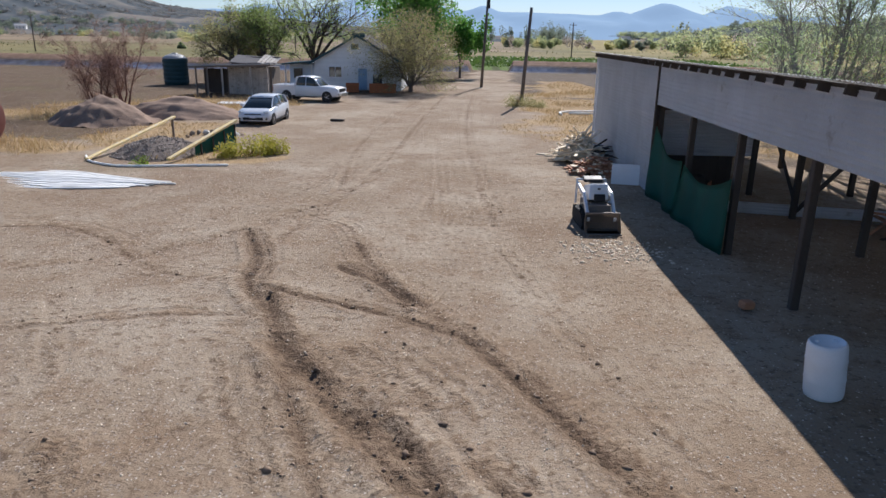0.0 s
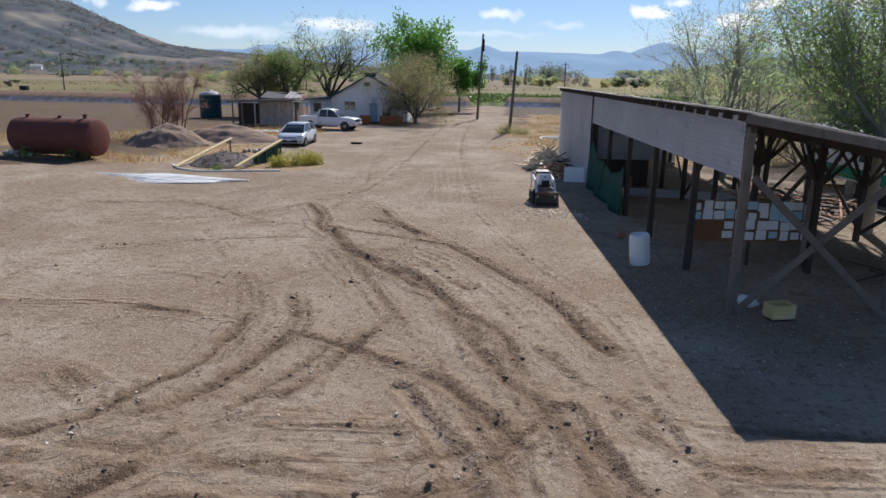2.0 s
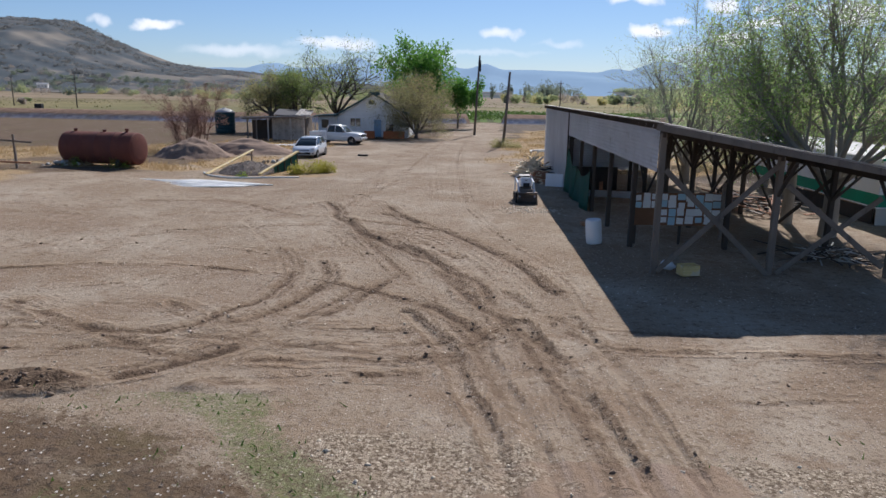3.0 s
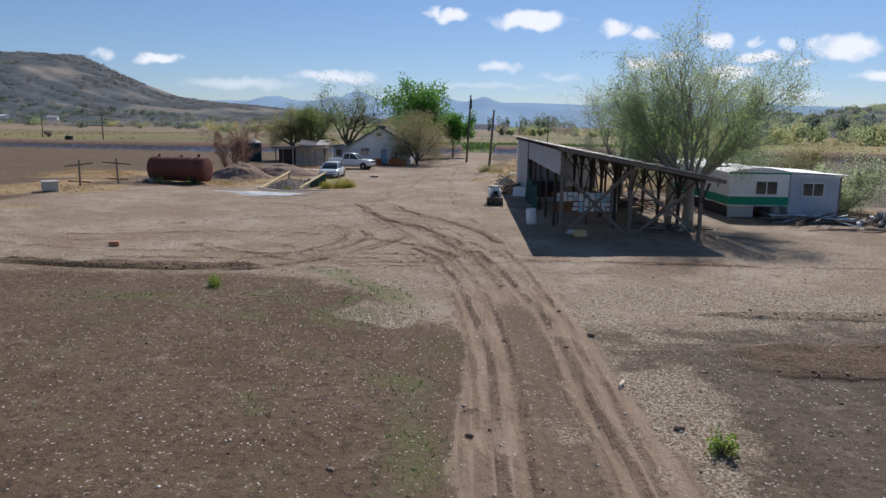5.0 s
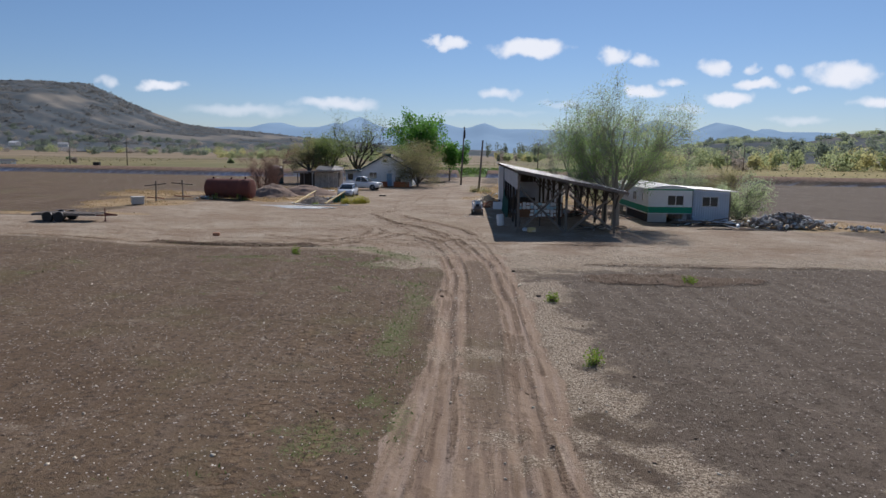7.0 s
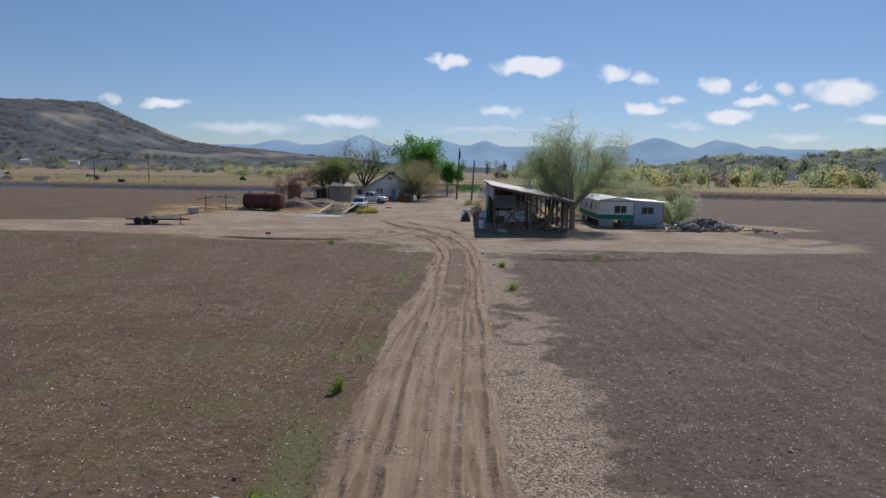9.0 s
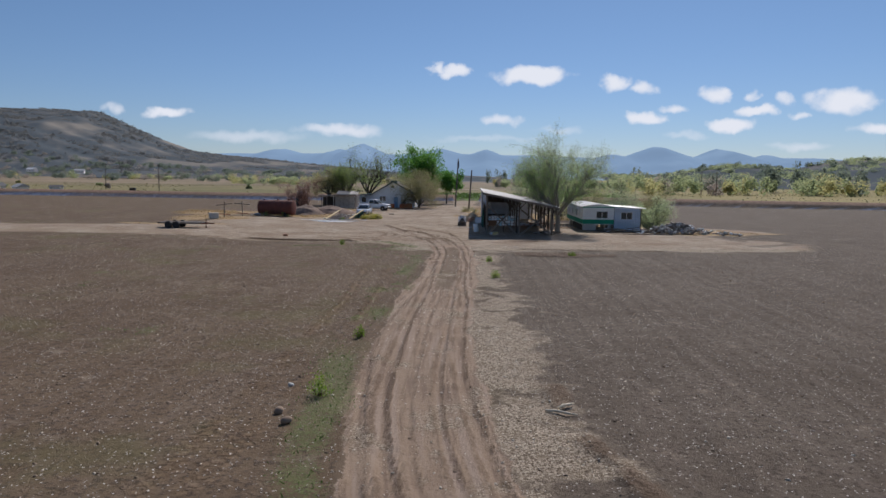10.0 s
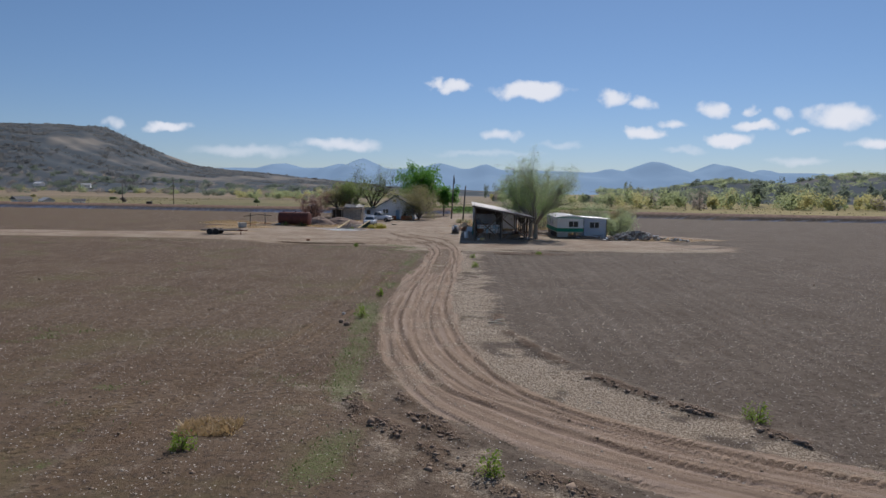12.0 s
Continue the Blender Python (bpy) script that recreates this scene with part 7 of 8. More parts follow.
def draped(bm, x, pts, depth=0.07, n=14, seed=0):
    """A hanging sheet on a wall line x, from a top edge to a bottom edge given at its two ends."""
    (ya, zta, zba), (yb, ztb, zbb) = pts
    rows = []
    for j in range(9):
        k = j / 8
        row = []
        for i in range(n + 1):
            f = i / n
            sag = -0.35 * math.sin(math.pi * f) * (ztb + zta > 2.6) * (1 - k)
            zt, zb = zta + (ztb - zta) * f + sag, zba + (zbb - zba) * f
            row.append(bm.verts.new((x + depth * math.sin(9 * f + 2 * k + seed) * (0.4 + k) - 0.12 * k, ya + (yb - ya) * f, zt + (zb - zt) * k)))
        rows.append(row)
    fs = [bm.faces.new((rows[j][i], rows[j][i + 1], rows[j + 1][i + 1], rows[j + 1][i])) for j in range(8) for i in range(n)]
    bmesh.ops.solidify(bm, geom=fs, thickness=0.006)


def build_shed_contents():
    for k, pts in enumerate((((15.9, 1.85, 0.0), (19.5, 1.55, 0.02)), ((19.7, 1.6, 0.0), (22.6, 2.25, 0.02)))):
        s = thing("green_tarp", "dark green tarpaulin hung between the shed posts", "tarpaulin", group="hung tarpaulins")
        bm = B()
        draped(bm, 6.22, pts, seed=k)
        part("sheet", bm, TARP, s, smooth=True)
    # board with sheets of paper
    s = thing("notice_board", "brown plywood board covered with pinned white papers", "notice board")
    bm = B()
    box(bm, (8.22, 9.3, 1.22), (3.3, 0.03, 1.12), bevel=0.004)
    board = part("board", bm, mat("plywood", (0.19, 0.095, 0.05), 0.8, vary=0.35, scale=2, stain=(0.10, 0.055, 0.035)), s)
    for x in (6.7, 8.22, 9.75):
        bm = B()
        beam(bm, (x, 9.37, -0.02), (x, 9.37, 1.74), 0.08, 0.08)
        part("leg", bm, DARK_WOOD, s)
    r = random.Random(4)
    paper = mat("white_paper", (0.80, 0.80, 0.79), 0.85, vary=0.08, bump=0.0)
    tinted = mat("pale_blue_paper", (0.42, 0.60, 0.68), 0.85, vary=0.1, bump=0.0)
    x = 6.72
    while x < 9.8:
        for z in (1.62, 1.38, 1.12, 0.84):
            if z < 1.3 and x < 7.6:
                continue
            w, h = r.uniform(0.21, 0.28), r.uniform(0.18, 0.27)
            bm = B()
            box(bm, (x + r.uniform(-0.02, 0.02), 9.278 - 0.003 * r.random(), z + r.uniform(-0.03, 0.03)), (w, 0.004, h), turn=(0, r.gauss(0, 1.8), 0))
            part("paper", bm, tinted if r.random() < 0.2 else paper, board)
        x += 0.295
    # low pale rail lying across the bay and loose stuff
    s = thing("sheet_metal_strip", "long pale corrugated strip lying on edge in the shed", "metal sheet", (10.1, 19.9, 0), -13)
    bm = B()
    ribbed(bm, 0.34, 7.2, 0.09, 0.012, 0.004)
    bmesh.ops.transform(bm, matrix=Matrix(((0, 1, 0, -3.6), (0, 0, 1, 0), (1, 0, 0, 0.0), (0, 0, 0, 1))) , verts=bm.verts)
    part("sheet", bm, WALL_METAL, s)
    s = thing("plastic_crate", "faded yellow plastic crate on the ground under the shed", "crate", (7.2, 4.95, 0), 12)
    bm = B()
    for c, sz in (((0, 0, 0.06), (0.52, 0.36, 0.02)), ((0, -0.17, 0.2), (0.52, 0.02, 0.3)), ((0, 0.17, 0.2), (0.52, 0.02, 0.3)), ((-0.25, 0, 0.2), (0.02, 0.32, 0.3)), ((0.25, 0, 0.2), (0.02, 0.32, 0.3))):
        box(bm, c, sz, bevel=0.004)
    part("shell", bm, YELLOW, s)
    for k in range(3):
        bm = B()
        box(bm, (0, -0.185, 0.12 + 0.08 * k), (0.5, 0.012, 0.03))
        part("rib", bm, YELLOW, s)
    s = thing("plastic_jug", "white plastic jug lying at the corner post", "jug", (6.85, 5.7, 0.13), 40)
    bm = B()
    lathe(bm, [(0.10, -0.2), (0.13, -0.17), (0.13, 0.1), (0.06, 0.19), (0.04, 0.2), (0.04, 0.24)], 16, pose(0, 0, 0, 90, 0, 0))
    part("body", bm, PLASTIC, s, smooth=True)
    s = thing("leaning_board", "white board leaning on the closed shed wall", "board", (5.72, 24.1, 0), -12)
    bm = B()
    box(bm, (0, 0, 0.36), (0.95, 0.05, 0.72), turn=(-16, 0, 0), bevel=0.01)
    part("board", bm, PLASTIC, s)
    s = thing("clay_lump", "brown lump of brick lying in the shade", "rubble", (5.5, 12.5, 0.0), 20)
    bm = B()
    box(bm, (0, 0, 0.08), (0.26, 0.2, 0.16), turn=(4, 3, 0), bevel=0.05)
    part("lump", bm, RED_WOOD, s)
    # dark machinery and boards stored at the back of the bays
    r = random.Random(12)
    for k in range(3):
        x, y = r.uniform(6.9, 8.6), r.uniform(21.2, 22.5)
        s = thing("stored_crate", "dark wooden crate stored under the shed roof", "crate", (x, y, 0), r.uniform(0, 90), "stored crates")
        w, d, h = r.uniform(0.5, 1.0), r.uniform(0.4, 0.8), r.uniform(0.4, 0.9)
        for j in range(4):
            each("side_board", s, DARK_WOOD if k % 3 else RED_WOOD, ((0, -d / 2, h * (j + 0.5) / 4), (w, 0.025, h / 4 - 0.015), (0, 0, 0), 0.004), ((0, d / 2, h * (j + 0.5) / 4), (w, 0.025, h / 4 - 0.015), (0, 0, 0), 0.004))
        each("end_board", s, DARK_WOOD, ((-w / 2, 0, h / 2), (0.025, d, h), (0, 0, 0), 0.004), ((w / 2, 0, h / 2), (0.025, d, h), (0, 0, 0), 0.004))
        blocks("base", s, DARK_WOOD, ((0, 0, 0.05), (w, d, 0.03), (0, 0, 0), 0.0))
    plank_pile("timber_heap", "heap of old timbers behind the open shed", "timber", (13.5, 17.5, 0), 60, (1.4, 3.2), (2.2, 3.0), 0.7, (DARK_WOOD, OLD_WOOD, RED_WOOD), 23)
    plank_pile("brush_heap", "tangle of pale sticks under the willow", "brushwood", (12.6, 7.6, 0), 70, (0.5, 1.6), (1.8, 1.4), 0.3, (OLD_WOOD, CONCRETE, DARK_WOOD), 24, (0.02, 0.05), (0.02, 0.04), piece_name="stick")


build_barrel()
build_shed_contents()
plank_pile("firewood_pile", "pile of pale sawn sticks beside the shed wall", "wood pile", (4.85, 29.0, 0), 230, (0.6, 1.4), (0.8, 1.2), 1.1, (NEW_WOOD,), 31, flat=24, piece_name="stick", width=(0.07, 0.13), thick=(0.04, 0.08))
plank_pile("scrap_wood_pile", "heap of broken reddish boards beside the loader", "wood pile", (5.0, 26.2, 0), 190, (0.35, 0.9), (0.8, 0.75), 0.6, (RED_WOOD, NEW_WOOD, RED_WOOD), 32, width=(0.08, 0.16), heading=80)
plank_pile("dark_scrap_pile", "dark branches heaped against the shed wall", "brushwood", (5.8, 28.6, 0), 12, (0.7, 1.6), (0.35, 1.0), 1.1, (DARK_WOOD,), 33, piece_name="branch", width=(0.04, 0.08))
plank_pile("pole_pile", "long grey poles and boards lying before the mobile home", "timber", (21.6, 11.9, 0), 64, (2.4, 5.2), (2.6, 0.8), 0.34, (OLD_WOOD, OLD_WOOD, DARK_WOOD, BLUE_PAINT), 34, width=(0.06, 0.12), flat=6, heading=4)
plank_pile("loose_poles", "few dark branches lying on the bare ground", "branches", (23.0, 8.6, 0), 10, (1.2, 3.4), (2.2, 0.5), 0.08, (DARK_WOOD, OLD_WOOD), 35, width=(0.04, 0.07), flat=4, heading=-6, piece_name="branch")


def rubble_pile(name, label, at, rx, ry, h, count, sizes, seed, material):
    r = random.Random(seed)
    s = thing(name, label, "rubble", at)
    kinds = []
    for k in range(8):
        bm = B()
        bmesh.ops.create_icosphere(bm, subdivisions=1, radius=0.5)
        for v in bm.verts:
            v.co *= r.uniform(0.65, 1.2)
        bmesh.ops.transform(bm, matrix=Matrix.Diagonal((r.uniform(0.7, 1.6), r.uniform(0.6, 1.1), r.uniform(0.35, 0.8), 1)), verts=bm.verts)
        kinds.append(finish("lump", bm, (material, CONCRETE, STONE, CONCRETE, material, OLD_WOOD, PLASTIC if material is STONE else CLOD, CONCRETE)[k]))
    for k in range(count):
        x, y = r.gauss(0, 0.42), r.gauss(0, 0.42)
        if abs(x) > 1 or abs(y) > 1:
            continue
        z = h * math.exp(-1.6 * (x * x + y * y)) * r.uniform(0.3, 1.0)
        sc = r.uniform(*sizes)
        ob = piece("lump", kinds[k % 8], s, pose(x * rx, y * ry, z + 0.12 * sc, r.uniform(0, 40), r.uniform(0, 40), r.uniform(0, 360)) @ Matrix.Diagonal((sc, sc, sc, 1)))
    return s


rubble_pile("rubble_heap", "heap of broken pale concrete and stones beyond the mobile home", (27.0, 10.9, 0), 3.8, 1.7, 1.1, 420, (0.16, 0.55), 41, STONE)
rubble_pile("rubble_heap", "scatter of pale stones at the end of the rubble heap", (31.5, 9.4, 0), 2.2, 1.0, 0.3, 50, (0.2, 0.45), 42, STONE)


# ---------------------------------------------------------------- left side of the yard
def build_tank():
    s = thing("fuel_tank", "large rusty red-brown steel tank on a low cradle", "tank", (-21.45, 27.9, 0), -9)
    s.scale = (0.90, 0.94, 0.96)
    prof = [(0.01, -2.74), (0.6, -2.72), (0.94, -2.69), (1.0, -2.66), (1.02, -2.60)]
    prof += [(1.02, z) for z in (-1.3, -1.28)] + [(1.028, -1.27), (1.028, -1.21), (1.02, -1.20), (1.02, -0.02), (1.028, -0.01), (1.028, 0.05), (1.02, 0.06), (1.02, 1.25), (1.028, 1.26), (1.028, 1.32), (1.02, 1.33)]
    prof += [(1.02, 2.60), (1.0, 2.66), (0.94, 2.69), (0.6, 2.72), (0.01, 2.74)]
    bm = B()
    lathe(bm, prof, 40, pose(0, 0, 1.12, 0, 90, 0))
    part("shell", bm, RUST, s, smooth=True)
    for x in (-1.7, 1.6):
        bm = B()
        box(bm, (x, 0, 0.12), (0.3, 1.9, 0.24), bevel=0.02)
        box(bm, (x, -0.75, 0.36), (0.26, 0.2, 0.3), turn=(-30, 0, 0))
        box(bm, (x, 0.75, 0.36), (0.26, 0.2, 0.3), turn=(30, 0, 0))
        part("cradle", bm, DARK_WOOD, s)
    for x, h in ((-2.0, 0.12), (1.9, 0.18), (0.2, 0.08)):
        bm = B()
        lathe(bm, [(0.1, 2.08), (0.1, 2.14 + h), (0.14, 2.14 + h), (0.14, 2.19 + h), (0.02, 2.2 + h)], 12, pose(x, 0, 0))
        part("filler_cap", bm, RUST, s)


def build_cross(at, turn, lean):
    s = thing("wooden_cross_post", "old grey post with two tilted crossbars", "post", at, turn, "crossbar posts")
    bm = B()
    beam(bm, (0, 0, -0.1), (lean, 0, 1.95), 0.12, 0.11)
    part("post", bm, OLD_WOOD, s)
    for z, w, t in ((1.58, 2.0, -7 if lean > 0 else 5), (0.35, 1.6, 3)):
        bm = B()
        box(bm, (lean * z / 2.1, -0.1, z), (w, 0.05, 0.11), turn=(0, t, 9), bevel=0.006)
        part("crossbar", bm, OLD_WOOD if z > 1 else RED_WOOD, s)


def build_rails():
    # two sloping yellow boards on a low green-sheeted bank
    s = thing("yellow_rail", "long faded yellow board propped up at one end", "rail", group="yellow rails")
    bm = B()
    beam(bm, (-14.45, 26.1, 0.12), (-13.85, 33.2, 0.98), 0.09, 0.17, 0.01, up=(1, 0, 0.05))
    part("board", bm, YELLOW, s)
    bm = B()
    beam(bm, (-13.87, 33.0, 0), (-13.87, 33.0, 0.9), 0.1, 0.1)
    part("leg", bm, OLD_WOOD, s)
    s = thing("yellow_rail", "faded yellow board on a dark green sheet panel", "rail", group="yellow rails")
    bm = B()
    beam(bm, (-11.35, 26.3, 0.14), (-10.2, 31.1, 1.12), 0.10, 0.18, 0.01, up=(1, 0, 0.05))
    part("board", bm, YELLOW, s)
    bm = B()
    v = [bm.verts.new(p) for p in ((-10.95, 28.0, 0), (-10.22, 31.1, 0), (-10.22, 31.1, 1.0), (-10.95, 28.0, 0.42))]
    f = bm.faces.new(v)
    bmesh.ops.solidify(bm, geom=[f], thickness=0.04)
    part("panel", bm, TARP, s, "dark green sheet panel")
    for k in range(4):
        y = 28.4 + 0.85 * k
        x = -10.95 + (y - 28.0) * 0.235
        bm = B()
        beam(bm, (x + 0.05, y - 0.02, 0), (x + 0.05, y - 0.02, 0.38 + 0.19 * (y - 28)), 0.06, 0.06)
        part("stake", bm, DARK_WOOD, s)
    s = thing("white_hose", "white plastic pipe bent along the ground", "pipe")
    bm = B()
    pts = spline([(-14.9, 26.9), (-14.2, 25.9), (-13.0, 25.4), (-11.6, 25.5), (-10.2, 25.7), (-8.9, 25.9)], 0.3)
    tube(bm, [(x, y, 0.05 + gz(x, y)) for x, y in pts], 0.045, 8)
    part("pipe", bm, PVC, s, smooth=True)


    s = thing("white_hose", "pale hose lying in a loop on dry grass", "hose")
    bm = B()
    pts = spline([(6.4, 46.0), (6.6, 47.6), (8.4, 48.4), (10.6, 48.2), (11.6, 47.2), (10.2, 46.5), (8.4, 46.8), (7.0, 47.0)], 0.3)
    tube(bm, [(x, y, 0.12 + gz(x, y)) for x, y in pts], 0.07, 7)
    part("pipe", bm, PVC, s, smooth=True)


def build_pipes():
    r = random.Random(6)
    s = thing("pipe_bundle", "bundle of long white plastic pipes lying on the dirt", "pipes", (0, 0, 0))
    for k in range(92):
        u = r.uniform(-1, 1)
        x0, x1 = -17.5 + r.uniform(-0.2, 1.6) + 0.9 * abs(u), -10.3 + r.gauss(0, 0.35) - 0.9 * abs(u)
        bend, slope = r.uniform(0.1, 1.0) * u, r.gauss(0, 0.22)
        z = 0.05 + r.uniform(0, 0.22) * (1 - abs(u))
        pts = [(x0 + (x1 - x0) * t, 23.1 - 0.7 * t + u * 0.5 + bend * math.sin(math.pi * t) + slope * (t - 0.5), z * (1 - 0.5 * t) + 0.02 * math.sin(5 * t + k)) for t in np.linspace(0, 1, 9)]
        bm = B()
        tube(bm, pts, 0.036 + 0.014 * (k % 2), 8)
        bmesh.ops.scale(bm, vec=(1, 1, 0.6), verts=bm.verts)
        part("pipe", bm, PVC, s, smooth=True)


def mound(name, label, at, rx, ry, h, seed, material, stones=0, category="earth mound"):
    n = 44
    verts, faces = [], []
    xs = np.linspace(-1, 1, n)
    gx, gy = np.meshgrid(xs, xs)
    rr = np.hypot(gx, gy) * (1 + 0.2 * fbm(gx * 3 + seed, gy * 3, 1.0, seed))
    z = h * np.clip(1 - rr ** 1.9, 0, None) ** 1.25 * (1 + 0.25 * fbm(gx * 4, gy * 4 + seed, 1.0, seed + 5)) + 0.05 * h * fbm(gx * 14, gy * 14, 1.0, seed + 9)
    z = np.where(rr > 0.97, -0.08, z)
    for j in range(n):
        for i in range(n):
            verts.append((gx[j, i] * rx, gy[j, i] * ry, float(z[j, i])))
    for j in range(n - 1):
        for i in range(n - 1):
            a = j * n + i
            faces.append((a, a + 1, a + n + 1, a + n))
    s = thing(name, label, category, at)
    ob = new("earth", raw_mesh("earth", verts, faces, material, True))
    ob.parent = s
    if stones:
        r = np.random.default_rng(seed)
        k = r.integers(0, n * n, stones)
        c = np.array([verts[i] for i in k]) + (0, 0, 0.03)
        c = c[c[:, 2] > 0.02]
        st = new("stone_cover", pebble_mesh("stone_cover", c, r.uniform(0.03, 0.12, len(c)), STONE, r))
        st.parent = s
        tagged(st, kind="stuff")
    return s


def pebble_mesh(name, centres, sizes, material, rng):
    """Many small angular lumps in one mesh."""
    base = np.array([(1, 0, 0), (-1, 0, 0), (0, 1, 0), (0, -1, 0), (0, 0, 1), (0, 0, -1)], float)
    tri = np.array([(0, 2, 4), (2, 1, 4), (1, 3, 4), (3, 0, 4), (2, 0, 5), (1, 2, 5), (3, 1, 5), (0, 3, 5)])
    n = len(centres)
    if n == 0:
        centres, sizes, n = np.zeros((1, 3)), np.array([0.01]), 1
    v = base[None] * rng.uniform(0.55, 1.2, (n, 6, 1)) + rng.normal(size=(n, 6, 3)) * 0.18
    ang = rng.uniform(0, 2 * np.pi, n)
    c, s = np.cos(ang)[:, None], np.sin(ang)[:, None]
    x, y = v[..., 0] * c - v[..., 1] * s, v[..., 0] * s + v[..., 1] * c
    v = np.stack([x, y, v[..., 2] * 0.7], -1) * np.asarray(sizes)[:, None, None] * 0.5 + np.asarray(centres)[:, None]
    f = (tri[None] + np.arange(n)[:, None, None] * 6).reshape(-1, 3)
    me = bpy.data.meshes.new(name)
    me.vertices.add(6 * n)
    me.vertices.foreach_set("co", v.ravel())
    me.loops.add(f.size)
    me.loops.foreach_set("vertex_index", f.ravel().astype(np.int32))
    me.polygons.add(len(f))
    me.polygons.foreach_set("loop_start", np.arange(0, f.size, 3, dtype=np.int32))
    me.update()
    me.materials.append(material)
    return me


build_tank()
build_cross((-26.7, 22.4, 0), 0, 0.05)
build_cross((-25.3, 25.3, 0), 4, -0.04)
build_rails()
build_pipes()
mound("earth_mound", "high mound of dry grey-brown earth", (-20.0, 38.3, 0), 3.0, 2.6, 1.3, 3, MOUND, 60)
mound("earth_mound", "lower mound of dry grey-brown earth", (-17.0, 42.0, 0), 4.6, 2.4, 1.05, 8, MOUND, 60)
mound("gravel_heap", "low heap of dark stony rubble between yellow boards", (-12.7, 28.6, 0), 1.9, 2.3, 0.6, 13, GRAVEL, 1900, "gravel")
s = thing("concrete_box", "pale concrete well box standing on the grass edge", "concrete box", (-26.6, 18.5, 0), 38)
blocks("box", s, CONCRETE, ((0, 0, 0.34), (0.95, 0.85, 0.62), (0, 0, 0), 0.03))
blocks("lid", s, CONCRETE, ((0, 0, 0.66), (1.05, 0.95, 0.09), (0, 0, 0), 0.02))
s = thing("loose_brick", "tan lump of broken brickwork on the yard", "brick", (-12.9, 0.3, 0), 15)
blocks("lump", s, RED_WOOD, ((0, 0, 0.11), (0.42, 0.3, 0.22), (0, 0, 0), 0.06))
s = thing("white_sheet", "flat white board lying on dry grass", "board", (-16.3, 50.2, 0), 6)
blocks("sheet", s, PLASTIC, ((0, 0, 0.06), (2.6, 1.1, 0.05), (2, 0, 0), 0.006))
s = thing("dark_plank", "short dark plank lying on the yard", "plank", (-7.4, 41.0, 0), -12)
blocks("plank", s, DARK_WOOD, ((0, 0, 0.06), (0.8, 0.25, 0.12), (0, 0, 0), 0.02))
rubble_pile("stone_scatter", "scatter of grey stones behind the mounds", (-19.5, 48.5, 0), 2.4, 0.8, 0.3, 40, (0.2, 0.5), 44, STONE)
rubble_pile("stone_scatter", "scatter of pale stones beside the tank", (-23.9, 27.6, 0.3), 1.3, 0.7, 0.25, 40, (0.15, 0.4), 45, STONE)
rubble_pile("plank_scatter", "scatter of dark broken pieces by the yellow boards", (-12.2, 34.0, 0), 1.4, 0.9, 0.2, 22, (0.2, 0.5), 46, CLOD)
for at, w in (((-9.9, 62.6, 0), 1.1), ((-7.6, 62.4, 0), 1.5), ((-6.5, 62.6, 0), 0.9)):
    s = thing("slatted_crate", "orange-brown slatted crate beside the house", "crate", at, 6, "orange crates")
    for k in range(4):
        each("slat", s, ORANGE, ((0, -0.45, 0.1 + 0.2 * k), (w, 0.03, 0.16), (0, 0, 0), 0.004), ((0, 0.45, 0.1 + 0.2 * k), (w, 0.03, 0.16), (0, 0, 0), 0.004))
    for x in (-w / 2, w / 2):
        blocks("end_panel", s, ORANGE, ((x, 0, 0.4), (0.03, 0.9, 0.8), (0, 0, 0), 0.004))
    blocks("base", s, DARK_WOOD, ((0, 0, 0.06), (w, 0.9, 0.04), (0, 0, 0), 0.0))


# ---------------------------------------------------------------- plants and litter
def leaf_bush(name, label, at, r, h, leaf, n, size, seed, category="bush", stems=True):
    rng = np.random.default_rng(seed)
    s = thing(name, label, category, at)
    k = rng.integers(6, 10)
    dirs = rng.normal(size=(n, 3))
    dirs[:, 2] = np.abs(dirs[:, 2]) * 1.1
    dirs /= np.linalg.norm(dirs, axis=1)[:, None]
    sp = rng.normal(size=(k, 3)) * (0.45 * r, 0.45 * r, 0) + (0, 0, 0)
    p = sp[rng.integers(0, k, n)] + dirs * rng.uniform(0.25, 1.0, (n, 1)) * (r * 0.6, r * 0.6, h)
    ob = new("leaves", quads_mesh("leaves", p, rng.uniform(0.6, 1.4, n) * size, leaf, rng=rng, aspect=0.4))
    ob.parent = s
    verts, faces = [], []
    for i in range(14):
        q = Vector(p[rng.integers(0, n)])
        a = Vector((q.x * 0.3, q.y * 0.3, -0.03))
        add_limb(verts, faces, [a, a.lerp(q, 0.5) + Vector((0, 0, 0.05)), q], [0.012, 0.009, 0.004], 4)
    st = new("stems", raw_mesh("stems", verts, faces, TWIG))
    st.parent = s
    return s


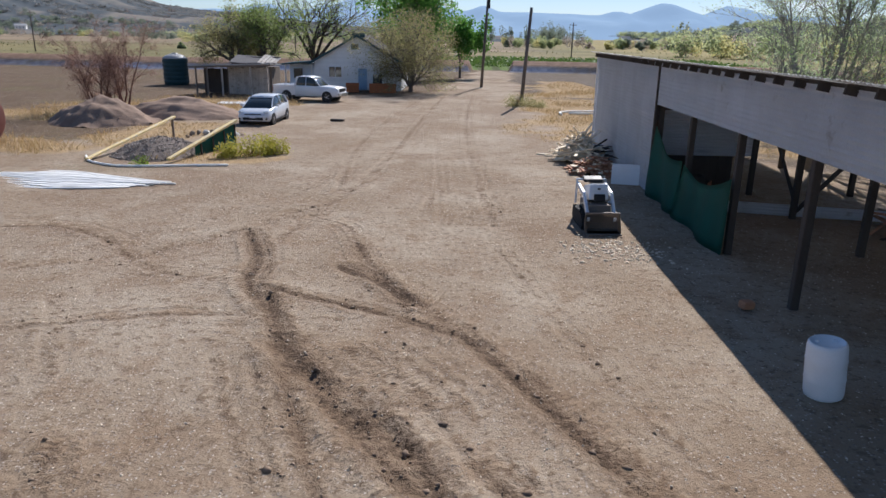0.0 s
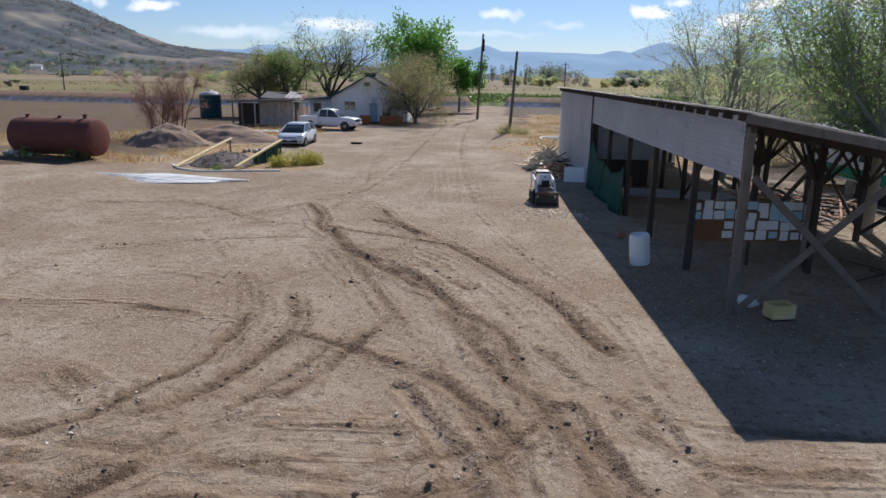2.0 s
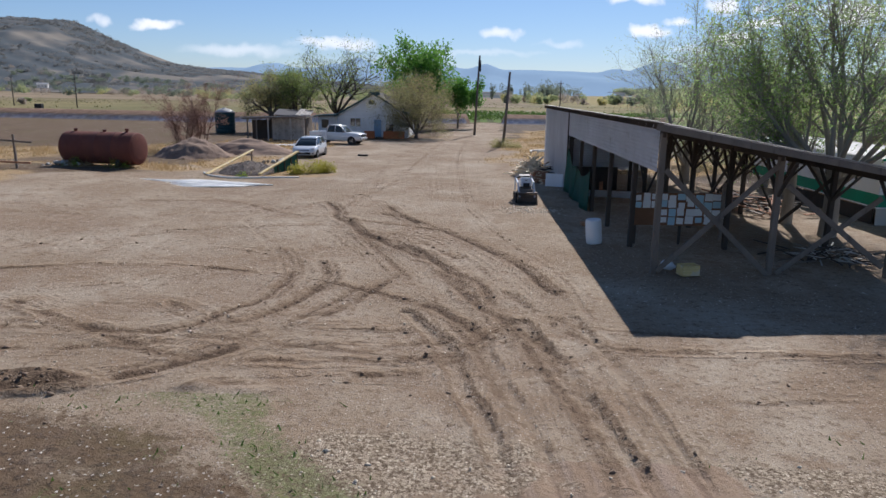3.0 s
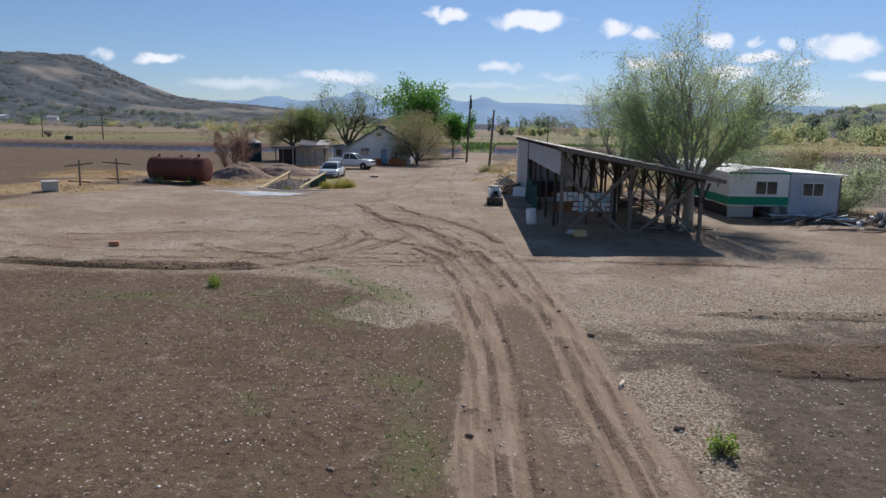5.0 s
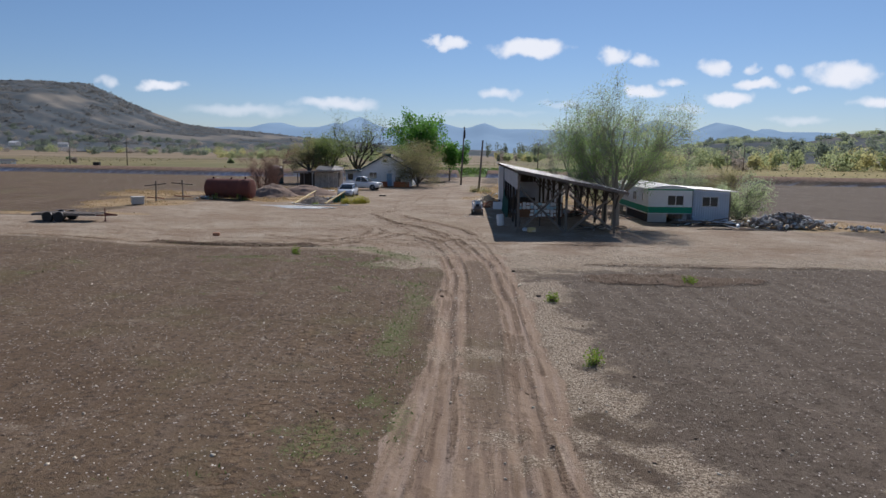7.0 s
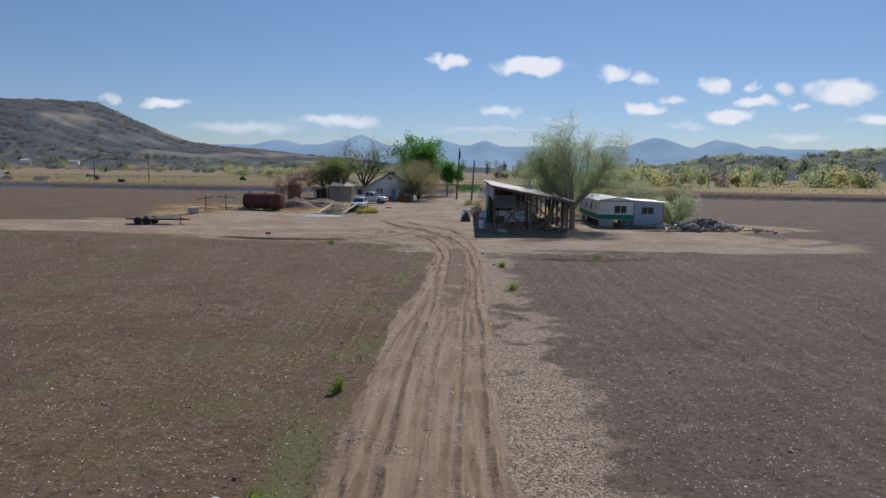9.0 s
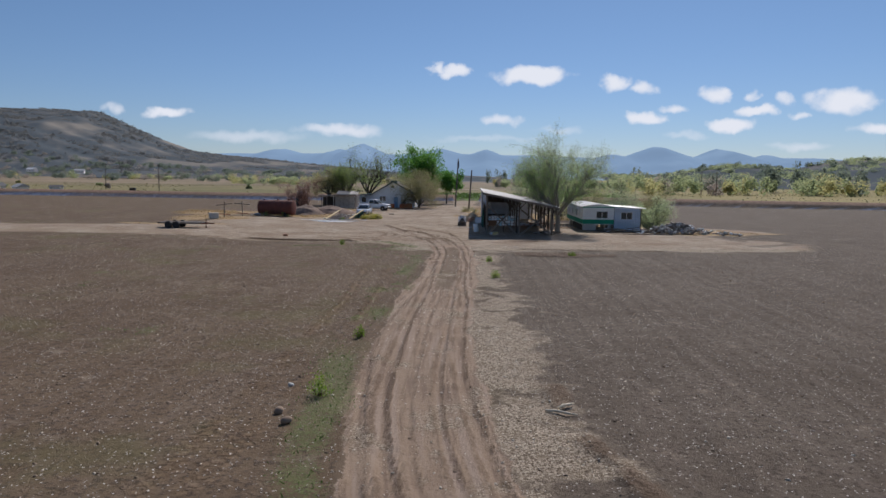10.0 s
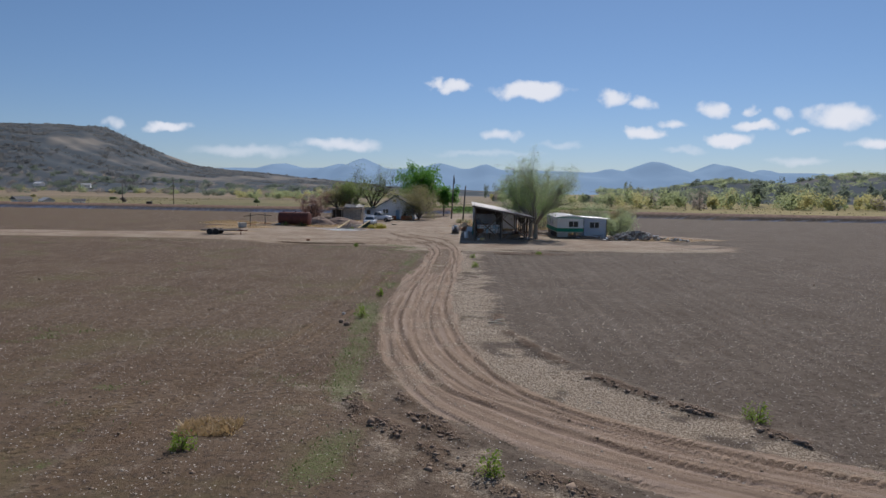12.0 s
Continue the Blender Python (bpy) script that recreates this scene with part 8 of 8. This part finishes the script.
for k, (x, y, w) in enumerate(((-9.0, 28.6, 0.85), (-8.3, 29.3, 0.8), (-7.7, 28.9, 0.6), (-9.6, 28.0, 0.6))):
    leaf_bush("yellow_bush", "yellow-green flowering weed bush at the yard edge", (x, y, 0), w, 0.95 - 0.1 * k, LEAF_YELLOW, 900, 0.11, 60 + k)
WEEDS = ((6.12, -64.7, 0.30, 0.55), (-0.77, -63.8, 0.22, 0.5), (13.2, -60.8, 0.32, 0.62), (0.72, -47.1, 0.24, 0.72), (6.2, -24.8, 0.34, 0.55), (5.96, -17.2, 0.28, 0.42),
         (12.2, -13.2, 0.28, 0.3), (-6.2, -6.4, 0.30, 0.5), (0.75, -40.3, 0.2, 0.5), (-20.4, 26.6, 0.45, 0.75), (-22.6, 26.4, 0.45, 0.75), (-19.8, 26.9, 0.45, 0.6), (4.7, 52.9, 1.3, 1.0), (3.8, 52.4, 1.0, 0.9), (5.4, 52.2, 0.9, 0.6), (-12.2, 25.7, 0.3, 0.4))
for k, (x, y, r, h) in enumerate(WEEDS):
    far_dry = y > 30 and x < 0
    leaf_bush("weed", "small bright green weed tuft on bare soil" if not far_dry else "grey-green weed clump at the foot of the tank", (x, y, gz(x, y)), r, h, LEAF_WEED if y < 27 else LEAF_OLIVE, 340 if r < 0.8 else 1100, 0.075 if r < 0.8 else 0.10, 80 + k, "weed")


def scatter_stuff():
    r = np.random.default_rng(17)

    def sheet(n, x0, x1, y0, y1, rule):
        p = np.stack([r.uniform(x0, x1, n), r.uniform(y0, y1, n)], -1)
        j = np.clip(np.searchsorted(YS, p[:, 1]), 0, len(YS) - 1)
        i = np.clip(np.searchsorted(XS, p[:, 0]), 0, len(XS) - 1)
        keep = r.random(n) < rule(p, j, i)
        return np.column_stack([p[keep], GROUND_Z[j[keep], i[keep]]])

    def attr(name):
        a = np.zeros(len(GROUND_MESH.vertices), np.float32)
        GROUND_MESH.attributes[name].data.foreach_get("value", a)
        return a.reshape(len(YS), len(XS))

    yard, rut, straw, dry, green, lane = (attr(k) for k in ("yard", "rut", "straw", "dry", "green", "lane"))
    # clods along the ruts and in the yard
    c = np.vstack([sheet(110000, -14, 14, -9, 26, lambda p, j, i: 0.5 * np.clip(rut[j, i] * 1.25 - 0.2, 0, 1) + 0.004),
                   sheet(50000, -8, 14, -66, -9, lambda p, j, i: 0.14 * rut[j, i] + 0.002)])
    tagged(new("soil_clods", pebble_mesh("soil_clods", c, np.minimum(r.gamma(1.4, 0.026, len(c)) + 0.014, 0.15), CLOD, r)), "dark soil clods thrown up along the ruts", "clods", kind="stuff")
    c = sheet(2600, 2.0, 5.2, 14.6, 17.6, lambda p, j, i: np.exp(-((p[:, 0] - 3.7) / 0.9) ** 2 - ((p[:, 1] - 16.1) / 0.7) ** 2))
    tagged(new("pale_debris", pebble_mesh("pale_debris", c, np.minimum(r.gamma(1.8, 0.03, len(c)) + 0.02, 0.14), CHIP, r)), "pale broken chips spilled before the loader", "debris", kind="stuff")
    c = sheet(16000, 1, 15, -70, -57, lambda p, j, i: 0.9 * (rut[j, i] > 0.45) * (1 - lane[j, i]))
    tagged(new("spoil_clods", pebble_mesh("spoil_clods", c, r.gamma(2.0, 0.035, len(c)) + 0.03, CLOD, r)), "coarse clods thrown up outside the bend of the lane", "clods", kind="stuff")
    c = sheet(90000, -36, 36, -66, 10, lambda p, j, i: 0.16 * (1 - yard[j, i]))
    tagged(new("field_clods", pebble_mesh("field_clods", c, r.gamma(2.0, 0.018, len(c)) + 0.018, CLOD, r)), "loose clods on the ploughed field", "clods", kind="stuff")
    # pale chips and stalks
    patchy = lambda p: smooth(-0.5, 0.5, fbm(p[:, 0], p[:, 1], 3.0, 451))
    c = sheet(250000, -34, 36, -67, 8, lambda p, j, i: 0.16 * patchy(p) * (1 - yard[j, i]) + 0.5 * straw[j, i] + 0.14 * lane[j, i] + 0.05 * yard[j, i] * (p[:, 1] < 3))
    tagged(new("pale_chips", pebble_mesh("pale_chips", c, np.minimum(r.gamma(1.4, 0.018, len(c)) + 0.012, 0.11), CHIP, r)), "pale stones and chaff lying on the soil", "stones", kind="stuff")
    c = sheet(26000, -12, 10, 2, 26, lambda p, j, i: 0.30 * yard[j, i])
    tagged(new("yard_grit", pebble_mesh("yard_grit", c, np.minimum(r.gamma(2.0, 0.011, len(c)) + 0.012, 0.045), CHIP, r)), "pale grit on the yard", "grit", kind="stuff")

    def blades(name, label, pts, h, material, lean=0.35, width=0.018):
        n = len(pts)
        ang = r.uniform(0, 2 * np.pi, n)
        hh = h * r.uniform(0.5, 1.2, n)
        side = np.stack([np.cos(ang), np.sin(ang), np.zeros(n)], -1) * (width * (0.6 + r.random(n)))[:, None]
        tip = pts + np.stack([r.normal(size=n) * lean * hh, r.normal(size=n) * lean * hh, hh], -1)
        v = np.stack([pts - side, pts + side, tip], 1).reshape(-1, 3)
        me = bpy.data.meshes.new(name)
        me.vertices.add(3 * n)
        me.vertices.foreach_set("co", v.ravel())
        me.loops.add(3 * n)
        me.loops.foreach_set("vertex_index", np.arange(3 * n, dtype=np.int32))
        me.polygons.add(n)
        me.polygons.foreach_set("loop_start", np.arange(0, 3 * n, 3, dtype=np.int32))
        me.update()
        me.materials.append(material)
        tagged(new(name, me), label, "grass", kind="stuff")

    c = sheet(420000, -42, 36, 10, 84, lambda p, j, i: 0.45 * dry[j, i] * (fbm(p[:, 0], p[:, 1], 2.0, 401) > -0.15))
    blades("dry_grass", "long dry straw-coloured grass", c, 0.17, STRAW, 0.8, width=0.014)
    c = sheet(200000, -40, 14, 26, 70, lambda p, j, i: 0.35 * (dry[j, i] > 0.75) * (fbm(p[:, 0], p[:, 1], 3.0, 405) > 0.05))
    blades("tall_dry_grass", "tall tufts of dry grass round the mounds", c, 0.42, STRAW, 0.45, width=0.016)
    c = sheet(16000, -1.35, 0.1, -62.95, -61.85, lambda p, j, i: 0.05 + 0 * p[:, 0])
    blades("straw_tuft", "small patch of dry straw on the field", c, 0.16, STRAW, 0.9)
    c = sheet(240000, -16, 10, -66, 0, lambda p, j, i: 0.16 * green[j, i])
    blades("green_grass", "short sparse green grass on the verge", c, 0.07, GRASS, 0.7, 0.014)


scatter_stuff()
# odd lumps and sticks beside the lane
r = random.Random(71)
for x, y, w, h, m, label in ((0.05, -48.6, 0.3, 0.2, CLOD, "brown lump of dry root on the field edge"), (0.42, -49.3, 0.32, 0.2, CLOD, "brown lump of dry root on the field edge"),
                             (-0.25, -46.3, 0.24, 0.14, CONCRETE, "pale stone lying on the field edge"), (5.55, -16.3, 0.22, 0.1, CLOD, "dark clod beside a green weed"), (4.95, -11.0, 0.24, 0.12, CLOD, "dark clod beside the lane"),
                             (1.9, -16.9, 0.16, 0.1, CLOD, "dark clod beside the lane")):
    s = thing("field_stone", label, "stone", (x, y, gz(x, y)), r.uniform(0, 180), "loose lumps by the lane")
    bm = B()
    bmesh.ops.create_icosphere(bm, subdivisions=2, radius=0.5)
    for v in bm.verts:
        v.co *= r.uniform(0.8, 1.12)
    bmesh.ops.transform(bm, matrix=Matrix.Translation((0, 0, h * 0.35)) @ Matrix.Diagonal((w, w * 0.7, h, 1)), verts=bm.verts)
    part("lump", bm, m, s, smooth=True)
for x, y, turn, length in ((5.0, -14.3, 70, 0.5), (6.9, -48.2, -25, 0.8), (7.1, -47.8, 35, 0.6)):
    s = thing("dry_branch", "bleached dry stick lying on the verge", "branch", (x, y, gz(x, y)), turn, "dry sticks")
    bm = B()
    tube(bm, [(-length / 2, 0, 0.03), (-length * 0.15, 0.05 * length, 0.06), (length * 0.2, -0.04 * length, 0.07), (length / 2, 0.1 * length, 0.03)], [0.03, 0.035, 0.03, 0.015], 7)
    part("stick", bm, NEW_WOOD, s, smooth=True)
